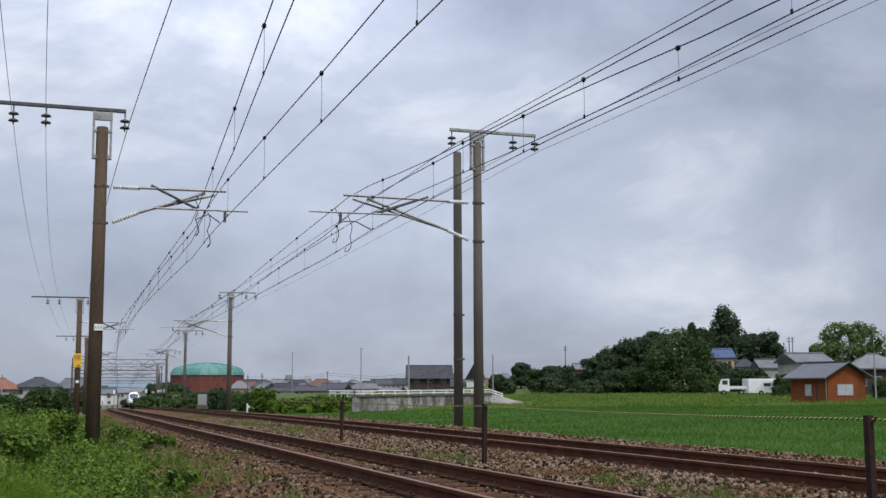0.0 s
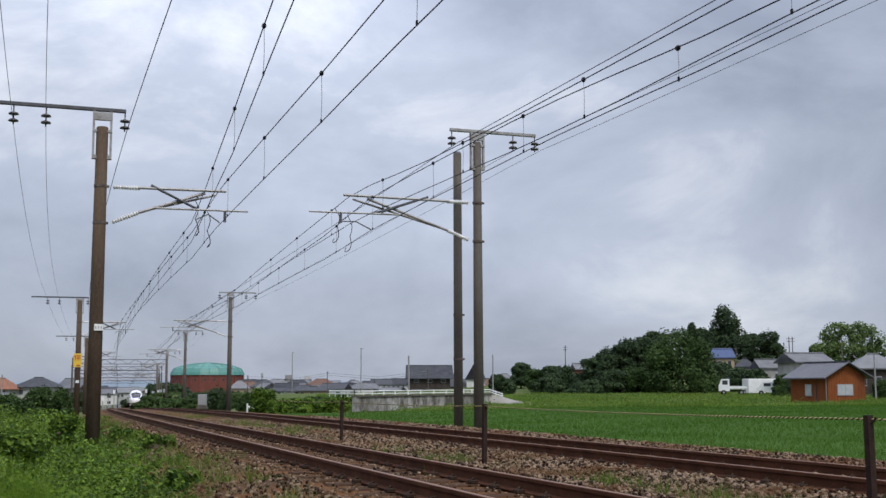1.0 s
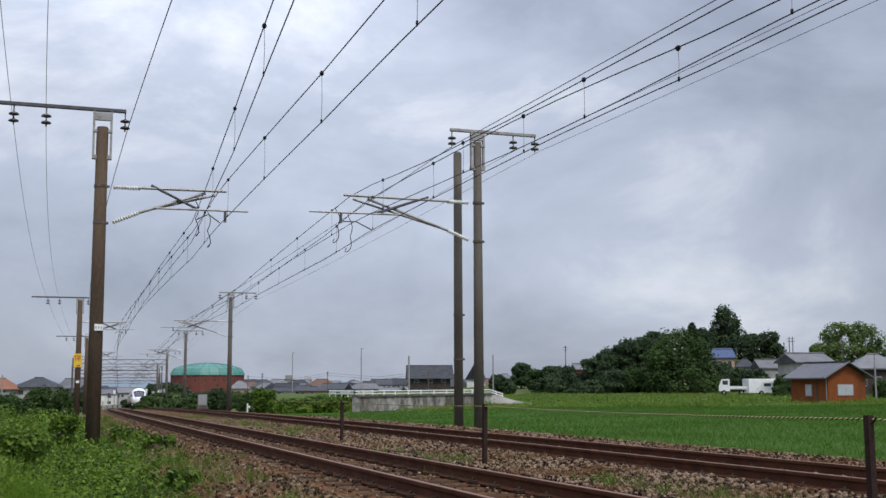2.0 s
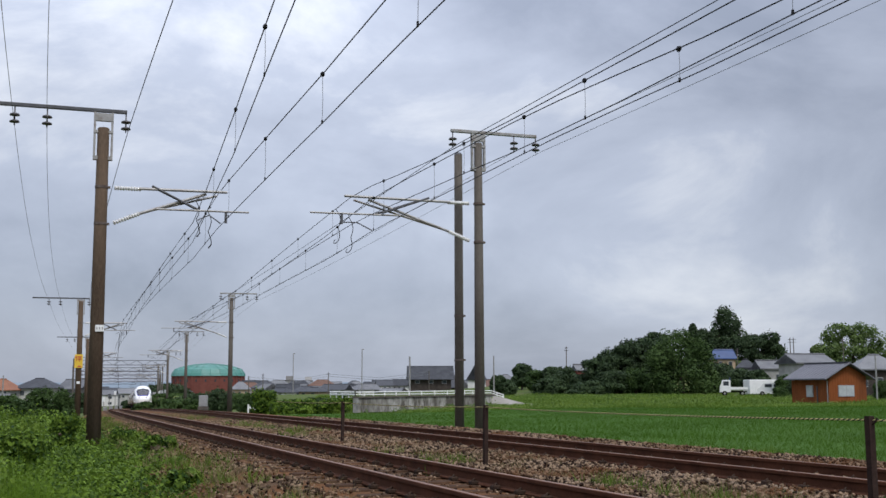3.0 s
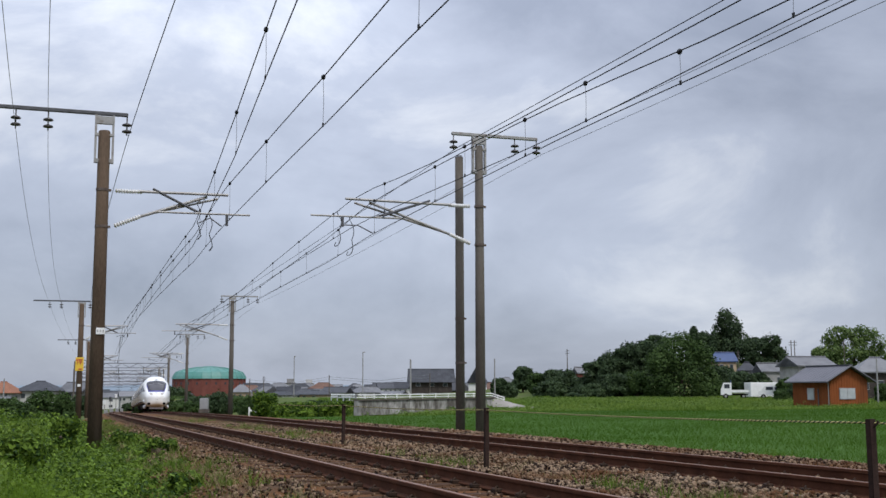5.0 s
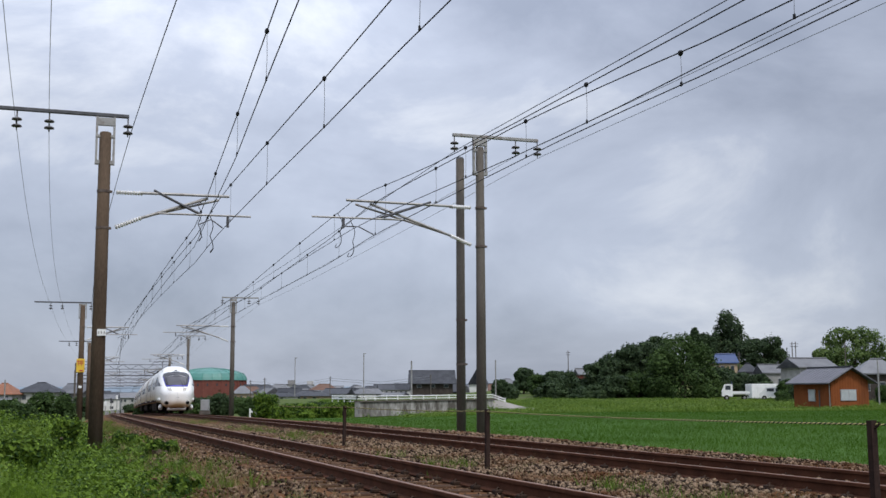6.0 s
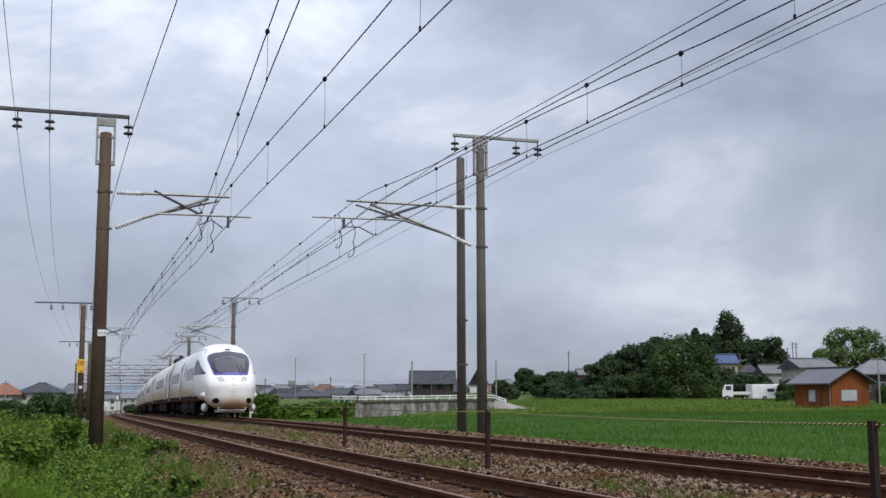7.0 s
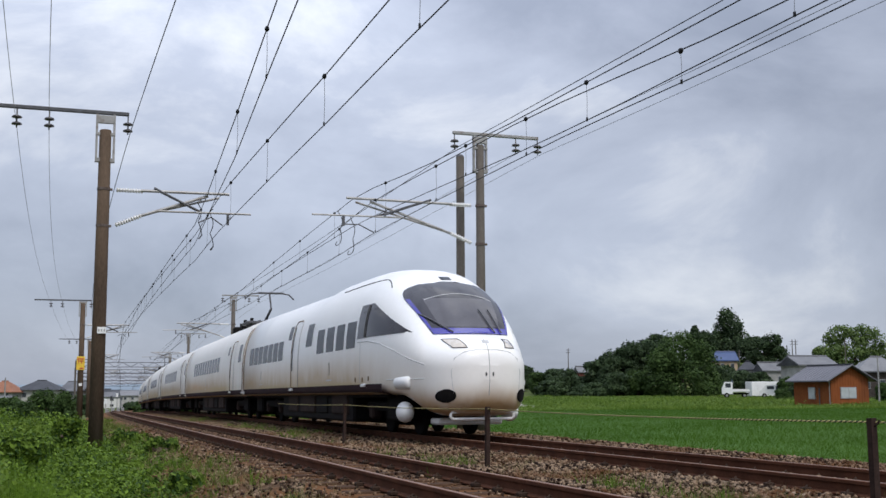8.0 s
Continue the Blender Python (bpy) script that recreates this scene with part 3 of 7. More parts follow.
def left_pole(s, lat, r, full=True, material=BROWNPOLE, height=7.0, z0=-0.3):
    base = on_line(lat, s, z0)
    pole = thing("catenary_pole", "dark brown concrete catenary pole with bracket and cross arm", "catenary pole", "catenary poles", at=Matrix.Translation(base) @ pose(0, 0, 0, 0, 0, rotz(s)))
    pole_body(pole, height - z0, r * 1.06, r * 0.85, material)
    arm = 7.37 if s < 50 else 7.13
    top_frame(pole, height - z0 - (0 if s < 50 else 0.1), -2.95, 0.52, arm - z0, (-1.95, -1.25, 0.50), 0.45, r * 0.86)
    bracket(pole, 1, r * 0.9, 5.6 - z0, 4.74 - z0, 2.75, 1.25, 3.42, 5.14 - z0, 4.85 - z0, L1 - lat - 0.05)
    return pole


def right_pole(s, lat, r, height=7.45, z0=-0.2):
    base = on_line(lat, s, z0)
    pole = thing("catenary_pole", "grey concrete catenary pole with bracket and cross arm", "catenary pole", "catenary poles", at=Matrix.Translation(base) @ pose(0, 0, 0, 0, 0, rotz(s)))
    pole_body(pole, height - z0, r * 1.1, r * 0.85, CONCRETE)
    off = lat - L2
    top_frame(pole, height - z0, 2.05 - off, 4.52 - off, 7.7 - z0, (2.1 - off, 3.86 - off, 4.5 - off), 0.42, r * 0.9)
    bracket(pole, -1, r, 5.8 - z0, 4.77 - z0, 3.55, -1.74 - off, 0.71 - off, 5.36 - z0, 4.95 - z0, -0.12 - off)
    return pole


LP, RP = [27.0, 76.0, 119.0, 166.0], [27.5, 76.0, 117.0, 160.0, 205.0]
for s in LP:
    pole = left_pole(s, L1 - 2.8, 0.157 if s < 50 else 0.18)
    if s < 50:
        part("number_plate", Geo().box((0.05, -0.17, 2.62), (0.19, 0.02, 0.15), 0, 0.004), WHITE, pole, "small white plate")
        for dx in (-0.06, 0.0, 0.06):
            part("plate_mark", Geo().box((0.05 + dx, -0.183, 2.62), (0.022, 0.006, 0.05)), GALV, pole)
    elif s < 100:
        sign = part("warning_sign", Geo().box((-0.02, -0.2, 3.45), (0.50, 0.03, 0.86), 0, 0.01), YELLOW, pole, "yellow warning plate with red character")
        g = Geo()
        for k, (a, b, c, dd) in enumerate(((-0.13, 3.62, 0.04, 0.34), (-0.17, 3.7, 0.12, 0.05), (0.05, 3.74, 0.26, 0.045), (0.05, 3.66, 0.2, 0.04), (0.05, 3.58, 0.26, 0.04), (0.05, 3.5, 0.05, 0.16), (0.05, 3.13, 0.2, 0.08))):
            part("sign_stroke", Geo().box((a - 0.02, -0.222 - 0.001 * k, b), (c, 0.012, dd)), RED, sign)
        part("number_plate", Geo().box((0, -0.175, 2.1), (0.2, 0.02, 0.16), 0, 0.004), WHITE, pole, "small white plate")
for s in RP:
    right_pole(s, L2 + 2.82, 0.125 if s < 50 else 0.15)
pole = thing("lone_concrete_pole", "bare grey concrete pole standing beside a catenary pole", "pole", at=Matrix.Translation(on_line(L2 + 2.69, 28.7, -0.3)))
pole_body(pole, 7.68, 0.128, 0.112, CONCRETE)
part("cap", Geo().tube([(0, 0, 7.66), (0, 0, 7.72)], [0.116, 0.08], 16), DARKSTEEL, pole)
for z in (2.0, 3.2):
    band(pole, z, 0.122)


# ---- overhead wires ----
def wire_run(name, label, lat, z_at, s0, s1, r, material, step=2.5, group="overhead wires"):
    """A wire along the line; lat and z_at are functions of s."""
    g, n = Geo(), max(2, int((s1 - s0) / step))
    g.tube([on_line(lat(s0 + (s1 - s0) * i / n), s0 + (s1 - s0) * i / n, z_at(s0 + (s1 - s0) * i / n)) for i in range(n + 1)], r, 5)
    return solo(name, g, material, label, "wire", group)


def sagging(poles, high, sag):
    """Height of a wire that sags between the poles."""
    def z(s):
        a = max([p for p in poles if p <= s], default=poles[0] - 48)
        b = min([p for p in poles if p > s], default=poles[-1] + 48)
        t = (s - a) / (b - a)
        return high - 4 * sag * t * (1 - t)
    return z


def knots(*pairs):
    xs, ys = [p[0] for p in pairs], [p[1] for p in pairs]

    def f(s):
        if s < xs[0]:
            return ys[0] + (s - xs[0]) * (ys[1] - ys[0]) / (xs[1] - xs[0])
        return float(np.interp(s, xs, ys))
    return f


PL, PR = [-20.0] + LP + [212.0], [-20.0] + RP
for lat, z in ((L1 - 2.25, 6.95), (L1 - 4.05, 6.98), (L1 - 4.75, 6.96)):
    wire_run("feeder_wire", "thin feeder wire hung below the cross arms", (lambda s, a=lat: a), sagging(PL, z, 0.14), -18, 212, 0.009 if lat > 1.5 else 0.006, WIRE if lat > 1.5 else THINWIRE)
for lat, z, thick in ((L2 + 2.1, 7.3, 1), (L2 + 3.86, 7.28, 0), (L2 + 4.52, 7.27, 0)):
    wire_run("feeder_wire", "thin feeder wire hung below the cross arms", (lambda s, a=lat: a), sagging(PR, z, 0.26), -18, 205, 0.009 if thick else 0.006, WIRE if thick else THINWIRE)


def catenary(label, lat, contact_z, mess_z, s0, s1, drops, dots=True):
    """A messenger wire, a contact wire and the droppers between them: one thing."""
    run = thing("overhead_line", label, "overhead line", "overhead wires")
    for name, z, r in (("messenger_wire", mess_z, 0.0095), ("contact_wire", contact_z, 0.0085)):
        n = int((s1 - s0) / 2.0)
        g = Geo().tube([on_line(lat(s0 + (s1 - s0) * i / n), s0 + (s1 - s0) * i / n, z(s0 + (s1 - s0) * i / n)) for i in range(n + 1)], r, 5)
        part(name, g, WIRE, run)
    for s in drops:
        a, b = on_line(lat(s), s, mess_z(s)), on_line(lat(s), s, contact_z(s))
        part("dropper", Geo().tube([a, a.lerp(b, 0.5) + Vector((0.008, 0, 0)), b], 0.0042, 4), THINWIRE, run)
        part("dropper_clamp", Geo().box(b + Vector((0, 0, 0.02)), (0.02, 0.03, 0.06)), WIRE, run)
        if dots and s > 12:
            part("clamp_cover", Geo().ball(a, 0.035, 0.05, 0.042, 7, 5), WIRE, run)
    return run


lat_b = knots((-20, L1 + 0.2), (10.5, L1 - 0.23), (16, L1 - 0.12), (27.6, L1 - 0.02), (34, L1 + 0.14), (76, L1 - 0.2), (119, L1 + 0.2), (166, L1 - 0.2), (212, L1))
catenary("running overhead line of the nearer track", lat_b, lambda s: 4.85, sagging(PL, 5.72, 0.16), -18, 212, [-3 + 4.8 * i for i in range(26)])
lat_a = knots((12, L1 - 1.45), (20.4, L1 - 0.78), (32.1, L1 - 0.09), (76, L1 + 0.15), (119, L1 - 0.2))
catenary("second overhead line drawn aside over the nearer track", lat_a, knots((-20, 5.6), (12, 5.22), (27, 5.1), (76, 5.0), (119, 5.0)), knots((-20, 6.3), (15, 5.9), (20.4, 5.92), (27, 5.68), (50, 5.6), (76, 5.75), (119, 5.7)), -18, 119, [0.6 + 4.85 * i for i in range(20)])
lat_c = knots((-20, L2 - 0.2), (12.9, L2 - 0.08), (15, L2 - 0.2), (27.5, L2 - 0.12), (33.5, L2 + 0.19), (52, L2 + 0.3), (76, L2 - 0.2), (117, L2 + 0.2), (160, L2 - 0.2), (205, L2))
catenary("running overhead line of the farther track", lat_c, lambda s: 4.95, knots((-20, 5.7), (2, 5.26), (10.5, 5.32), (12.8, 5.4), (18, 5.61), (25, 5.76), (29, 5.8), (50, 5.38), (76, 5.8), (96, 5.5), (117, 5.8), (160, 5.7), (205, 5.7)), -18, 205, [-2 + 4.9 * i for i in range(26)])
lat_d = knots((9.5, L2 - 0.1), (18, L2 - 0.2), (27.5, L2 - 0.5), (52, L2 - 0.2), (76, L2 + 0.2), (117, L2 - 0.2))
catenary("second overhead line drawn aside over the farther track", lat_d, knots((-20, 5.2), (10, 5.09), (15, 5.03), (18, 5.06), (27.5, 5.2), (76, 5.05), (117, 5.0)), knots((-20, 5.75), (11, 5.61), (18, 5.66), (23, 5.73), (27.5, 5.95), (50, 5.45), (76, 5.8), (117, 5.7)), -18, 117, [5.2 + 5.05 * i for i in range(18)])
for s, l, z, up in ((28.0, L1 - 0.5, 5.1, 0.62), (28.4, L1 - 0.15, 4.87, 0.7), (28.6, L2 - 0.75, 5.16, 0.62), (29.0, L2 - 0.3, 4.97, 0.75)):
    g = Geo()
    jumper(g, on_line(l, s, z), on_line(l + 0.12, s + 0.5, z + up), -0.12)
    jumper(g, on_line(l, s, z), on_line(l + 0.3, s + 1.6, z - 0.1), 0.25)
    solo("jumper_cable", g, WIRE, "looped jumper cable between overhead wires", "cable", "jumper cables")


# ---- portal gantries of the station throat, far along the line ----
def gantry(s, half_l, half_r, top):
    p = on_line((L1 + L2) / 2, s, -0.2)
    g0 = thing("portal_gantry", "grey lattice portal gantry over the tracks", "gantry", "portal gantries", at=Matrix.Translation(p) @ pose(0, 0, 0, 0, 0, rotz(min(s, 330))))
    for x in (-half_l, half_r):
        part("leg", Geo().tube([(x, 0, -1.2), (x, 0, top + 0.3)], 0.12, 8), CONCRETE, g0)
    n = 12
    w = half_l + half_r
    for z in (top, top - 0.75):
        part("chord", Geo().box(((half_r - half_l) / 2, 0, z), (w, 0.09, 0.09)), DARKSTEEL, g0)
    for i in range(n):
        xa, xb = -half_l + w * i / n, -half_l + w * (i + 1) / n
        part("diagonal", Geo().tube([(xa, 0, top - 0.75 * (i % 2)), (xb, 0, top - 0.75 * ((i + 1) % 2))], 0.035, 5), DARKSTEEL, g0)
    for x in (-2.0, 2.0):
        part("drop_bracket", Geo().tube([(x, 0, top - 0.75), (x, 0, top - 1.9)], 0.05, 6).tube([(x - 0.9, 0, top - 1.7), (x + 0.9, 0, top - 1.7)], 0.03, 5), DARKSTEEL, g0)


for s, a, b, top in ((196, 9.0, 6.0, 8.2), (232, 10.5, 6.5, 8.2), (262, 11.0, 7.0, 8.4), (300, 12.0, 8.5, 8.4), (345, 13, 9.5, 8.6), (390, 14, 10, 8.6)):
    gantry(s, a, b, top)


# ---- the express train ----
def hermite(xs, ys):
    """A smooth curve through the knots, level beyond the ends."""
    xs, ys = np.array(xs, float), np.array(ys, float)
    d = np.diff(ys) / np.diff(xs)
    m = np.zeros(len(xs))
    m[1:-1] = np.where(d[:-1] * d[1:] > 0, 2 * d[:-1] * d[1:] / (d[:-1] + d[1:] + 1e-12), 0)
    m[0], m[-1] = d[0], 0

    def f(v):
        v = min(max(v, xs[0]), xs[-1])
        i = min(int(np.searchsorted(xs, v, side="right")) - 1, len(xs) - 2)
        h = xs[i + 1] - xs[i]
        t = (v - xs[i]) / h
        return float((1 + 2 * t) * (1 - t) ** 2 * ys[i] + t * (1 - t) ** 2 * h * m[i] + t * t * (3 - 2 * t) * ys[i + 1] + t * t * (t - 1) * h * m[i + 1])
    return f


TIP = 0.7
NOSE_TOP = hermite([0.7, 0.74, 0.85, 1.06, 1.34, 1.62, 2.0, 2.5, 3.1, 4.0, 5.0, 6.2, 8.6, 9.3, 10.2], [1.36, 1.58, 1.76, 1.89, 1.965, 2.07, 2.46, 2.88, 3.20, 3.50, 3.63, 3.68, 3.68, 3.65, 3.60])
NOSE_LOW = hermite([0.7, 0.74, 0.85, 1.06, 1.5, 1.85, 2.2, 2.6, 3.0], [1.1, 0.86, 0.62, 0.46, 0.40, 0.46, 0.64, 0.80, 0.82])
NOSE_W = hermite([0.7, 0.74, 0.85, 1.06, 1.34, 1.8, 2.4, 3.4, 4.6], [0.12, 0.40, 0.63, 0.83, 0.98, 1.13, 1.27, 1.40, 1.455])
NOSE_N = hermite([0.7, 1.6, 3, 5.5], [2.1, 2.3, 2.55, 2.8])
SKIRT_N = hermite([1.2, 2.0, 3.4], [4.2, 4.6, 12.0])
Z_WIDE = 1.42


def half_width(s, z, nose=True):
    """The body's half width at s metres from the nose, at height z."""
    top, low, w, n = (NOSE_TOP(s), NOSE_LOW(s), NOSE_W(s), NOSE_N(s)) if nose else (3.60, 0.82, 1.455, 2.8)
    wide = min(Z_WIDE, (top + low) / 2 + 0.12)
    u = (z - wide) / (top - wide) if z > wide else (wide - z) / (wide - low)
    n = n if z > wide else (SKIRT_N(s) if nose else 12.0)
    return w * max(0.0, 1 - abs(u) ** n) ** (1 / n) if abs(u) < 1 else 0.0


def ring(s, count, nose=True):
    top, low, w, n = (NOSE_TOP(s), NOSE_LOW(s), NOSE_W(s), NOSE_N(s)) if nose else (3.60, 0.82, 1.455, 2.8)
    wide = min(Z_WIDE, (top + low) / 2 + 0.12)
    pts = []
    for k in range(count):
        a = 2 * math.pi * k / count
        c, sn = math.cos(a), math.sin(a)
        e = 2 / (n if sn >= 0 else (SKIRT_N(s) if nose else 12.0))
        x = w * math.copysign(abs(c) ** e, c)
        z = wide + (top - wide if sn >= 0 else wide - low) * math.copysign(abs(sn) ** e, sn)
        pts.append((x, s, z))
    return pts


def body_shell(stations, nose, count=72):
    g = Geo()
    for s in stations:
        g.v += ring(s, count, nose)
    for j in range(len(stations) - 1):
        g.f += [(j * count + k, (j + 1) * count + k, (j + 1) * count + (k + 1) % count, j * count + (k + 1) % count) for k in range(count)]
    g.f += [tuple(range(count)), tuple(reversed(range((len(stations) - 1) * count, len(stations) * count)))]
    return g


def flat_ends(ob):
    """Flat shading on the two end faces of a body."""
    ob.data.polygons[len(ob.data.polygons) - 1].use_smooth = False
    ob.data.polygons[len(ob.data.polygons) - 2].use_smooth = False


def front_s(x, z):
    """Where the nose's surface lies, seen from the front."""
    x = max(abs(x), 0.004)
    lo, hi = TIP, 6.0 if z > 0.9 else 1.8
    for _ in range(26):
        mid = (lo + hi) / 2
        lo, hi = (lo, mid) if half_width(mid, z) >= x else (mid, hi)
    return hi


def sheet(rows, out):
    """A thin raised skin from a grid of points, moved out by the vector of each point."""
    g = Geo()
    n = len(rows[0])
    for r in rows:
        g.v += [tuple(p) for p in r]
    g.f = [(j * n + i, j * n + i + 1, (j + 1) * n + i + 1, (j + 1) * n + i) for j in range(len(rows) - 1) for i in range(n - 1)]
    return g


def front_skin(zs, half, lift, n=19, cut=(-1.0, 1.0), skew=0.0, cx=0.0):
    rows = []
    for z in zs:
        row = []
        for i in range(n):
            x = cx + skew * (z - zs[0]) + half(z) * (cut[0] + (cut[1] - cut[0]) * i / (n - 1))
            s = front_s(x, z)
            e = 0.02
            nx = front_s(x + e, z) - front_s(x - e, z)
            nz = front_s(x, z + e) - front_s(x, z - e)
            v = Vector((nx, -2 * e, nz)).normalized()
            row.append(Vector((x, s, z)) + v * lift)
        rows.append(row)
    return sheet(rows, lift)


def side_skin(side, a, b, z0, z1, lift, nose=False, shape=None, nz=5, ns=2):
    """A pane that follows the body's side between two stations and heights."""
    rows = []
    for j in range(nz):
        z = z0 + (z1 - z0) * j / (nz - 1)
        row = []
        for i in range(ns):
            lo, hi = shape(z) if shape else (a, b)
            s = lo + (hi - lo) * i / (ns - 1)
            row.append(Vector((side * (half_width(s, z, nose) + lift), s, z + lift * 0.3)))
        rows.append(row if side > 0 else row[::-1])
    return sheet(rows, lift)


def wheelset(bogie, y):
    for x in (-0.535, 0.535):
        w = Geo().tube([(x - 0.065, y, 0.43), (x - 0.05, y, 0.43), (x + 0.05, y, 0.43), (x + 0.065, y, 0.43)], [0.38, 0.43, 0.43, 0.38], 24)
        part("wheel", w, UNDER, bogie, "", False)
        part("axle_box", Geo().box((x * 1.75, y, 0.46), (0.22, 0.34, 0.32), 0, 0.05), UNDERBOX, bogie)


def add_bogie(car, y):
    b = part("bogie", Geo().box((-0.93, y, 0.58), (0.16, 3.0, 0.2), 0, 0.04).box((0.93, y, 0.58), (0.16, 3.0, 0.2), 0, 0.04).box((0, y, 0.6), (1.9, 0.5, 0.28), 0, 0.05), UNDER, car, "dark bogie frame")
    for dy in (-1.05, 1.05):
        wheelset(b, y + dy)


def side_fittings(car, length, front, windows, doors, stripe_from, paint, ends, hatches):
    for side in (-1, 1):
        for a, b, z0, z1 in windows:
            part("window", side_skin(side, a, b, z0, z1, 0.006, front and a < 10.3), WGLASS, car, "tinted passenger window")
        for a, b in doors:
            d = part("door", side_skin(side, a, b, 1.06, 2.86, 0.008, False, None, 9), paint, car, "white plug door")

            def edge(q, z):
                return (side * (half_width(q, z, False) + 0.010), q, z)
            seal = [edge(b, z) for z in np.linspace(1.02, 2.74, 9)] + [edge(b - 0.05, 2.84), edge(b - 0.14, 2.88), edge(a + 0.14, 2.88), edge(a + 0.05, 2.84)]
            part("door_seal", Geo().tube(seal, 0.016, 5), RUSTSEAM, d, "rust-streaked door seal")
            part("door_seal", Geo().tube([edge(a, z) for z in np.linspace(1.06, 2.78, 9)], 0.008, 5), LIGHTSEAM, d)
            part("door_window", side_skin(side, b - 0.20, b - 0.06, 1.5, 2.72, 0.014), WGLASS, d, "narrow dark door window")
            part("step", Geo().box((side * 1.46, b - 0.1, 0.99), (0.10, 0.34, 0.07), 0, 0.01), PORCELAIN, d, "pale step plate")
        for q in ends:
            part("end_seal", Geo().tube([(side * (half_width(q, z, False) + 0.004), q, z) for z in np.linspace(0.92, 3.2, 12)], 0.022, 5), RUSTSEAM, car, "brown rust-streaked end seal")
            part("end_step", Geo().box((side * 1.455, q, 0.95), (0.08, 0.26, 0.07), 0, 0.01), PORCELAIN, car)
        for q in hatches:
            part("hatch_mark", Geo().tube([(side * (half_width(q, z, False) + 0.003), q + dq, z) for dq, z in ((0, 1.62), (0.05, 1.56), (0.06, 1.36), (0, 1.30), (-0.06, 1.36), (-0.06, 1.56), (0, 1.62))], 0.0035, 4), LIGHTSEAM, car, "small oval mark on the side")
            part("side_marks", side_skin(side, q - 0.28, q + 0.28, 1.17, 1.20, 0.005), LIGHTSEAM, car)
        part("sill_band", side_skin(side, stripe_from, length - 0.06, 0.825, 1.05, 0.008), PURPLE, car, "dark purple sill band")
    for y, ln, w in ((7.4, 1.6, 2.55), (9.3, 1.2, 2.52), (11.0, 1.8, 2.55), (13.0, 1.3, 2.52)):
        part("equipment_box", Geo().box((0, y, 0.66), (w, ln, 0.58), 0, 0.04), UNDERBOX if ln > 1.25 else UNDER, car, "dusty underfloor box")
    # Near-black fillers added so that no light shows through below the floor.
    part("undertray", Geo().box((0, (stripe_from + length) / 2 + 0.6, 0.52), (0.8, length - stripe_from - 2.2, 0.72), 0, 0.05), UNDER, car, "near-black filler blocking light below the floor")
    part("battery_box", Geo().box((0, 10.4, 0.56), (2.45, 8.4, 0.7), 0, 0.05), UNDER, car, "long near-black filler added between the bogies")
    for y in (max(stripe_from, 1.4) + 0.5, length - 1.0):
        part("end_box", Geo().box((0, y, 0.58), (2.1, 1.1, 0.58), 0, 0.05), UNDER, car)
    part("underframe", Geo().box((0, (stripe_from + length) / 2, 0.84), (2.5, length - stripe_from - 0.6, 0.14), 0, 0.03), UNDER, car)


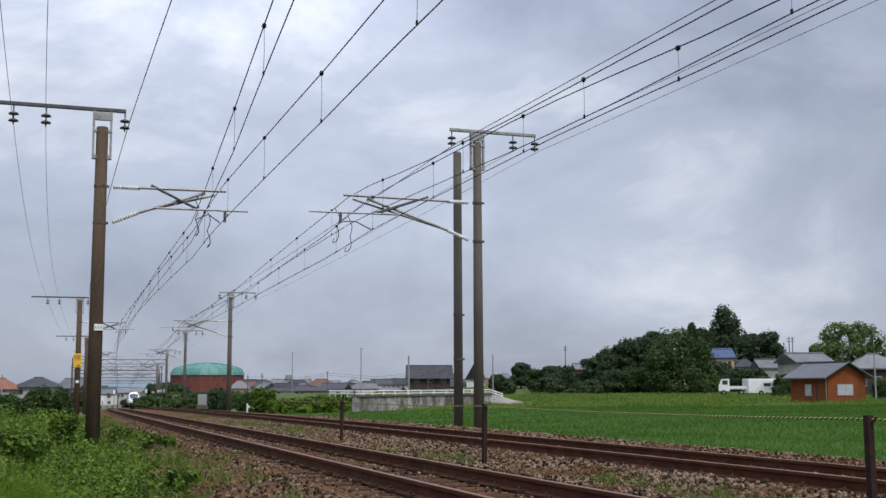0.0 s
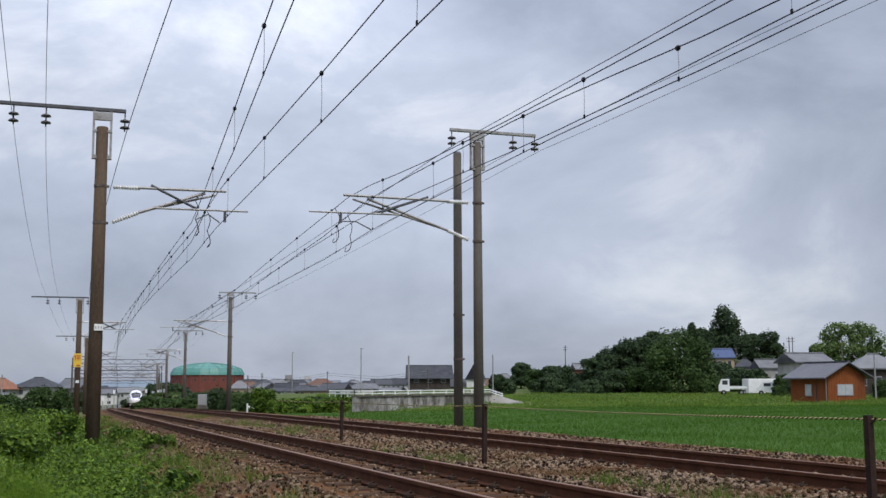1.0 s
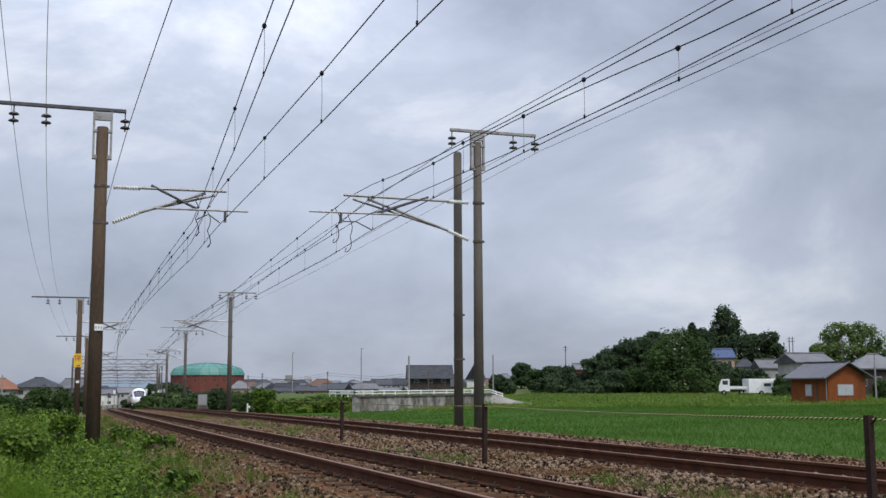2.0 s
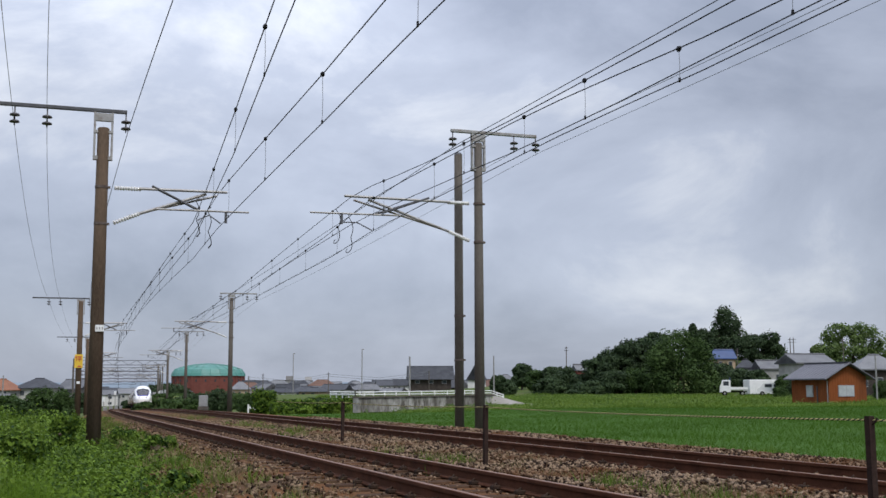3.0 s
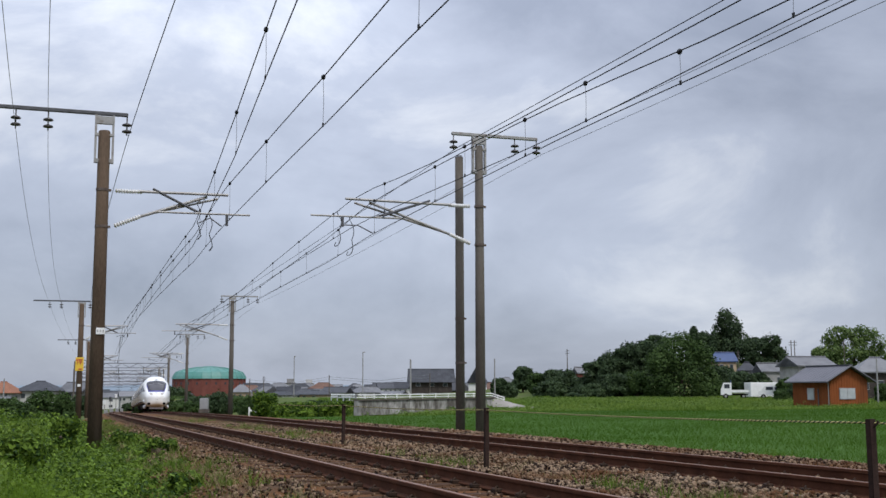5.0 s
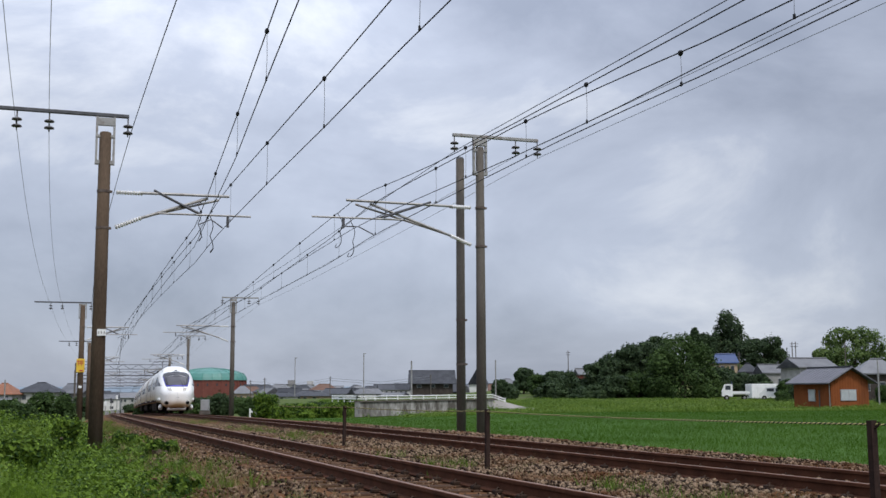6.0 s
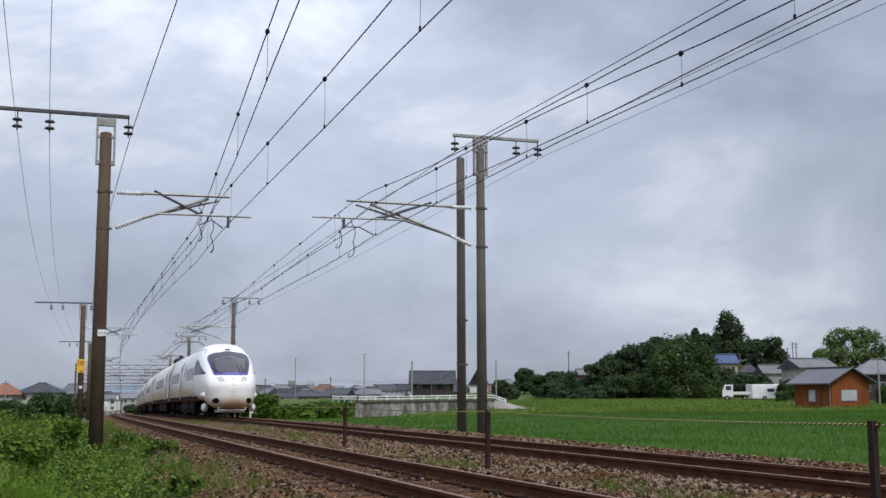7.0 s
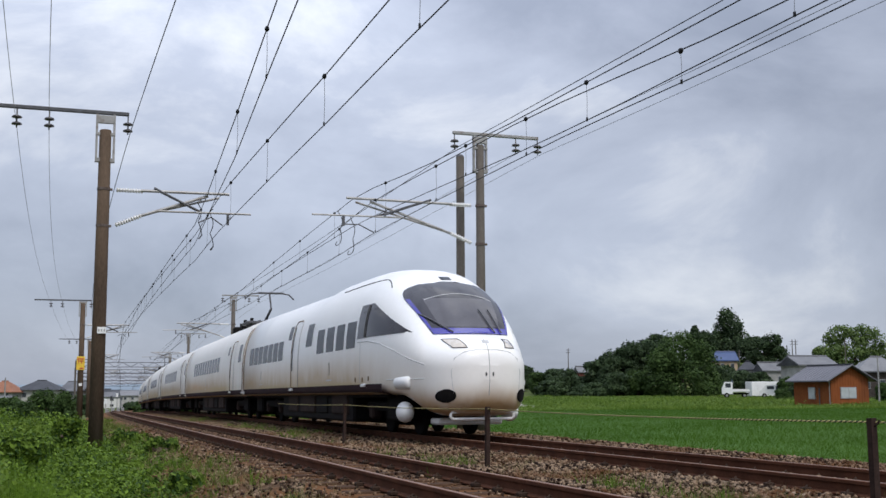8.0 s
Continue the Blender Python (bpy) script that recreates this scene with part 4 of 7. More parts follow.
def end_car(label):
    car = thing("train_car", label, "train car", "cars of the express train")
    length = 20.7
    st = [TIP + q for q in (0, 0.004, 0.012, 0.025, 0.045, 0.075, 0.115, 0.17, 0.24, 0.33, 0.43)] + [1.13 + 0.12 * i for i in range(1, 35)] + [5.6, 6.4, 7.5, 8.6, 8.9, 9.2, 9.5, 9.8, 10.2, 11, 14, 17, length - 0.04]
    flat_ends(part("body", body_shell(st, True, 96), TRAINWHITE, car, "glossy white streamlined body", True))
    # windscreen and its trims
    zs = [1.99 + (3.17 - 1.99) * i / 18 for i in range(19)]
    hw = hermite([1.98, 2.12, 2.45, 2.78, 2.94, 3.05, 3.12, 3.17], [0.78, 0.83, 0.93, 0.99, 0.945, 0.80, 0.57, 0.15])
    ws = part("windscreen", front_skin(zs, hw, 0.012, 25), TGLASS, car, "dark wraparound windscreen", True)
    part("blue_band", front_skin([1.985, 2.02, 2.06, 2.11], lambda z: hw(z) * 0.98, 0.02, 25), BLUEBAND, ws, "deep blue strip under the glass", True)
    for cut in ((-0.995, -0.93), (0.93, 0.995)):
        part("blue_band", front_skin([2.1 + 0.66 * i / 8 for i in range(9)], hw, 0.018, 4, cut), BLUEBAND, ws, "", True)
    part("clear_glass", front_skin([2.14 + 0.62 * i / 9 for i in range(10)], lambda z: hw(z) * 0.74, 0.016, 19), INNERGLASS, ws, "clearer grey pane inside the dark surround", True)
    # A pale tube paints the arc that is reflected inside the windscreen.
    arc = [(x, 2.87 - 0.13 * (x / 0.7) ** 2) for x in np.linspace(-0.72, 0.72, 21)]
    part("white_arc", Geo().tube([(x, front_s(x, z) - 0.02, z) for x, z in arc], 0.011, 4), LIGHTSEAM, ws)
    for x0, z0, x1, z1 in ((-0.42, 2.03, -0.92, 2.42), (0.46, 2.03, 0.28, 2.52), (0.62, 2.03, 0.50, 2.52)):
        pts = []
        for i in range(6):
            x, z = x0 + (x1 - x0) * i / 5, z0 + (z1 - z0) * i / 5
            pts.append((x, front_s(x, z) - 0.05, z + 0.01))
        part("wiper", Geo().tube(pts, 0.014, 5), DARKSTEEL, ws, "black wiper arm")
    for sx in (-1, 1):
        hl = part("headlight", front_skin([1.70 + 0.03 * i for i in range(7)], lambda z: 0.12, 0.01, 7, (-1, 1), sx * 0.42, sx * 0.50), LAMPGLASS, car, "clear angular headlight", True)
        part("lamp_surround", Geo().tube([Vector(v) for v in ([hl.data.vertices[i].co for i in (0, 1, 2, 3, 4, 5, 6, 13, 20, 27, 34, 41, 48, 47, 46, 45, 44, 43, 42, 35, 28, 21, 14, 7, 0)])], 0.008, 5), SEAM, hl)
        # Flat skin in place of a hollow; the recess's shade is its colour.
        part("intake", front_skin([0.67 + 0.042 * i for i in range(7)], lambda z: 0.15 * math.sqrt(max(0.02, 1 - ((z - 0.796) / 0.13) ** 2)), 0.008, 9, (-1, 1), 0, sx * 0.76), UNDER, car, "near-black patch for a shaded oval recess", True)
        tri = side_skin(sx, 0, 0, 2.05, 2.79, 0.008, True, lambda z: (2.1 + (z - 2.05) / 0.74 * 2.1, 5.06), 9, 9)
        cab = part("cab_side_window", tri, TGLASS, car, "dark triangular cab window", True)
        part("window_post", side_skin(sx, 4.35, 4.5, 2.06, 2.76, 0.016, True, None, 5, 2), SEAM, cab)
        part("pod", Geo().tube([(sx * 1.14, 1.98, 1.06), (sx * 1.15, 2.02, 1.06), (sx * 1.18, 2.3, 1.06), (sx * 1.22, 2.58, 1.06), (sx * 1.22, 2.68, 1.06)], [0.09, 0.13, 0.14, 0.13, 0.09], 16), WHITE, car, "white rounded side pod", True)
        part("pod", Geo().ball((sx * 1.12, 2.5, 0.48), 0.17, 0.3, 0.21, 16, 10), WHITE, car, "white egg-shaped pod", True)
        part("seam", Geo().tube([(sx * (half_width(s, z) + 0.002), s, z) for s, z in [(5.0, 1.98), (4.2, 1.97), (3.4, 1.88), (2.7, 1.72), (2.0, 1.52), (1.5, 1.40)]], 0.012, 5), LIGHTSEAM, car)
        part("seam", Geo().tube([(sx * (half_width(s, 1.13) + 0.001), s, 1.13) for s in np.linspace(1.5, 3.0, 9)], 0.008, 4), LIGHTSEAM, car)
        roof_line = [(3.75, 3.08), (3.95, 3.19), (4.15, 3.27), (4.4, 3.33)] + [(4.4 + 0.35 * i, 3.345) for i in range(1, 11)]
        for (sa, za), (sb, zb) in zip(roof_line, roof_line[1:]):
            part("roof_slot", Geo().tube([(sx * (half_width(s, z) + 0.006), s, z) for s, z in ((sa + (sb - sa) * 0.12, za + (zb - za) * 0.12), (sa + (sb - sa) * 0.88, za + (zb - za) * 0.88))], 0.013, 5), SEAM, car)
        part("seam", Geo().tube([(sx * (half_width(4.78, z) + 0.001), 4.78, z) for z in np.linspace(1.08, 1.98, 8)], 0.006, 4), LIGHTSEAM, car)
        for q, zq in ((5.15, 1.16), (4.55, 1.15), (4.1, 1.17)):
            part("jack_notch", Geo().box((sx * half_width(q, zq), q, zq), (0.03, 0.06, 0.10), 0, 0.008), RUSTSEAM, car)
        part("step_bracket", Geo().box((sx * 1.44, 4.45, 1.03), (0.10, 0.34, 0.07), 0, 0.012), PORCELAIN, car, "pale bracket on the sill")
    nose_edge = [(x, z) for x, z in [(0.66, 0.85), (0.70, 1.25), (0.64, 1.5), (0.46, 1.62), (0.25, 1.66), (0, 1.665), (-0.25, 1.66), (-0.46, 1.62), (-0.64, 1.5), (-0.70, 1.25), (-0.66, 0.85)]]
    part("coupler_cover_seam", Geo().tube([(x, front_s(x, z) - 0.004, z) for x, z in nose_edge], 0.007, 4), LIGHTSEAM, car)
    part("coupler_cover_seam", Geo().tube([(0, front_s(0, z) - 0.004, z) for z in np.linspace(0.8, 1.9, 22)], 0.007, 4), LIGHTSEAM, car)
    for x in (-0.07, 0.07):
        part("latch", Geo().box((x, front_s(x, 1.2) - 0.004, 1.2), (0.025, 0.02, 0.07)), DARKSTEEL, car)
    part("emblem", front_skin([1.79, 1.82, 1.85], lambda z: 0.07, 0.006, 5), LIGHTSEAM, car, "small pale emblem")
    part("destination_lamp", front_skin([3.22, 3.27, 3.31], lambda z: 0.12, 0.008, 5), WGLASS, car)
    part("roof_fin", Geo().box((-0.55, 5.2, 3.5), (0.04, 0.12, 0.12), 0, 0.01), DARKSTEEL, car)
    # guard frame, skirt and plough under the nose
    loop = [(x, 1.12, z) for x, z in ((-0.60, 0.36), (0.60, 0.36), (0.64, 0.40), (0.64, 0.45), (0.60, 0.49), (-0.60, 0.49), (-0.64, 0.45), (-0.64, 0.40), (-0.60, 0.36))]
    part("guard_frame", Geo().tube(loop, 0.03, 8), PORCELAIN, car, "pale looped guard bar")
    part("plough", Geo().box((0, 2.0, 0.30), (1.35, 0.5, 0.13), 0, 0.05), WHITE, car, "white low skirt plate")
    windows = [(a, b, 1.87, 2.47) for a, b in ((5.24, 6.04), (6.3, 7.06), (7.32, 8.08), (8.37, 9.12))] + [(9.78, 10.5, 2.1, 2.7), (12.55, 13.0, 2.4, 2.78)]
    windows += [(13.66 + 0.86 * i, 14.36 + 0.86 * i, 1.85, 2.41) for i in range(7)]
    side_fittings(car, 20.7, True, windows, [(11.4, 12.3)], 3.0, TRAINWHITE, (20.6,), (7.7, 17.2))
    for y in (4.3, 17.2):
        add_bogie(car, y)
    return car


def middle_car(label, panto):
    car = thing("train_car", label, "train car", "cars of the express train")
    length = 20.6
    flat_ends(part("body", body_shell([0.04, 0.3, 3, 7, 11, 15, 18, length + 0.21], False), COACHWHITE, car, "dusty white coach body", True))
    part("gangway", Geo().box((0, -0.05, 2.1), (1.5, 0.6, 2.2), 0, 0.05), UNDER, car, "dark gangway bellows")
    windows = [(0.75, 1.4, 2.05, 2.68), (4.1, 4.5, 2.4, 2.74)] + [(6.9 + 0.92 * i, 7.66 + 0.92 * i, 1.85, 2.44) for i in range(11)]
    side_fittings(car, length, False, windows, [(2.45, 3.4)], 0.25, COACHWHITE, (0.1,), (11.5,))
    for y in (3.2, 17.0):
        add_bogie(car, y)
    if panto:
        p = part("pantograph", Geo().box((0, 4.0, 3.66), (1.7, 1.7, 0.10), 0, 0.03).tube([(0, 4.5, 3.72), (0, 2.9, 4.15)], 0.05, 8).tube([(0, 2.9, 4.15), (0, 3.3, 4.76)], 0.035, 8), DARKSTEEL, car, "single-arm pantograph raised to the wire")
        part("collector_head", Geo().tube([(-0.95, 3.3, 4.55), (-0.75, 3.3, 4.74), (-0.5, 3.3, 4.78), (0.5, 3.3, 4.78), (0.75, 3.3, 4.74), (0.95, 3.3, 4.55)], 0.03, 6).tube([(-0.5, 3.0, 4.78), (0.5, 3.0, 4.78)], 0.025, 6), DARKSTEEL, p)
        for x, y in ((-0.6, 3.3), (0.6, 3.3), (-0.6, 4.7), (0.6, 4.7)):
            part("post_insulator", Geo().tube([(x, y, 3.45), (x, y, 3.66)], 0.08, 8), DARKPORC, p)
        for y, h, w in ((5.8, 0.34, 0.9), (6.7, 0.26, 1.2), (7.6, 0.38, 0.8), (8.7, 0.3, 1.3)):
            part("roof_equipment", Geo().box((0, y, 3.5 + h / 2), (w, 0.6, h), 0, 0.05).tube([(-0.3, y, 3.5 + h), (-0.3, y, 3.66 + h)], 0.07, 8).tube([(0.3, y, 3.5 + h), (0.3, y, 3.66 + h)], 0.07, 8), UNDER, car)
    return car


CAR_PITCH = 20.85
cars = [end_car("white streamlined leading car of an express train on the track")]
cars += [middle_car("white express train coach with tinted windows", k in (1, 4)) for k in range(1, 6)]


# ---- things beside the line ----
SIN_Y, COS_Y = math.sin(YAW), math.cos(YAW)


def site(right, ahead, z=0.0):
    """A place so many metres to the right of the view's axis and ahead along it."""
    return Vector((right * COS_Y + ahead * SIN_Y, -right * SIN_Y + ahead * COS_Y, z))


FACING = -math.degrees(YAW)


def ground_at(p):
    return ground_z(p[0] - course(p[1])[0], p[1])


def house(right, ahead, w, dep, wall_h, roof_h, turn, roof, wall, label, base=None, hip=False, windows=2, over=0.5, category="house"):
    p = site(right, ahead)
    z = ground_at(p) - 0.1 if base is None else base
    h = thing("house", label, category, "houses", at=Matrix.Translation((p.x, p.y, z)) @ pose(0, 0, 0, 0, 0, FACING + turn))
    g = Geo().box((0, 0, wall_h / 2), (w, dep, wall_h))
    if not hip:
        g.add([(-w / 2, -dep / 2, wall_h), (-w / 2, dep / 2, wall_h), (-w / 2, 0, wall_h + roof_h * 0.93), (w / 2, -dep / 2, wall_h), (w / 2, dep / 2, wall_h), (w / 2, 0, wall_h + roof_h * 0.93)], [(0, 2, 1), (3, 4, 5)])
    part("wall", g, wall, h)
    a, b, r = w / 2 + over, dep / 2 + over, (w / 2 - dep / 2 * 0.8 if hip else w / 2 + over)
    low = wall_h - over * roof_h / (dep / 2)
    top = wall_h + roof_h
    vs = [(-a, -b, low), (a, -b, low), (a, b, low), (-a, b, low), (-r, 0, top), (r, 0, top)]
    vs += [(x, y, q - 0.14) for x, y, q in vs]
    fs = [(0, 1, 5, 4), (2, 3, 4, 5), (1, 2, 5), (3, 0, 4), (6, 10, 11, 7), (8, 11, 10, 9), (7, 11, 8), (9, 10, 6), (0, 6, 7, 1), (1, 7, 8, 2), (2, 8, 9, 3), (3, 9, 6, 0)]
    rf = part("roof", Geo().add(vs, fs), roof, h)
    part("ridge", Geo().tube([(-r, 0, top + 0.05), (r, 0, top + 0.03)], 0.10, 6), roof, rf)
    for i in range(windows):
        x = -w / 2 + w * (i + 0.5) / windows
        for zz in ([wall_h * 0.5] if wall_h < 4 else [wall_h * 0.27, wall_h * 0.74]):
            wi = part("window", Geo().box((x, -dep / 2 - 0.03, zz), (min(1.4, w / windows * 0.36), 0.08, 1.0)), FRAMEGREY, h)
            part("pane", Geo().box((x, -dep / 2 - 0.075, zz), (min(1.25, w / windows * 0.31), 0.03, 0.86)), WINDARK, wi)
    return h


def leaf_quads(centres, size, flat=0.0, rng=None, outward=None):
    """One small rhombic leaf at each centre; its face looks outward from the clump, more or less."""
    n = len(centres)
    if outward is None:
        a = rng.normal(size=(n, 3))
        a[:, 2] *= 1 - flat
        a /= np.linalg.norm(a, axis=1)[:, None]
        b = np.cross(a, rng.normal(size=(n, 3)))
    else:
        face = outward + rng.normal(scale=0.5, size=(n, 3)) + np.array([0, 0, 0.25])
        face /= np.linalg.norm(face, axis=1)[:, None]
        a = np.cross(face, rng.normal(size=(n, 3)))
        a /= np.linalg.norm(a, axis=1)[:, None]
        b = np.cross(face, a)
    b /= np.linalg.norm(b, axis=1)[:, None]
    sz = (size * rng.uniform(0.6, 1.35, n))[:, None]
    v = np.empty((n, 4, 3))
    v[:, 0], v[:, 2] = centres - a * sz, centres + a * sz
    v[:, 1], v[:, 3] = centres + b * sz * 0.55 - a * sz * 0.1, centres - b * sz * 0.55 - a * sz * 0.1
    return v.reshape(-1, 3), np.arange(n * 4).reshape(n, 4)


def crown_points(rng, lumps, per):
    """Leaf places on the shells of the lumps (x, y, z, rx, rz), none deep inside another lump, and their outward directions."""
    L = np.array(lumps)
    out, norm = [], []
    for i, (x, y, z, r, rz) in enumerate(lumps):
        d = rng.normal(size=(per * 2, 3))
        d /= np.linalg.norm(d, axis=1)[:, None]
        rough = 1 + 0.16 * np.sin(d[:, 0] * 9 + i) * np.sin(d[:, 1] * 8 + 2 * i) + 0.1 * np.sin(d[:, 2] * 13 + i)
        p = np.array([x, y, z]) + d * (np.where(rng.random(per * 2) < 0.16, rng.uniform(1.05, 1.4, per * 2), rng.uniform(0.72, 1.1, per * 2)) * rough)[:, None] * np.array([r, r, rz])
        near = L[(np.hypot(L[:, 0] - x, L[:, 1] - y) < L[:, 3] + r * 1.3) & (np.arange(len(L)) != i)]
        keep = np.ones(len(p), bool)
        for q in near:
            keep &= (((p - q[:3]) / (q[3], q[3], q[4])) ** 2).sum(axis=1) > 0.5
        p, d = p[keep][:int(per * 1.5)], d[keep][:int(per * 1.5)]
        out.append(p)
        norm.append(d)
    return np.concatenate(out), np.concatenate(norm)


def tree(right, ahead, width, height, label, leaf=LEAFD, kind="round", seed=1, leaves=7000, size=0.24, base=None, category="tree", name="tree"):
    rng = np.random.default_rng(seed)
    p = site(right, ahead)
    z = ground_at(p) - 0.1 if base is None else base
    t = thing(name, label, category, "trees", at=Matrix.Translation((p.x, p.y, z)))
    th = height * (0.55 if kind != "spire" else 0.72)
    g = Geo().tube([(0, 0, -0.6), (0.05, 0, th * 0.4), (0.12, 0.05, th)], [width * 0.05 + 0.06, width * 0.035 + 0.05, 0.05], 8)
    for i in range(6):
        a = rng.uniform(0, 6.28)
        z0 = th * rng.uniform(0.35, 0.85)
        reach = 0.6 if kind == "spire" else 1.0
        g.tube([(0.06, 0, z0 * reach), (math.cos(a) * width * 0.18 * reach, math.sin(a) * width * 0.18 * reach, z0 * reach + height * 0.1), (math.cos(a) * width * 0.3 * reach, math.sin(a) * width * 0.3 * reach, z0 * reach + height * 0.18)], [0.08, 0.06, 0.03], 6)
    part("trunk", g, BARK, t)
    lumps = []
    count = 24 if size < 0.05 else 60
    for i in range(count):
        a = rng.uniform(0, 6.28)
        if kind == "spire":
            f = rng.uniform(0.12, 0.95)
            env = math.sin(math.pi * min(1, 0.22 + 0.78 * f)) ** 0.6 * (1.1 - 0.3 * f)
            rr = width * 0.42 * env * rng.uniform(0.2, 1.0)
            lumps.append((math.cos(a) * rr, math.sin(a) * rr, height * f * 0.88, width * rng.uniform(0.09, 0.16), width * rng.uniform(0.12, 0.22)))
        elif kind == "willow":
            f = rng.uniform(0.06, 0.88)
            env = math.sqrt(max(0.05, 1 - (max(0, f - 0.3) / 0.66) ** 2))
            rr = width * 0.42 * env * (1 - 0.5 * rng.random() ** 2.5)
            lumps.append((math.cos(a) * rr, math.sin(a) * rr, height * f, width * rng.uniform(0.10, 0.16), width * rng.uniform(0.10, 0.16)))
        elif kind == "shrub":
            f = rng.uniform(0.1, 0.8)
            env = math.sqrt(max(0.05, 1 - f ** 2))
            rr = width * 0.42 * env * rng.uniform(0.3, 1.0)
            lumps.append((math.cos(a) * rr, math.sin(a) * rr, height * f, width * rng.uniform(0.09, 0.16), height * rng.uniform(0.10, 0.18)))
        else:
            f = rng.uniform(0.22, 0.92)
            env = math.sqrt(max(0.05, 1 - ((f - 0.55) / 0.47) ** 2))
            rr = width * 0.41 * env * (1 - 0.7 * rng.random() ** 2)
            q = width * rng.uniform(0.08, 0.15)
            lumps.append((math.cos(a) * rr, math.sin(a) * rr, height * f, q, q * rng.uniform(0.6, 0.95)))
    pts, norm = crown_points(rng, lumps, int(leaves / count))
    v, f = leaf_quads(pts, size, 0.2, rng, norm)
    part("crown", array_mesh("crown", v, f, leaf), None, t)
    return t


def px(u, ahead):
    """Metres to the right at that distance for a bearing given in thousandths of the view's half width from the axis."""
    return (u - 784) / FOCAL * ahead


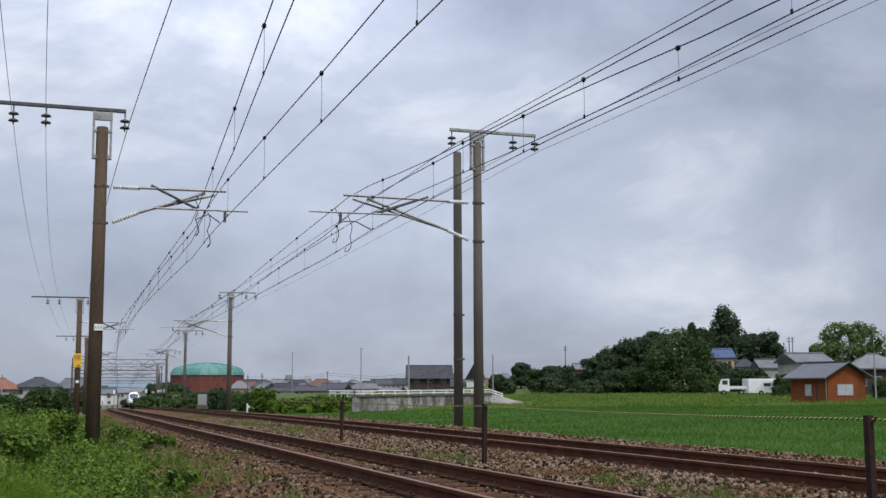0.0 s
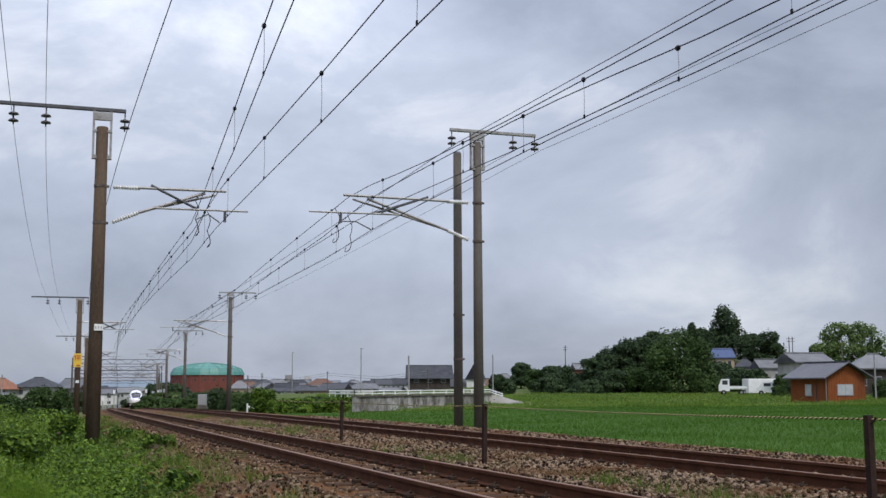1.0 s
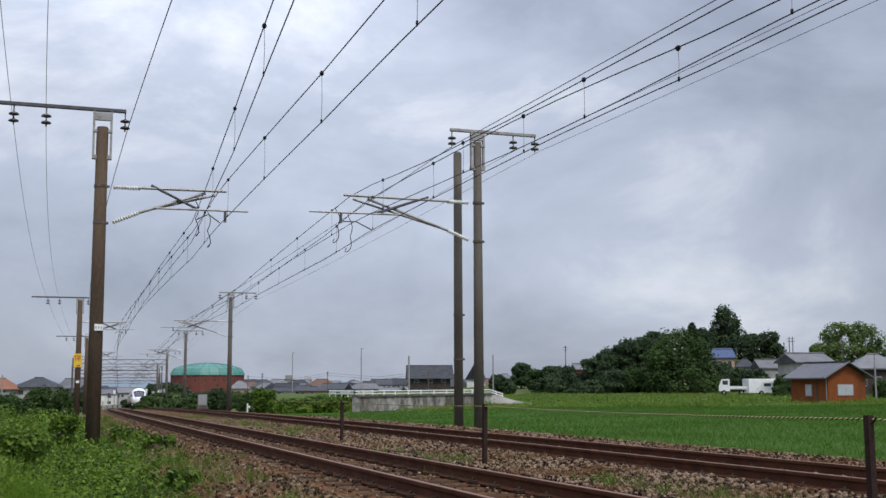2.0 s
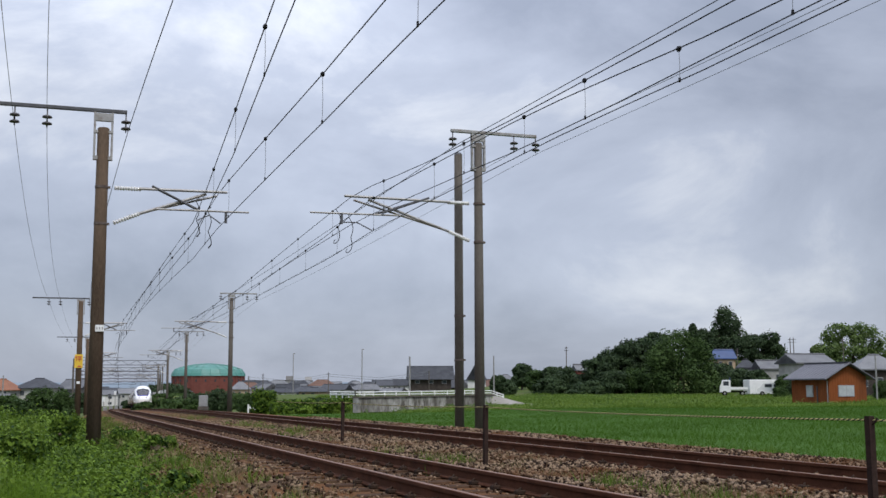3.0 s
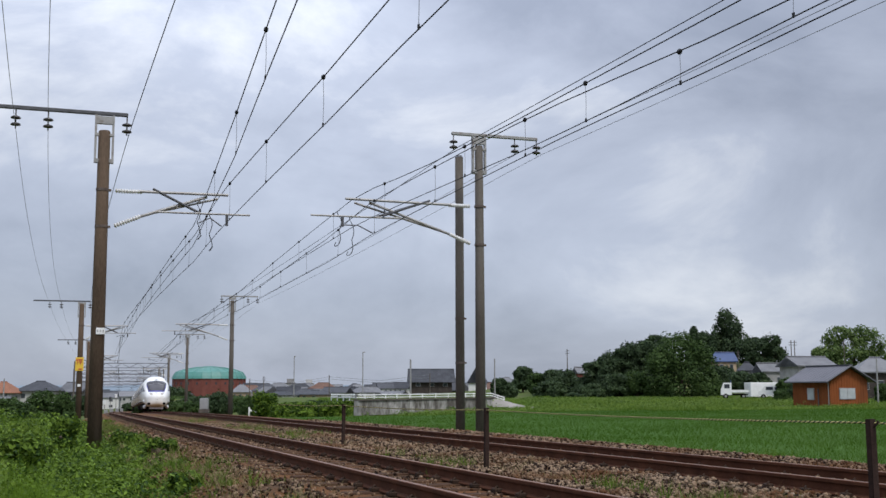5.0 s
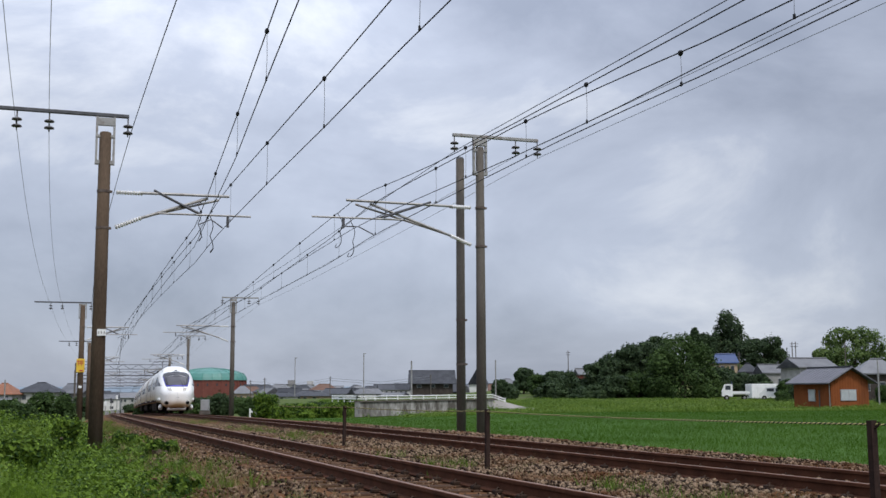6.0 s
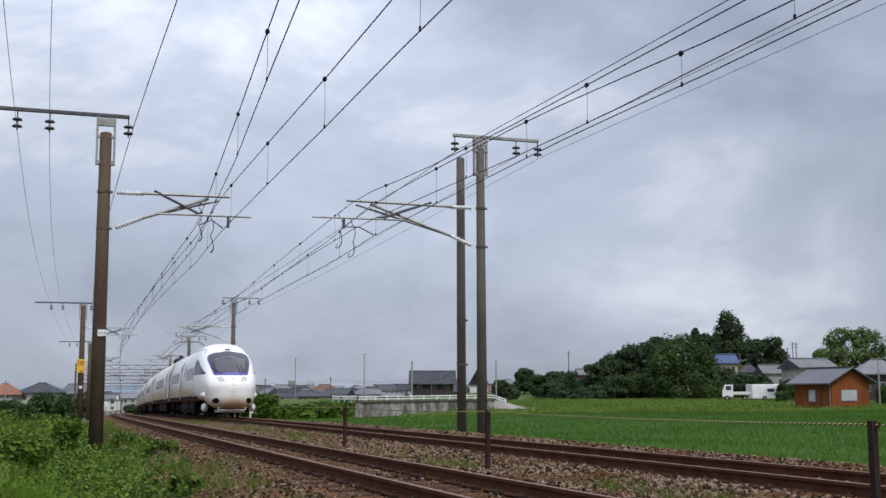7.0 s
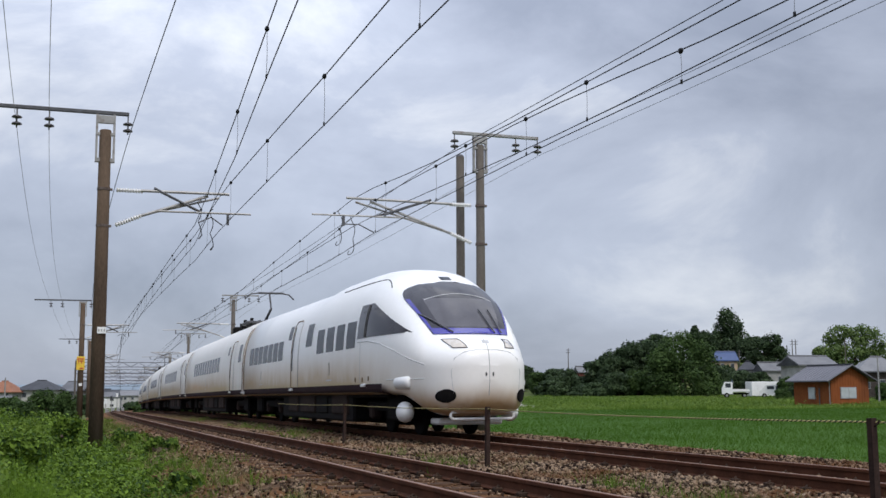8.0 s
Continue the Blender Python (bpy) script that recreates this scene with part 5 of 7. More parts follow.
# trees on the rise behind the field
for i, (u, d, wpx, top, kind, mat, label, name) in enumerate([
        (1200, 148, 112, 590, "willow", LEAFW, "broad drooping light green tree at the field's far edge", "tree"),
        (1098, 156, 66, 603, "round", LEAFD, "dark green broadleaf tree in a grove", "tree"),
        (1140, 160, 74, 598, "round", LEAFD, "dark green broadleaf tree in a grove", "tree"),
        (1062, 154, 66, 628, "round", LEAFD, "dark green broadleaf tree in a grove", "tree"),
        (1028, 156, 50, 664, "round", LEAFD, "dark green broadleaf tree in a grove", "tree"),
        (985, 158, 56, 652, "round", LEAFD, "dark green broadleaf tree in a grove", "tree"),
        (955, 160, 46, 658, "round", LEAFW, "mid green tree at the grove's end", "tree"),
        (920, 170, 34, 643, "round", LEAFD, "small dark umbrella-shaped tree", "tree"),
        (1160, 172, 50, 588, "round", LEAFD, "dark pine rising behind the grove", "tree"),
        (1120, 150, 50, 650, "shrub", LEAFW, "dense green shrub below the grove", "shrub"),
        (1040, 150, 66, 672, "shrub", LEAFD, "dense dark shrub below the grove", "shrub"),
        (1085, 150, 60, 655, "shrub", LEAFD, "dense dark shrub below the grove", "shrub"),
        (970, 152, 60, 668, "shrub", LEAFD, "dense dark shrub below the grove", "shrub"),
        (1250, 152, 70, 640, "shrub", LEAFD, "dense dark shrub beside the parked truck", "shrub"),
        (1280, 185, 64, 541, "spire", LEAFD, "tall dark shaggy tree above the roofs", "tree"),
        (1223, 185, 30, 569, "spire", LEAFD, "narrow dark conifer behind the roofs", "tree"),
        (1250, 188, 50, 585, "round", LEAFD, "dark tree behind the roofs", "tree"),
        (1342, 178, 74, 594, "round", LEAFD, "wide dark tree behind the roofs", "tree"),
        (1504, 160, 100, 574, "round", LEAFY, "large yellowish green tree behind the roofs", "tree"),
        (1452, 158, 60, 612, "round", LEAFY, "yellowish green tree behind the roofs", "tree"),
        (1330, 156, 46, 655, "shrub", LEAFD, "dark shrub behind the parked vehicles", "shrub"),
        (1383, 128, 34, 664, "shrub", LEAFW, "green shrub beside the shed", "shrub"),
        (1375, 118, 30, 682, "shrub", LEAFW, "green shrub beside the shed", "shrub"),
        (1412, 118, 60, 664, "shrub", LEAFD, "dark green shrub behind the shed", "shrub"),
        (1300, 160, 60, 652, "shrub", LEAFD, "dark green shrub below the roofs", "shrub"),
        (1345, 162, 60, 660, "shrub", LEAFD, "dark green shrub below the roofs", "shrub"),
        (1265, 166, 60, 642, "shrub", LEAFD, "dark green shrub below the roofs", "shrub"),
        (1556, 100, 40, 672, "shrub", LEAFW, "green shrub beside the shed", "shrub"),
        (880, 140, 26, 664, "round", LEAFD, "dark garden tree behind the guard rail", "tree"),
        (890, 150, 40, 668, "shrub", LEAFD, "dark garden shrub behind the guard rail", "shrub"),
        (410, 130, 70, 692, "shrub", LEAFW, "green bush beside the far track", "bush"),
        (350, 145, 80, 692, "shrub", LEAFD, "dark bush beside the far track", "bush"),
        (305, 170, 60, 695, "shrub", LEAFW, "green bush beside the far track", "bush"),
        (440, 112, 50, 695, "shrub", LEAFW, "green bush beside the far track", "bush"),
        (275, 205, 50, 699, "shrub", LEAFW, "green bush beside the far track", "bush"),
        (330, 125, 60, 701, "shrub", LEAFW, "green bush beside the far track", "bush"),
        (375, 118, 60, 700, "shrub", LEAFW, "green bush beside the far track", "bush"),
        (540, 74, 60, 704, "shrub", LEAF, "low green bush beside the track", "bush"),
        (585, 73, 60, 702, "shrub", LEAF, "low green bush beside the track", "bush"),
        (500, 77, 50, 704, "shrub", LEAF, "low green bush beside the track", "bush"),
        (300, 330, 60, 684, "round", LEAFD, "dark trees beside the far station", "tree"),
        (150, 180, 60, 690, "shrub", LEAFD, "dark bush beyond the bank", "bush"),
        (470, 84, 56, 681, "shrub", LEAF, "dense green bush beside the track", "bush"),
        (445, 88, 44, 690, "shrub", LEAFW, "dense green bush beside the track", "bush"),
        (385, 95, 60, 682, "shrub", LEAFD, "dense dark bush beside the track", "bush"),
        (520, 82, 44, 702, "shrub", LEAF, "low green bush beside the track", "bush"),
        (560, 80, 60, 700, "shrub", LEAFW, "low green bush beside the track", "bush"),
        (605, 78, 56, 694, "shrub", LEAF, "low green bush beside the track", "bush"),
        (118, 25, 66, 724, "shrub", LEAF, "dark leafy bush beside the pole", "bush"),
        (288, 22, 74, 760, "shrub", LEAF, "low leafy bush at the ballast edge", "bush"),
        (338, 15, 90, 818, "shrub", LEAF, "low leafy bush at the ballast edge", "bush"),
        (225, 25, 70, 752, "shrub", LEAF, "low leafy bush on the bank", "bush"),
        (30, 18, 120, 752, "shrub", LEAF, "broad leafy bush on the bank", "bush"),
        (45, 44, 62, 699, "shrub", LEAFW, "round leafy bush on the embankment", "bush"),
        (112, 60, 50, 683, "shrub", LEAFW, "dark leafy bush on the embankment", "bush"),
        (15, 70, 60, 692, "shrub", LEAFW, "green bush in front of the houses", "bush"),
        (75, 85, 60, 680, "shrub", LEAFW, "dark bush in front of the houses", "bush"),
        (288, 300, 44, 680, "round", LEAFD, "dark trees beside the far station", "tree"),
        (262, 260, 44, 703, "shrub", LEAFW, "low bush beside the far track", "bush"),
        (238, 300, 44, 705, "shrub", LEAFD, "low bush beside the far track", "bush"),
        (255, 150, 30, 708, "shrub", LEAFW, "low bush beside the far track", "bush"),
        (300, 120, 50, 703, "shrub", LEAFW, "low bush beside the far track", "bush"),
        (340, 105, 40, 702, "shrub", LEAFW, "low bush beside the far track", "bush")]):
    p = site(px(u, d), d)
    zb = ground_at(p) - 0.15
    ztop = EYE_Z + (682 - top) / FOCAL * d
    near = d < 120
    tree(px(u, d), d, wpx * (1.0 if near else 1.18) / FOCAL * d, ztop - zb, label, mat, kind, 40 + i, (4800 if near else 7400) * (1.7 if kind == 'willow' else 1), (0.095 if near else 0.185) * (d / 150 if d > 150 else 1) * (0.5 if d < 30 else 0.75 if d < 70 else 1), zb, name if name != "bush" else "bush", name)

# houses on the rise, in the town and beyond the left bank
for u0, u1, top, eave, low, d, turn, roof, wall, hip, label in [
        (1252, 1294, 621, 634, 646, 176, 6, BLUEROOF, BEIGE, False, "house with a bright blue tiled roof"),
        (1297, 1332, 638, 650, 664, 165, -10, TILE, PLASTER, True, "grey tiled house on the rise"),
        (1330, 1376, 640, 652, 668, 158, 8, ROOFLIGHT, PLASTER, False, "pale tiled house on the rise"),
        (1380, 1458, 629, 642, 668, 132, 14, ROOFLIGHT, PLASTER, False, "grey tiled house behind the shed"),
        (1496, 1584, 631, 652, 672, 122, -6, ROOFLIGHT, DARKWOOD, True, "large grey tiled house behind the shed"),
        (1010, 1045, 646, 654, 668, 168, 12, ROOFLIGHT, BRICKRED, False, "house with a pale roof among the trees"),
        (718, 800, 648, 666, 684, 345, 4, TILE, DARKWOOD, False, "large house with a dark tiled roof"),
        (663, 693, 672, 680, 697, 380, 10, TILE, WHITEWALL, False, "white two-storey house in the town"),
        (692, 722, 671, 680, 697, 385, -8, TILE, WHITEWALL, False, "white two-storey house in the town"),
        (734, 762, 675, 682, 697, 375, 14, BROWNROOF, BEIGE, False, "beige town house with an orange roof"),
        (762, 790, 672, 681, 697, 380, -4, TILE, BEIGE, True, "beige house with a grey roof"),
        (775, 812, 664, 682, 697, 360, 30, TILE, DARKWOOD, False, "house with a pale steep roof"),
        (824, 858, 645, 668, 692, 330, 78, TILE, WHITEWALL, False, "house with a pale gable"),
        (868, 915, 663, 674, 690, 330, 0, ROOFLIGHT, PLASTER, True, "pale roofed house behind the trees"),
        (640, 668, 680, 686, 697, 420, 0, TILE, PLASTER, True, "grey tiled town house"),
        (604, 640, 678, 684, 699, 420, 12, TILE, WHITEWALL, True, "grey tiled town house"),
        (566, 604, 679, 686, 699, 430, -10, TILE, PLASTER, False, "grey tiled town house"),
        (530, 554, 680, 686, 699, 440, 20, BLUEROOF, PLASTER, False, "town house with a blue roof"),
        (505, 532, 684, 690, 700, 430, 0, TILE, BEIGE, True, "grey tiled town house"),
        (470, 508, 685, 692, 702, 400, 15, BROWNROOF, PLASTER, True, "town house with a brown roof"),
        (408, 444, 674, 685, 702, 330, 5, ROOFLIGHT, BEIGE, True, "house with a pale hipped roof"),
        (-20, 36, 668, 684, 705, 235, -6, REDROOF, PLASTER, True, "house with an orange tiled roof"),
        (36, 110, 667, 681, 706, 240, 4, TILE, PLASTER, True, "house with a dark tiled roof"),
        (112, 170, 669, 683, 704, 245, -24, ROOFLIGHT, PLASTER, False, "house with a pale gabled roof"),
        (-10, 22, 694, 702, 716, 190, 0, ROOFLIGHT, PLASTER, False, "low white outbuilding beyond the bank")]:
    k = d / FOCAL
    z_at = (lambda y: EYE_Z + (682 - y) * k)
    p = site(px((u0 + u1) / 2, d), d)
    base = min(z_at(low), ground_at(p))
    w = (u1 - u0) * k
    house(px((u0 + u1) / 2, d), d, w * 0.86, min(w, 9) * 0.8, z_at(eave) - base, (top and z_at(top) - z_at(eave)), turn, roof, wall, label, base, hip, 3 if w > 4 else 2, 0.07 * w)
# a crowd of small roofs farther off
rng_t = random.Random(11)
for i in range(46):
    d = rng_t.uniform(400, 560)
    u = 440 + i * 10.2 + rng_t.uniform(-5, 5)
    w = rng_t.uniform(7.5, 11)
    z0 = ground_at(site(px(u, d), d)) - 0.2
    want = EYE_Z + (682 - rng_t.uniform(671, 680)) * d / FOCAL
    hh = max(3.0, want - z0)
    house(px(u, d), d, w, 7, hh * 0.68, hh * 0.32, rng_t.uniform(-35, 35), rng_t.choice([TILE, ROOFLIGHT, ROOFLIGHT, TILE, BROWNROOF]), rng_t.choice([PLASTER, BEIGE, WHITEWALL]), "small tiled house in the distant town", z0, rng_t.random() < 0.5, 3)


for i in range(34):
    d = rng_t.uniform(330, 480)
    u = 470 + i * 7.6 + rng_t.uniform(-5, 5)
    z0 = ground_at(site(px(u, d), d)) - 0.2
    hh = max(3.0, EYE_Z + (682 - rng_t.uniform(677, 689)) * d / FOCAL - z0)
    house(px(u, d), d, rng_t.uniform(5, 8), rng_t.uniform(4.5, 6.5), hh * 0.68, hh * 0.32, rng_t.uniform(-60, 60), rng_t.choice([TILE, ROOFLIGHT, TILE, ROOFLIGHT]), rng_t.choice([PLASTER, BEIGE, WHITEWALL, WHITEWALL, WHITEWALL]), "small tiled house crowded among its neighbours", z0, rng_t.random() < 0.4, 2)
for i in range(16):
    d = rng_t.uniform(430, 600)
    u = 150 + i * 10.5 + rng_t.uniform(-4, 4)
    z0 = ground_at(site(px(u, d), d)) - 0.2
    hh = max(3.0, EYE_Z + (682 - rng_t.uniform(682, 692)) * d / FOCAL - z0)
    house(px(u, d), d, rng_t.uniform(8, 13), 8, hh * 0.75, hh * 0.25, rng_t.uniform(-30, 30), rng_t.choice([ROOFLIGHT, ROOFLIGHT, TILE]), rng_t.choice([PLASTER, WHITEWALL]), "small pale house beyond the far station", z0, rng_t.random() < 0.5, 3)


def flats(u0, u1, top, d):
    k = d / FOCAL
    p = site(px((u0 + u1) / 2, d), d)
    z0 = ground_at(p) - 0.3
    h = EYE_Z + (682 - top) * k - z0
    w = (u1 - u0) * k
    b = thing("apartment_block", "pale flat-roofed apartment block in the distance", "building", "apartment blocks", at=Matrix.Translation((p.x, p.y, z0)) @ pose(0, 0, 0, 0, 0, FACING + 6))
    part("wall", Geo().box((0, 0, h / 2), (w, 10, h)), PLASTER, b)
    part("roof_slab", Geo().box((0, 0, h + 0.1), (w + 0.5, 10.5, 0.25)), CONCRETE, b)
    part("stair_tower", Geo().box((w * 0.3, 0, h + 1.0), (3, 4, 2.0)), PLASTER, b)
    for j in range(3):
        for i in range(int(w / 3)):
            x = -w / 2 + 1.5 + i * 3
            wi = part("window", Geo().box((x, -5.03, h * (0.45 + 0.2 * j)), (1.8, 0.1, 1.3)), WINDARK, b)
            part("sill", Geo().box((x, -5.1, h * (0.45 + 0.2 * j) - 0.7), (2.0, 0.16, 0.1)), CONCRETE, wi)


flats(485, 518, 672, 520)
flats(516, 552, 673, 540)


def hall():
    """The domed hall with red walls and a green roof."""
    d = 500.0
    k = d / FOCAL
    p = site(px(369, d), d)
    z0 = ground_at(p) - 0.3
    b = thing("sports_hall", "large red hall with a domed green roof", "building", at=Matrix.Translation((p.x, p.y, z0)) @ pose(0, 0, 0, 0, 0, FACING))
    r = 62.5 * k
    h = EYE_Z + (682 - 664) * k - z0
    top = EYE_Z + (682 - 642) * k - z0
    n = 24
    g = Geo().tube([(0, 0, 0), (0, 0, h)], r, n)
    part("wall", g, BRICKRED, b)
    prof = [(1.03, h), (1.0, h + 1.2), (0.93, h + (top - h) * 0.52), (0.72, h + (top - h) * 0.72), (0.4, h + (top - h) * 0.9), (0.13, top - 0.2), (0.12, top), (0.01, top + 0.15)]
    rf = part("roof", Geo().tube([(0, 0, z) for _, z in prof], [q * r for q, _ in prof], n), GREENROOF, b, "ribbed verdigris dome")
    for i in range(n):
        a = 2 * math.pi * i / n
        part("roof_rib", Geo().tube([(math.cos(a) * q * r, math.sin(a) * q * r, z + 0.08) for q, z in prof[:6]], 0.12, 4), GREENROOF, rf)
        a += math.pi / n
        wi = part("window", Geo().box((math.cos(a) * r * 0.985, math.sin(a) * r * 0.985, h - 2.0), (0.5, 0.7, 1.0), a), WINDARK, b)
    for i in range(n):
        a = 2 * math.pi * i / n
        part("pilaster", Geo().box((math.cos(a) * r, math.sin(a) * r, h / 2), (0.5, 0.7, h), a), BRICKRED, b)


hall()


# ---- the orange shed ----
def shed():
    c = site(px(1459, 80), 80)
    z0 = ground_at(c) - 0.02
    W_, L_, H_, R_ = 3.02, 4.7, 1.95, 0.85
    b = thing("shed", "orange boarded shed with a grey gabled roof", "shed", at=Matrix.Translation((c.x, c.y, z0)) @ pose(0, 0, 0, 0, 0, FACING + 15))
    g = Geo()
    g.add([(0, 0, 0), (W_, 0, 0), (W_, 0, H_), (W_ / 2, 0, H_ + R_), (0, 0, H_), (0, L_, 0), (W_, L_, 0), (W_, L_, H_), (W_ / 2, L_, H_ + R_), (0, L_, H_)],
          [(0, 1, 2, 3, 4), (9, 8, 7, 6, 5), (0, 4, 9, 5), (1, 6, 7, 2)])
    part("wall", g, ORANGEWALL, b)
    for i in range(14):
        x = W_ * (i + 0.5) / 14
        part("batten", Geo().box((x, -0.012, (H_ + R_ * (1 - abs(x - W_ / 2) / (W_ / 2))) / 2), (0.03, 0.02, H_ + R_ * (1 - abs(x - W_ / 2) / (W_ / 2)))), ORANGEWALL, b)
    for i in range(18):
        part("batten", Geo().box((-0.012, L_ * (i + 0.5) / 18, H_ / 2), (0.02, 0.03, H_)), ORANGEWALL, b)
    o, e = 0.5, 0.35
    sl = R_ / (W_ / 2)
    for sx in (-1, 1):
        xa, xb = W_ / 2, W_ / 2 + sx * (W_ / 2 + o)
        za, zb = H_ + R_ + 0.06, H_ - o * sl + 0.06
        vs = [(xa, -e, za), (xb, -e, zb), (xb, L_ + e, zb), (xa, L_ + e, za)]
        vs += [(x, y, z + 0.09) for x, y, z in vs]
        rf = part("roof_slope", Geo().add(vs, [(0, 1, 2, 3), (7, 6, 5, 4), (0, 4, 5, 1), (1, 5, 6, 2), (2, 6, 7, 3), (3, 7, 4, 0)]), SHEETROOF, b, "grey sheet roof slope")
        for i in range(12):
            y = -e + (L_ + 2 * e) * (i + 0.5) / 12
            part("roof_seam", Geo().tube([(xa, y, za + 0.1), (xb, y, zb + 0.1)], 0.012, 4), SHEETROOF, rf)
        part("barge_board", Geo().tube([(xa, -e - 0.02, za + 0.02), (xb, -e - 0.02, zb + 0.02)], 0.07, 4), DARKSTEEL, b)
    part("ridge_cap", Geo().box((W_ / 2, L_ / 2, H_ + R_ + 0.16), (0.28, L_ + 0.7, 0.08)), TILE, b)
    for x0, x1, z0_, z1, face in ((0.72, 2.0, 0.55, 1.35, "g"), (0.9, 1.75, 0.5, 1.35, "s")):
        if face == "g":
            c_, s_ = ((x0 + x1) / 2, -0.03, (z0_ + z1) / 2), (x1 - x0, 0.06, z1 - z0_)
            pn = [((x0 + (x1 - x0) * q, -0.065, (z0_ + z1) / 2), ((x1 - x0) * 0.44, 0.02, z1 - z0_ - 0.12)) for q in (0.26, 0.74)]
        else:
            c_, s_ = (-0.03, (x0 + x1) / 2 + 1.0, (z0_ + z1) / 2), (0.06, x1 - x0, z1 - z0_)
            pn = [((-0.065, (x0 + x1) / 2 + 1.0, (z0_ + z1) / 2), (0.02, x1 - x0 - 0.14, z1 - z0_ - 0.12))]
        wi = part("window", Geo().box(c_, s_), FRAMEGREY, b, "aluminium framed window")
        for cc, ss in pn:
            part("pane", Geo().box(cc, ss), CURTAIN, wi, "pale boarded pane")
    part("drainpipe", Geo().tube([(-0.06, 0.1, 0), (-0.06, 0.1, H_ - 0.1)], 0.035, 6), GALV, b)
    part("side_door_post", Geo().box((-0.03, 1.4, 0.65), (0.05, 0.10, 1.3)), DARKSTEEL, b)


shed()


# ---- parked vehicles ----
def wheels(v, xs, y, r):
    for x in xs:
        for yy in (-y, y):
            w = part("wheel", Geo().tube([(x, yy - 0.09, r), (x, yy + 0.09, r)], r, 16), UNDER, v)
            part("hub", Geo().tube([(x, yy - 0.1, r), (x, yy + 0.1, r)], r * 0.5, 10), GALV, w)


def flatbed_truck():
    p = site(px(1290, 137), 137)
    v = thing("flatbed_truck", "small white flatbed truck parked beside the field", "truck", at=Matrix.Translation((p.x, p.y, ground_at(p))) @ pose(0, 0, 0, 0, 0, FACING - 12))
    part("cab", Geo().add([(-1.5, -0.72, 0.45), (-0.25, -0.72, 0.45), (-0.25, -0.72, 1.9), (-1.15, -0.72, 1.9), (-1.5, -0.72, 1.15), (-1.5, 0.72, 0.45), (-0.25, 0.72, 0.45), (-0.25, 0.72, 1.9), (-1.15, 0.72, 1.9), (-1.5, 0.72, 1.15)],
                          [(0, 1, 2, 3, 4), (9, 8, 7, 6, 5), (0, 4, 9, 5), (4, 3, 8, 9), (3, 2, 7, 8), (2, 1, 6, 7), (1, 0, 5, 6)]), WHITE, v)
    part("side_window", Geo().box((-0.78, -0.725, 1.48), (0.62, 0.02, 0.5)), WINDARK, v)
    part("windscreen", Geo().add([(-1.49, -0.62, 1.2), (-1.18, -0.62, 1.82), (-1.18, 0.62, 1.82), (-1.49, 0.62, 1.2)], [(0, 1, 2, 3)]), WINDARK, v)
    part("bed", Geo().box((0.75, 0, 0.72), (1.95, 1.46, 0.1)), GALV, v)
    for y in (-0.72, 0.72):
        part("side_board", Geo().box((0.75, y, 0.9), (1.95, 0.05, 0.3)), WHITE, v)
    part("tail_board", Geo().box((1.72, 0, 0.9), (0.05, 1.4, 0.3)), WHITE, v)
    part("roof_rack", Geo().tube([(-0.3, -0.6, 1.9), (-0.3, -0.6, 2.15), (-0.3, 0.6, 2.15), (-0.3, 0.6, 1.9)], 0.04, 5), BLUEROOF, v)
    part("chassis", Geo().box((0.1, 0, 0.5), (3.0, 0.9, 0.2)), UNDER, v)
    wheels(v, (-0.95, 1.1), 0.66, 0.3)


def box_container():
    p = site(px(1345, 140), 140)
    v = thing("white_container", "plain white container standing beside the field", "container", at=Matrix.Translation((p.x, p.y, ground_at(p))) @ pose(0, 0, 0, 0, 0, FACING + 8))
    part("body", Geo().box((0, 0, 0.98), (4.5, 2.0, 1.75), 0, 0.04), WHITE, v)
    for x in (-1.5, -0.5, 0.5, 1.5):
        part("rib", Geo().box((x, -1.01, 0.98), (0.06, 0.04, 1.6)), WHITE, v)
    for x in (-1.9, 1.9):
        part("foot", Geo().box((x, 0, 0.06), (0.2, 1.8, 0.14)), DARKSTEEL, v)


def small_car():
    p = site(px(1358, 135), 135)
    v = thing("small_van", "small white van parked before the container", "van", at=Matrix.Translation((p.x, p.y, ground_at(p))) @ pose(0, 0, 0, 0, 0, FACING + 165))
    vs = [(-1.6, 0.4), (1.6, 0.4), (1.65, 0.85), (1.3, 0.95), (0.9, 1.5), (-1.5, 1.55), (-1.62, 0.9)]
    n = len(vs)
    g = Geo().add([(x, -0.7, z) for x, z in vs] + [(x, 0.7, z) for x, z in vs], [tuple(range(n)), tuple(reversed(range(n, 2 * n)))] + [(i, i + n, (i + 1) % n + n, (i + 1) % n) for i in range(n)])
    part("body", g, WHITE, v)
    for y in (-0.71, 0.71):
        part("side_window", Geo().box((0.35, y, 1.2), (0.8, 0.02, 0.36)), WINDARK, v)
        part("side_window", Geo().box((-0.7, y, 1.2), (0.9, 0.02, 0.36)), WINDARK, v)
    part("windscreen", Geo().add([(1.28, -0.6, 1.0), (0.94, -0.6, 1.46), (0.94, 0.6, 1.46), (1.28, 0.6, 1.0)], [(0, 3, 2, 1)]), WINDARK, v)
    wheels(v, (-1.05, 1.05), 0.62, 0.27)


flatbed_truck()
box_container()
small_car()


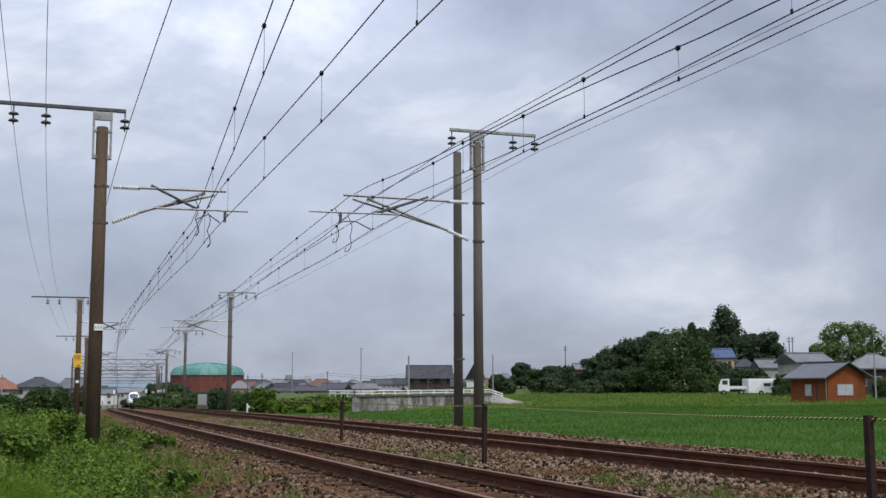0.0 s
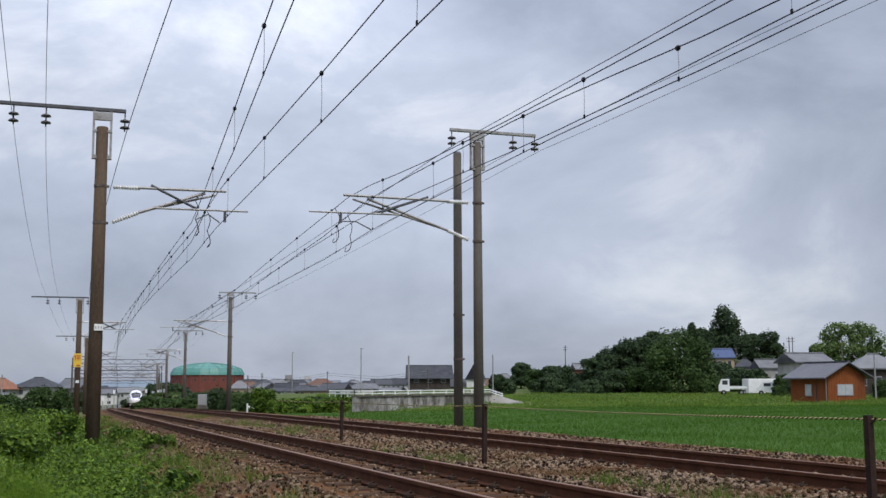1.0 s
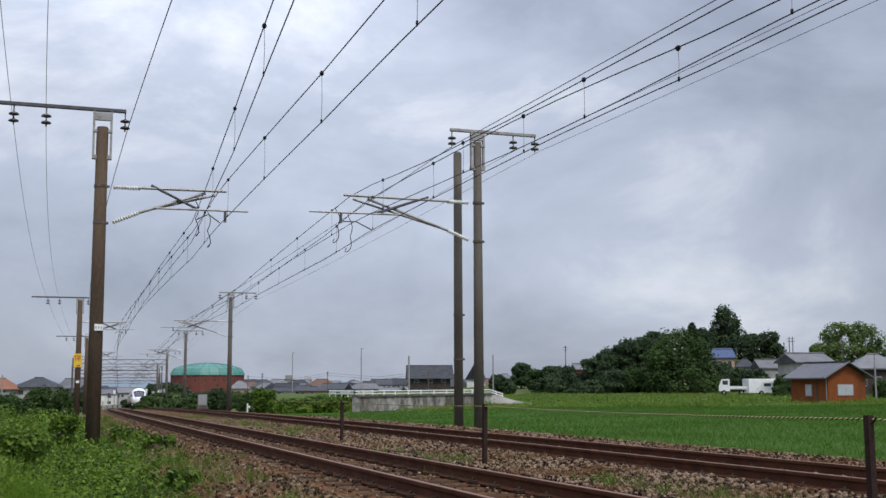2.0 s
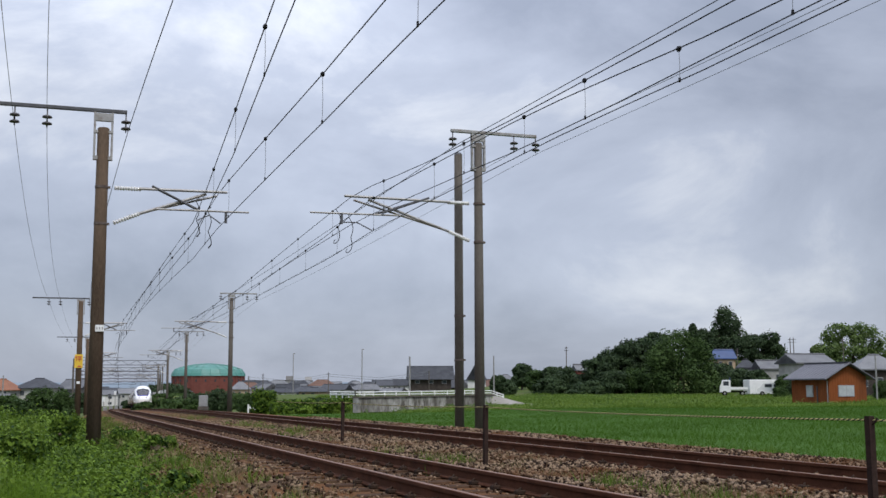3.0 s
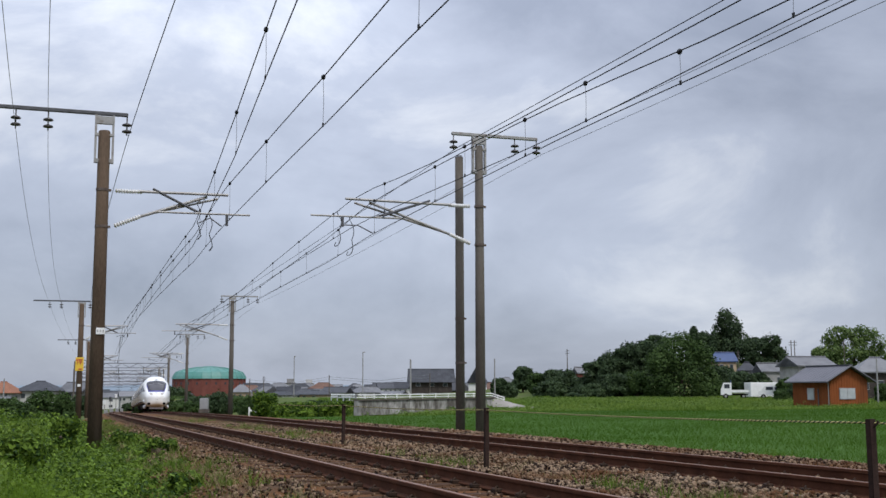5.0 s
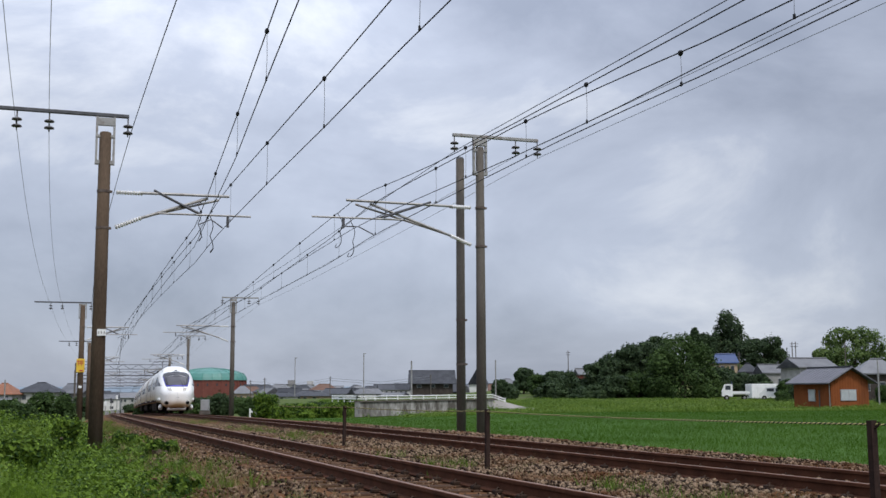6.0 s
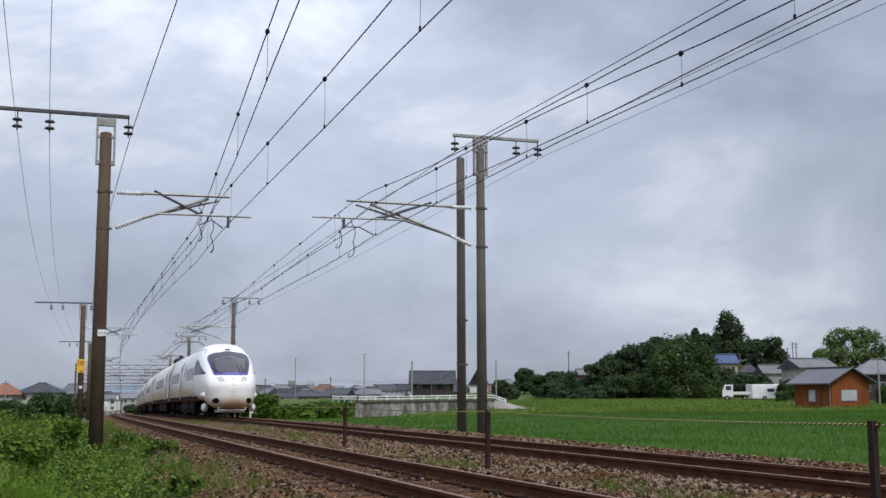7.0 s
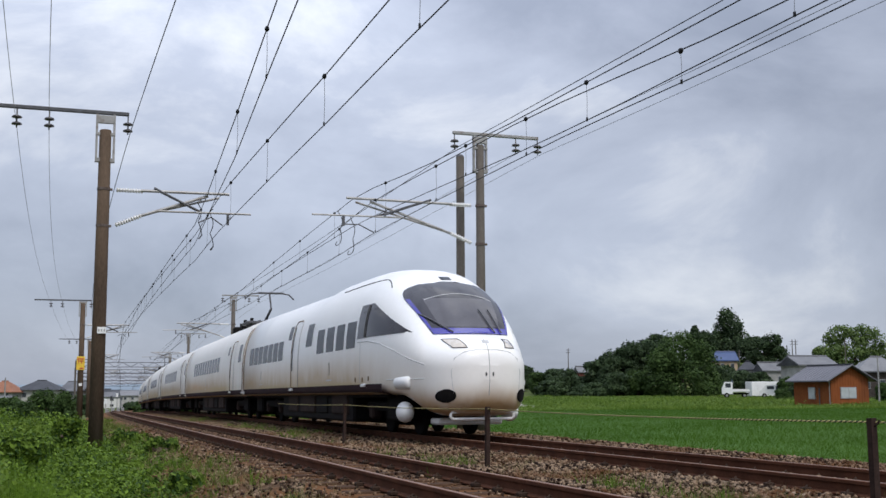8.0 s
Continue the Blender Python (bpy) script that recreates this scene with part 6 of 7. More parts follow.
# ---- retaining wall with white guard rail, lane behind it ----
wall_line = [(628, 66.5), (660, 68), (700, 70), (745, 72.5), (790, 75), (835, 78), (866, 81)]
pts = [site(px(u, d), d) for u, d in wall_line]
g, g2 = Geo(), Geo()
base_z = -0.62
for a, b in zip(pts, pts[1:]):
    mid, v = (a + b) / 2, b - a
    ang = math.atan2(v.y, v.x)
    g.box((mid.x, mid.y, -0.24), (v.length + 0.02, 0.35, 0.86), ang)
    g2.box((mid.x, mid.y, 0.225), (v.length + 0.04, 0.5, 0.09), ang)
wall = thing("retaining_wall", "stained grey concrete retaining wall beside the field", "wall")
part("wall_face", g, WALLGREY, wall)
part("coping", g2, CONCRETE, wall)
rail_thing = thing("guard_rail", "white painted guard rail along the raised lane", "guard rail")
for i, a in enumerate(pts[:-1]):
    b = pts[i + 1]
    n = max(2, int((b - a).length / 1.1))
    for j in range(n):
        q = a.lerp(b, j / n)
        part("post", Geo().box((q.x, q.y + 0.1, 0.37), (0.055, 0.055, 0.40)), WHITE, rail_thing)
    for z in (0.36, 0.52):
        part("bar", Geo().tube([(a.x, a.y + 0.1, z), (b.x, b.y + 0.1, z)], 0.032, 6), WHITE, rail_thing)
e0 = pts[0]
for j in range(5):
    q = e0 + site(-0.45 * j, 0.9 * j)
    part("post", Geo().box((q.x, q.y + 0.1, 0.37), (0.055, 0.055, 0.40)), WHITE, rail_thing)
for z in (0.36, 0.52):
    part("bar", Geo().tube([(e0.x, e0.y + 0.1, z), (q.x, q.y + 0.1, z)], 0.045, 6), WHITE, rail_thing)
lane = Geo()
for a, b in zip(pts, pts[1:]):
    n_ = site(-1, 3.2) * 1.0
    lane.add([(a.x, a.y + 0.2, 0.20), (b.x, b.y + 0.2, 0.20), (b.x + n_.x, b.y + n_.y, 0.20), (a.x + n_.x, a.y + n_.y, 0.20)], [(0, 1, 2, 3)])
solo("lane", lane, TARMAC, "pale raised lane behind the guard rail", kind="structure")

# gravel ramp where the raised lane comes down to the field
ramp_v = []
along = site(3.4, 1.0).normalized()
across = site(-0.3, 3.2).normalized()
for i in range(13):
    for j in range(5):
        q = pts[-1] - along * 0.4 + along * (0.32 * i) + across * (j * 0.9 - 0.3)
        h = 0.19 * (1 - smooth01(0, 11, i)) + (ground_at(q) + 0.05) * smooth01(0, 11, i) + (0.03 * noise.noise((i * 0.7, j * 0.9, 3)))
        ramp_v += [(q.x, q.y, h)]
ramp_f = [(i * 5 + j, i * 5 + j + 1, (i + 1) * 5 + j + 1, (i + 1) * 5 + j) for i in range(12) for j in range(4)]
for i in range(12):
    for j in (0, 4):
        a0, b0 = ramp_v[i * 5 + j], ramp_v[(i + 1) * 5 + j]
        k = len(ramp_v)
        ramp_v += [(a0[0] + across.x * (j - 2) * 0.3, a0[1] + across.y * (j - 2) * 0.3, -1.0), (b0[0] + across.x * (j - 2) * 0.3, b0[1] + across.y * (j - 2) * 0.3, -1.0)]
        ramp_f.append((i * 5 + j, (i + 1) * 5 + j, k + 1, k))
solo("lane_ramp", array_mesh("lane_ramp", ramp_v, ramp_f, TARMAC), None, "pale gravel ramp from the lane to the field", kind="structure")
e1 = pts[-1]
ramp_end = e1 + along * 0.95
for j in (2, 4):
    q = e1.lerp(ramp_end, j / 4)
    part("post", Geo().box((q.x, q.y + 0.1, 0.33 - 0.07 * j), (0.055, 0.055, 0.46)), WHITE, rail_thing)
for z in (0.36, 0.52):
    part("bar", Geo().tube([(e1.x, e1.y + 0.1, z), (ramp_end.x, ramp_end.y + 0.1, z - 0.3)], 0.04, 6), WHITE, rail_thing)

# ---- utility poles and street lamps ----
for u, top, low, d, lamp in ((518, 625, 697, 180, 1), (639, 618, 705, 150, 1), (723, 631, 716, 84, 0), (871, 630, 700, 110, 0), (999, 614, 660, 165, 0), (1394, 600, 640, 150, 0), (1400, 600, 640, 150, 0),
                             (580, 658, 695, 260, 0), (465, 660, 700, 200, 0), (8, 662, 705, 100, 0), (1543, 632, 712, 92, 0), (440, 664, 700, 240, 0), (757, 655, 690, 230, 0), (1300, 618, 650, 168, 0), (1487, 600, 650, 150, 0)):
    p = site(px(u, d), d)
    k = d / FOCAL
    z0 = min(ground_at(p), EYE_Z + (682 - low) * k)
    h = EYE_Z + (682 - top) * k - z0
    w = max(0.06, 1.3 * k * 0.5)
    t = thing("street_lamp" if lamp else "utility_pole", "slim grey street lamp" if lamp else "slim grey utility pole", "lamp post" if lamp else "utility pole", "utility poles", at=Matrix.Translation((p.x, p.y, z0)) @ pose(0, 0, 0, 0, 0, FACING))
    part("shaft", Geo().tube([(0, 0, -0.3), (0, 0, h)], [w * 1.2, w], 8), GALV if lamp or d < 120 else CONCRETE, t)
    if lamp:
        part("lamp_head", Geo().box((0.12, 0, h), (0.35, 0.16, 0.1), 0, 0.03), GALV, t)
    else:
        for dz in (0.25, 0.6) if d > 120 else ():
            part("crossbar", Geo().box((0, 0, h - dz), (0.6, 0.06, 0.06)), DARKSTEEL, t)
wire_pts = [site(px(u, d), d, EYE_Z + (682 - y) * d / FOCAL) for u, y, d in ((440, 666, 240), (510, 672, 250), (580, 661, 260), (670, 668, 246), (757, 658, 230))]
for dz in (0, -0.5):
    solo("power_line", Geo().tube([q + Vector((0, 0, dz)) for q in wire_pts], 0.03, 4), THINWIRE, "thin power line between utility poles", "wire", "power lines")

# ---- posts and rope between the tracks ----
post_s = (6.83, 14.45, 22.2)
for s in post_s:
    p = on_line(5.93, s, -0.3)
    t = thing("fence_post", "short rusty post between the two tracks", "post", "fence posts", at=Matrix.Translation(p) @ pose(0, 0, 0, 0.6, -1.2 if s < 8 else 0.3, 10))
    part("shaft", Geo().box((0, 0, 0.42), (0.06, 0.012, 1.08)).box((-0.024, 0.02, 0.42), (0.012, 0.04, 1.08)).box((0.024, 0.02, 0.42), (0.012, 0.04, 1.08)), RUSTPOST, t, "rust-brown steel channel")
    part("hook", Geo().tube([(0.0, -0.01, 0.90), (0.0, -0.04, 0.92), (0, -0.05, 0.95)], 0.008, 5), RUSTPOST, t)
rope_pts = []
ends = [-1.0] + list(post_s) + [30.0]
for a, b in zip(ends, ends[1:]):
    for i in range(10):
        q = i / 10
        rope_pts.append(on_line(5.93, a + (b - a) * q, 0.63 - 0.10 * q * (1 - q)))
rope = thing("rope", "yellow and black twisted rope strung between posts", "rope")
for phase, m in ((0.0, ROPE), (math.pi, ROPEDARK)):
    hel = []
    for a, b in zip(rope_pts, rope_pts[1:]):
        n = max(4, int((b - a).length / 0.009))
        for i in range(n):
            q = a.lerp(b, i / n)
            w = phase + q.y * 2 * math.pi / 0.06
            hel.append(q + Vector((math.cos(w) * 0.004, 0, math.sin(w) * 0.004)))
    part("strand", Geo().tube(hel, 0.0048, 4), m, rope)

# small lineside things
p = site(px(440, 86), 86)
p.z = ground_at(p)
t = thing("gradient_post", "white gradient post with a slanted arm", "sign", at=Matrix.Translation(p) @ pose(0, 0, 0, 0, 0, FACING))
part("shaft", Geo().box((0, 0, 0.3), (0.11, 0.09, 0.95), 0, 0.01), WHITE, t)
part("arm", Geo().add([(0.05, -0.03, 0.62), (0.62, -0.03, 0.42), (0.62, -0.03, 0.27), (0.05, -0.03, 0.47), (0.05, 0.03, 0.62), (0.62, 0.03, 0.42), (0.62, 0.03, 0.27), (0.05, 0.03, 0.47)],
                      [(3, 2, 1, 0), (4, 5, 6, 7), (0, 1, 5, 4), (1, 2, 6, 5), (2, 3, 7, 6), (3, 0, 4, 7)]), WHITE, t)
p = site(px(361, 84), 84, -0.8)
t = thing("relay_cabinet", "pale grey lineside cabinet on a base", "cabinet", at=Matrix.Translation(p) @ pose(0, 0, 0, 0, 0, FACING))
part("body", Geo().box((0, 0, 0.62), (0.6, 0.4, 0.8), 0, 0.02), FRAMEGREY, t)
part("door", Geo().box((0, -0.205, 0.62), (0.52, 0.02, 0.72)), FRAMEGREY, t)
part("base", Geo().box((0, 0, 0.1), (0.7, 0.5, 0.24)), CONCRETE, t)

# signal posts and relay boxes in the station throat
for i, (u, d, top) in enumerate(((196, 210, 694), (206, 240, 690), (214, 270, 696), (262, 230, 688), (272, 250, 692), (284, 215, 690), (292, 190, 694), (186, 195, 700))):
    p = site(px(u, d), d)
    z = ground_at(p)
    h = EYE_Z + (682 - top) * d / FOCAL - z
    t = thing("signal_post", "thin pale signal post beside the far tracks", "signal", "signal posts", at=Matrix.Translation((p.x, p.y, z)) @ pose(0, 0, 0, 0, 0, FACING))
    part("shaft", Geo().tube([(0, 0, -0.3), (0, 0, h)], 0.07, 6), GALV, t)
    part("lamp_box", Geo().box((0, -0.1, h - 0.4), (0.4, 0.18, 0.8), 0, 0.03), WHITE if i % 2 else DARKSTEEL, t)
    part("base_box", Geo().box((0.3, 0, 0.45), (0.6, 0.4, 0.9), 0, 0.03), FRAMEGREY, t)

# distant hills, their haze painted into the blue-grey colour
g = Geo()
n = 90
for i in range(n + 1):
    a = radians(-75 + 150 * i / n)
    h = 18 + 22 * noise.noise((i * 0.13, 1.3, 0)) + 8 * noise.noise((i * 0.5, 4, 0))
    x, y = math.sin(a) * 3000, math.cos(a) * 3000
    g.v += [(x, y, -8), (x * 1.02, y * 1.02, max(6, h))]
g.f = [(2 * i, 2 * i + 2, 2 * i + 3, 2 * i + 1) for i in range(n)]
solo("distant_hills", g, HILLS, "low hills on the horizon with haze in their colour", kind="structure")


# ---- plants ----
def blades(rng, places, height, width, lean, count):
    """Tufts of narrow blades: one triangle each."""
    n = len(places) * count
    base = np.repeat(places, count, axis=0) + np.concatenate([rng.normal(scale=lean * 0.35, size=(n, 2)), np.zeros((n, 1))], axis=1)
    a = rng.uniform(0, 2 * math.pi, n)
    h = np.repeat(height, count) * rng.uniform(0.55, 1.1, n)
    side = np.stack([np.cos(a), np.sin(a), np.zeros(n)], axis=1) * width
    tip = base + np.concatenate([rng.normal(scale=lean, size=(n, 2)), h[:, None]], axis=1)
    v = np.stack([base - side, base + side, tip], axis=1).reshape(-1, 3)
    return v, np.arange(n * 3).reshape(n, 3)


rng = np.random.default_rng(5)
# rice in rows
rows = []
for s in np.arange(4, 70, 0.28):
    lim = L2 + 3.2 + 46
    step = 0.22 + 0.004 * s
    for lat in np.arange(L2 + 3.25, lim, step):
        x = lat + course(s)[0]
        if x > 9.5 + 1.15 * s + 6 or not in_field(x, s):
            continue
        rows.append((x + rng.uniform(-0.07, 0.07), s + rng.uniform(-0.05, 0.05), max(ground_z(lat, s), -0.75) + 0.0))
rows = np.array(rows)
v, f = blades(rng, rows, np.full(len(rows), 0.21), 0.0058, 0.15, 14)
solo("rice_plants", array_mesh("rice_plants", v, f, RICE), None, "dense young green rice plants in rows", "rice", kind="stuff")

# rough grass behind the field and along its border
pl, hh = [], []
while len(pl) < 15000:
    u, d = rng.uniform(560, 1640), rng.uniform(58, 150) if rng.random() < 0.7 else rng.uniform(30, 70)
    q = site((u - 784) / FOCAL * d, d)
    lat = q.x - course(q.y)[0]
    if lat < L2 + 3.4 or in_field(q.x, q.y):
        if not (L2 + 2.75 < lat < L2 + 3.4):
            continue
    pl.append((q.x, q.y, ground_at(q) - 0.02))
    hh.append(0.10 + 0.45 * max(0, noise.noise((q.x * 0.15, q.y * 0.15, 2))) + 0.1 * rng.random())
v, f = blades(rng, np.array(pl), np.array(hh), 0.035, 0.16, 9)
solo("rough_grass", array_mesh("rough_grass", v, f, MEADOW), None, "rough tall grass behind the rice field", "grass", kind="stuff")

# hummocks and weeds in the meadow
tussocks = []
while len(tussocks) < 230:
    u, d = rng.uniform(600, 1620), rng.uniform(60, 148)
    q = site((u - 784) / FOCAL * d, d)
    if q.x - course(q.y)[0] < L2 + 3.6 or in_field(q.x, q.y):
        continue
    r = rng.uniform(0.4, 1.5)
    tussocks.append((q.x, q.y, ground_at(q), r, rng.uniform(0.16, 0.42)))
pts, norm = crown_points(rng, tussocks, 130)
v, f = leaf_quads(pts, 0.065, 0.2, rng, norm)
solo("meadow_tussocks", array_mesh("meadow_tussocks", v, f, TUSSOCK), None, "low green hummocks of weeds in the meadow", "weeds", kind="stuff")

# weeds on the ballast and between the tracks
spots = []
for _ in range(420):
    s = 7 + 45 * rng.random() ** 1.4
    lat = rng.choice([L1 + 1.9, L1 + 2.4, L2 - 1.6, L1 - 1.9, L1 + 1.6, L2 + 2.4]) + rng.normal(scale=0.28)
    if noise.noise((lat * 0.7, s * 0.28, 7)) < (-0.05 if s < 18 else 0.14):
        continue
    spots.append((*on_line(lat, s, -0.22),))
spots = np.array(spots)
cl = np.repeat(spots, 5, axis=0) + np.concatenate([rng.normal(scale=0.16, size=(len(spots) * 5, 2)), np.zeros((len(spots) * 5, 1))], axis=1)
v, f = blades(rng, cl, rng.uniform(0.07, 0.27, len(cl)), 0.0065, 0.075, 12)
solo("trackside_weeds", array_mesh("trackside_weeds", v, f, BLADE), None, "green weeds growing through the ballast", "weeds", kind="stuff")
dry_at = np.array([tuple(on_line(rng.uniform(L1 + 1.3, L2 - 1.2) if k % 3 else L1 - 1.6 + rng.normal() * 0.4, 8 + 60 * rng.random() ** 1.4, -0.2)) for k in range(1500)])
pick = np.concatenate([cl[rng.random(len(cl)) < 0.4], dry_at])
v, f = blades(rng, pick, rng.uniform(0.06, 0.22, len(pick)), 0.004, 0.09, 7)
solo("dry_weeds", array_mesh("dry_weeds", v, f, DRY), None, "dry straw-coloured weeds between the tracks", "weeds", kind="stuff")

# leafy growth on the near bank: heaped mounds of leaves over a low carpet
def bank_edge(s):
    return L1 - 2.0 + min(0.35, max(-0.5, (s - 13) * 0.05)) + 0.3 * noise.noise((s * 0.35, 3, 1))


def bank_top(lat, s):
    back = bank_edge(s) - lat
    top = 0.15 + 0.50 * min(1, back / 3.4) ** 1.3 + 0.42 * noise.noise((lat * 0.5, s * 0.22, 9)) * min(1, back / 2.0)
    if 19 < s < 27 and lat > -0.2:
        top = min(top, 0.2)
    return max(0.08, top + (0.2 if lat < 0.03 * s - 0.5 and s < 45 else 0))


mounds = []
for _ in range(1150):
    s = 4.5 + 62 * rng.random() ** 1.7
    lat = bank_edge(s) - 11.5 * rng.random() ** 1.25 * (0.45 + s / 40)
    top = bank_top(lat, s) * rng.uniform(0.7, 1.45)
    r = rng.uniform(0.16, 0.55) * (1 + s / 45) * min(1.0, 0.35 + (bank_edge(s) - lat) / 1.6)
    c = on_line(lat, s)
    hz = min(max(top * 0.55, 0.07), r * 1.3)
    mounds.append((c.x, c.y, ground_z(lat, s) + max(0.03, top - hz), r, hz))
mounds.sort(key=lambda m: m[1])
near_m, far_m = [m for m in mounds if m[1] < 26], [m for m in mounds if m[1] >= 26]
for group_m, per in ((near_m, 230), (far_m, 90)):
    pts, norm = crown_points(rng, group_m, per)
    size = (0.014 + 0.00095 * pts[:, 1]) * rng.uniform(0.7, 1.3, len(pts))
    v, f = leaf_quads(pts, size, 0.2, rng, norm)
    solo("bank_shrubbery", array_mesh("bank_shrubbery", v, f, LEAF), None, "heaped leafy green shrubs and vines on the bank", "undergrowth", kind="stuff")
pts, sizes = [], []
for _ in range(3400):
    s = 4.5 + 60 * rng.random() ** 1.7
    lat = bank_edge(s) - 11.5 * rng.random() ** 1.25 * (0.45 + s / 40)
    c = on_line(lat, s)
    n = 30 if s < 30 else 18
    r = rng.uniform(0.16, 0.34) * (1 + s / 60)
    q = np.array([c.x, c.y, 0]) + rng.normal(size=(n, 3)) * np.array([r, r, 0.0])
    q[:, 2] = ground_z(lat, s) + (bank_top(lat, s) * 0.45 + 0.05) * np.sqrt(rng.random(n))
    pts.append(q)
    sizes.append(np.full(n, (0.014 + 0.0009 * s) * rng.uniform(0.7, 1.3)))
pts, sizes = np.concatenate(pts), np.concatenate(sizes)
v, f = leaf_quads(pts, sizes, 0.25, rng, np.tile((0.0, -0.2, 0.7), (len(pts), 1)))
solo("bank_undergrowth", array_mesh("bank_undergrowth", v, f, LEAF), None, "dense leafy green undergrowth on the bank", "undergrowth", kind="stuff")
# taller soft weeds in drifts on the bank
tall = []
for _ in range(5200):
    s = 5 + 34 * rng.random() ** 1.3
    lat = 0.03 * s - 0.5 - 8 * rng.random() ** 1.3
    if noise.noise((lat * 0.45, s * 0.16, 21)) < 0.05:
        continue
    c = on_line(lat, s)
    n = 22
    h = rng.uniform(0.55, 0.95)
    z = ground_z(lat, s) + h * np.linspace(0.15, 1, n)
    q = np.stack([c.x + rng.normal(scale=0.05, size=n), c.y + rng.normal(scale=0.05, size=n), z], axis=1)
    tall.append(q)
tall = np.concatenate(tall)
v, f = leaf_quads(tall, np.full(len(tall), 0.034), 0.1, rng)
solo("tall_weeds", array_mesh("tall_weeds", v, f, BLADE), None, "tall feathery light green weeds on the bank", "weeds", kind="stuff")
q = site(px(50, 7.2), 7.2)
z0 = ground_at(q)
n = 2600
ang, rr = rng.uniform(0, 2 * math.pi, n), np.sqrt(rng.random(n)) * 0.42
base = np.stack([q.x + rr * np.cos(ang), q.y + rr * np.sin(ang), np.full(n, z0)], axis=1)
hts = (EYE_Z - 0.42 - z0) * np.sqrt(np.maximum(0.12, 1 - (rr / 0.47) ** 2)) * (0.78 + 0.28 * np.sin(base[:, 0] * 17) * np.sin(base[:, 1] * 14 + 1))
v, f = blades(rng, base, hts, 0.0032, 0.09, 8)
solo("feathery_bush", array_mesh("feathery_bush", v, f, FEATHER), None, "soft feathery lime green bush on the bank", "bush")
pl = []
for _ in range(2600):
    s = 5 + 50 * rng.random() ** 1.6
    edge = L1 - 1.9 + min(0.35, max(-0.5, (s - 13) * 0.05)) + 0.35 * noise.noise((s * 0.35, 3, 1))
    lat = edge - 4.5 * rng.random() ** 1.6
    c = on_line(lat, s)
    pl.append((c.x, c.y, ground_z(lat, s)))
v, f = blades(rng, np.array(pl), rng.uniform(0.08, 0.42, len(pl)), 0.006, 0.13, 9)
solo("bank_grass", array_mesh("bank_grass", v, f, BLADE), None, "tall green grass on the railway bank", "grass", kind="stuff")


# ---- ballast stones ----
def stone_shape(seed):
    r = np.random.default_rng(seed)
    v = np.array([(i, j, k) for k in (-1, 1) for j in (-1, 1) for i in (-1, 1)], float)
    v *= r.uniform(0.55, 1.0, size=(8, 1)) * np.array([1, 0.8, 0.7])
    return v + r.normal(scale=0.12, size=(8, 3))


TRI = np.array([(0, 2, 3), (0, 3, 1), (4, 5, 7), (4, 7, 6), (0, 1, 5), (0, 5, 4), (2, 6, 7), (2, 7, 3), (0, 4, 6), (0, 6, 2), (1, 3, 7), (1, 7, 5)])
rng = np.random.default_rng(21)
zs_l, zs_z = [q[0] for q in prof_bed], [q[1] for q in prof_bed]
cent, rad = [], []
while len(cent) < 80000:
    s = 5.5 + 38 * rng.random() ** 1.9
    lat = rng.uniform(L1 - 2.7, L2 + 2.6)
    if lat < L1 - 1.35 and rng.random() < 0.72:
        continue
    if min(abs(abs(lat - L1) - 0.566), abs(abs(lat - L2) - 0.566)) < 0.1:
        continue
    if abs(lat - L1) < 1.2 and rng.random() < 0.80:
        continue
    z = float(np.interp(lat, zs_l, zs_z))
    if L1 + 1.3 < lat < L2 - 1.3:
        z += 0.03
    cent.append((*on_line(lat, s, z + rng.uniform(-0.012, 0.034)),))
    rad.append(rng.uniform(0.012, 0.029) * (1.0 if s < 20 else 1.25) * (0.75 if abs(lat - L1) < 1.2 else 1))
cent, rad = np.array(cent), np.array(rad)
shapes = np.stack([stone_shape(i) for i in range(60)])
quat = rng.normal(size=(len(cent), 4)) * np.array([1, 0.45, 0.45, 1])
quat /= np.linalg.norm(quat, axis=1)[:, None]
qw, qx, qy, qz = quat.T
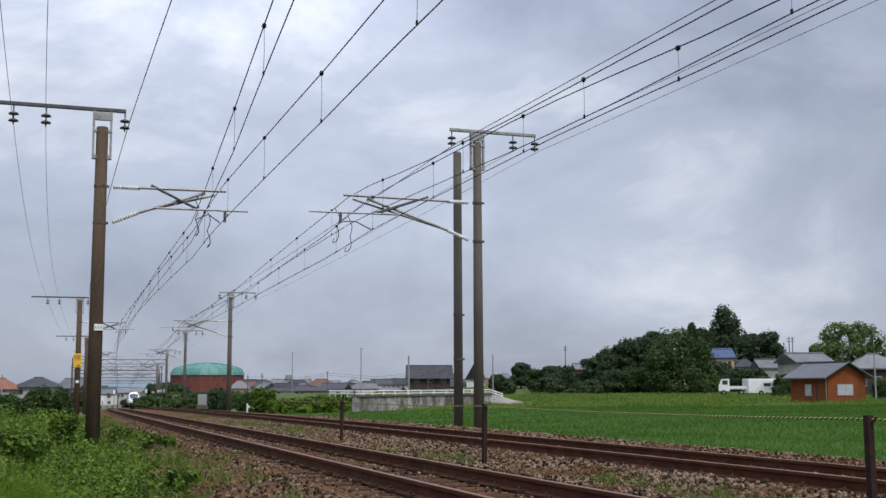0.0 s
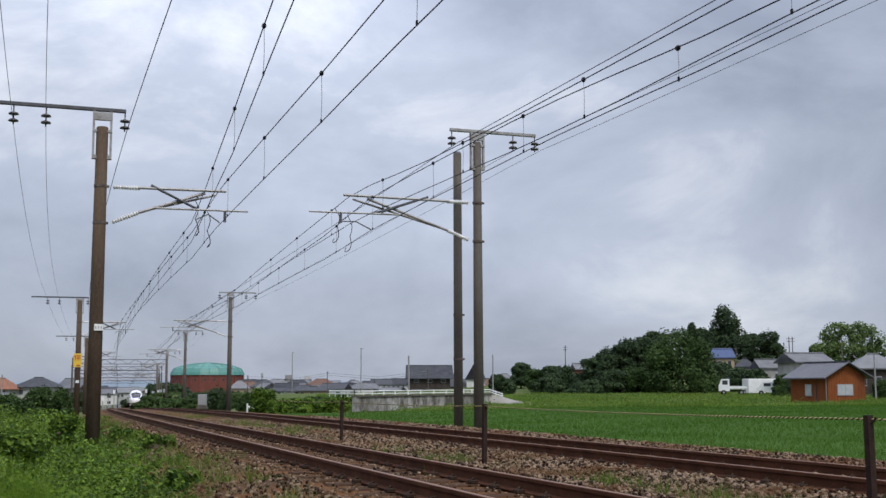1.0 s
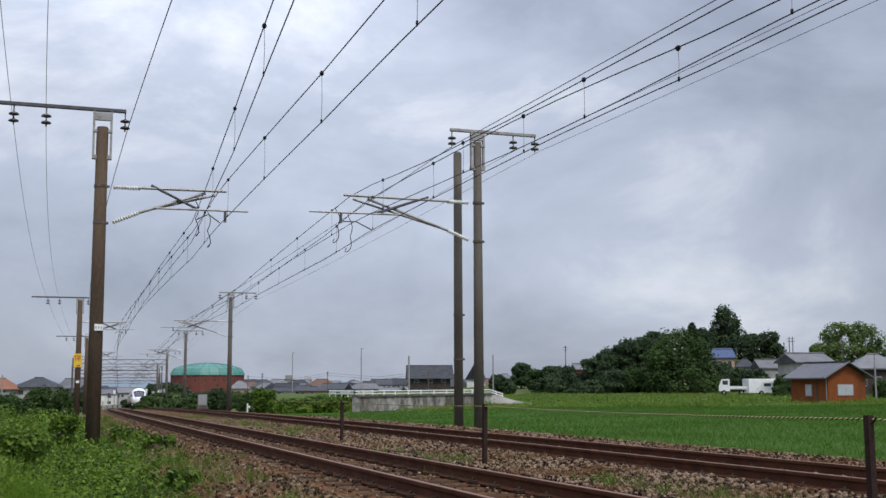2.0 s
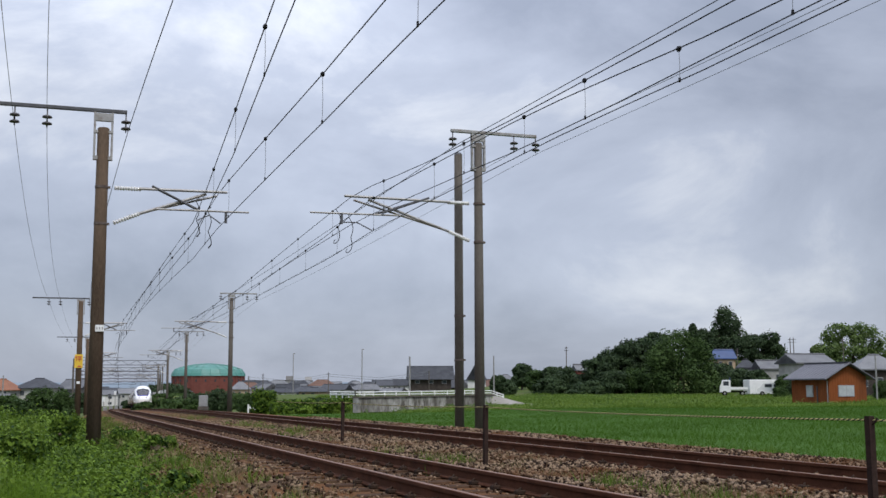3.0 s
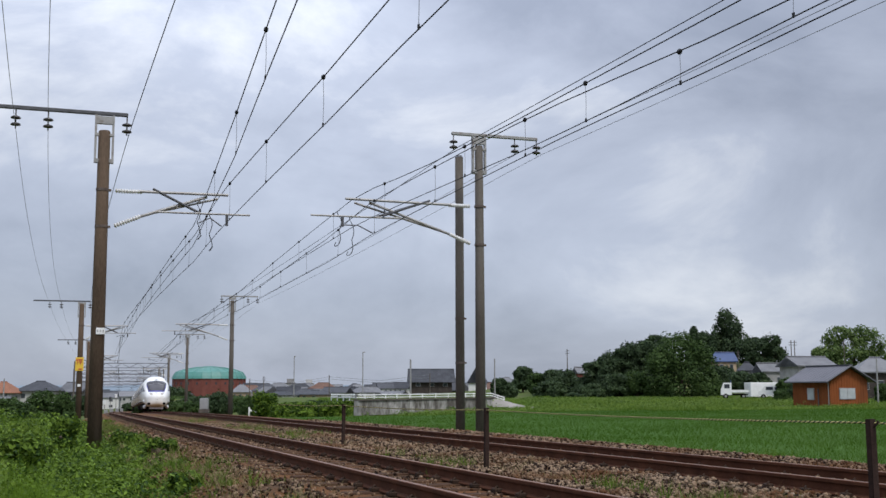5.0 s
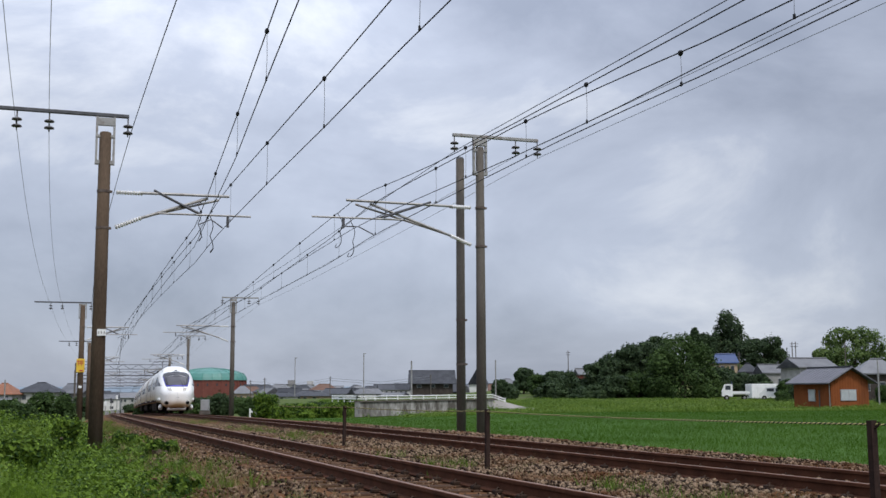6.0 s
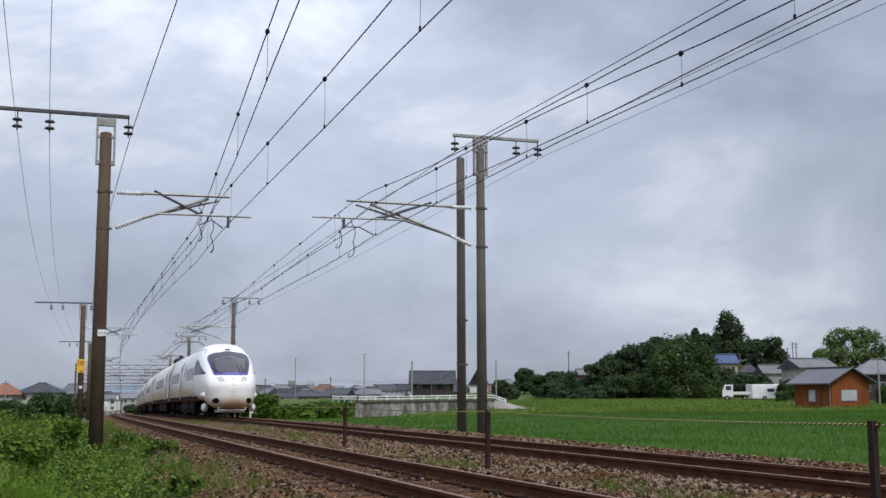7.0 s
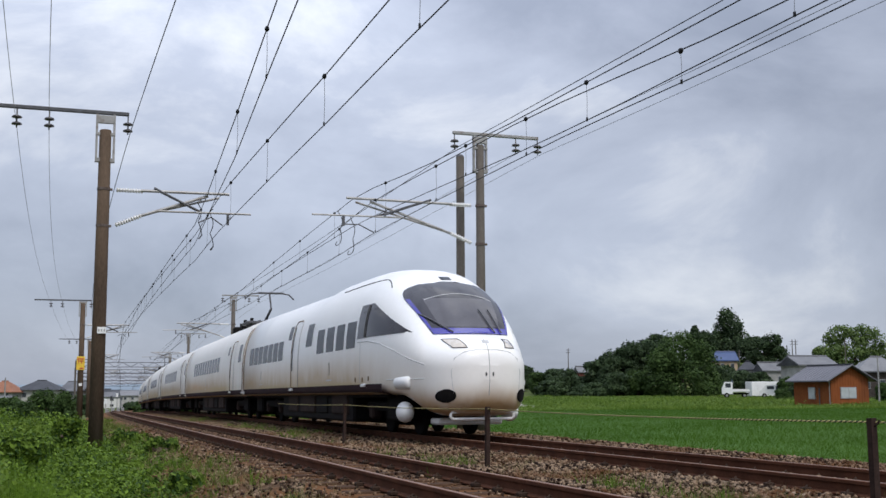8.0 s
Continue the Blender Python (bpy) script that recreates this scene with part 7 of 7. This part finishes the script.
turn = np.stack([1 - 2 * (qy * qy + qz * qz), 2 * (qx * qy - qw * qz), 2 * (qx * qz + qw * qy), 2 * (qx * qy + qw * qz), 1 - 2 * (qx * qx + qz * qz), 2 * (qy * qz - qw * qx),
                 2 * (qx * qz - qw * qy), 2 * (qy * qz + qw * qx), 1 - 2 * (qx * qx + qy * qy)], axis=1).reshape(-1, 3, 3)
sv = shapes[rng.integers(0, 60, len(cent))] * rad[:, None, None]
sv = np.einsum("nij,nkj->nki", turn, sv) + cent[:, None, :]
sf = TRI[None] + (np.arange(len(cent)) * 8)[:, None, None]
ob = part("loose_ballast", array_mesh("loose_ballast", sv.reshape(-1, 3), sf.reshape(-1, 3), STONE), None, bed, "grey and brown crushed stones")
tagged(ob, kind="stuff")
pieces = [array_mesh("stone", stone_shape(100 + i) * 0.028, TRI, STONE1) for i in range(8)]
for i in range(300):
    s = rng.uniform(7.0, 12.5)
    lat = rng.uniform(L2 - 2.2, L2 - 0.85) if i % 3 else rng.uniform(L1 + 1.0, L1 + 1.9)
    o = part("stone", pieces[i % 8], None, bed)
    o.matrix_basis = Matrix.Translation(on_line(lat, s, float(np.interp(lat, zs_l, zs_z)) + 0.03)) @ pose(0, 0, 0, rng.uniform(-25, 25), rng.uniform(-25, 25), rng.uniform(0, 360))


# ---- what moves: the train runs along the farther track towards the camera ----
NOSE_8, SPEED, SLOWING = 19.091, 33.2135, 0.1173


def nose_at(t):
    return NOSE_8 + SPEED * (8 - t) - SLOWING * (8 - t) ** 2 / 2


def car_pose(front):
    """The pose of a car whose front end lies at that station: both bogies on the track."""
    a, b = on_line(L2, front + 3.5), on_line(L2, front + 17.2)
    d = (b - a).normalized()
    return Matrix.Translation(a - d * 3.5) @ pose(0, 0, 0, math.degrees(math.asin(d.z)), 0, -math.degrees(math.atan2(d.x, d.y)))


def motions():
    times = [0.25 * i for i in range(33)]
    for k, car in enumerate(cars):
        walk(car, [(t, car_pose(nose_at(t) + CAR_PITCH * k)) for t in times])


motions()
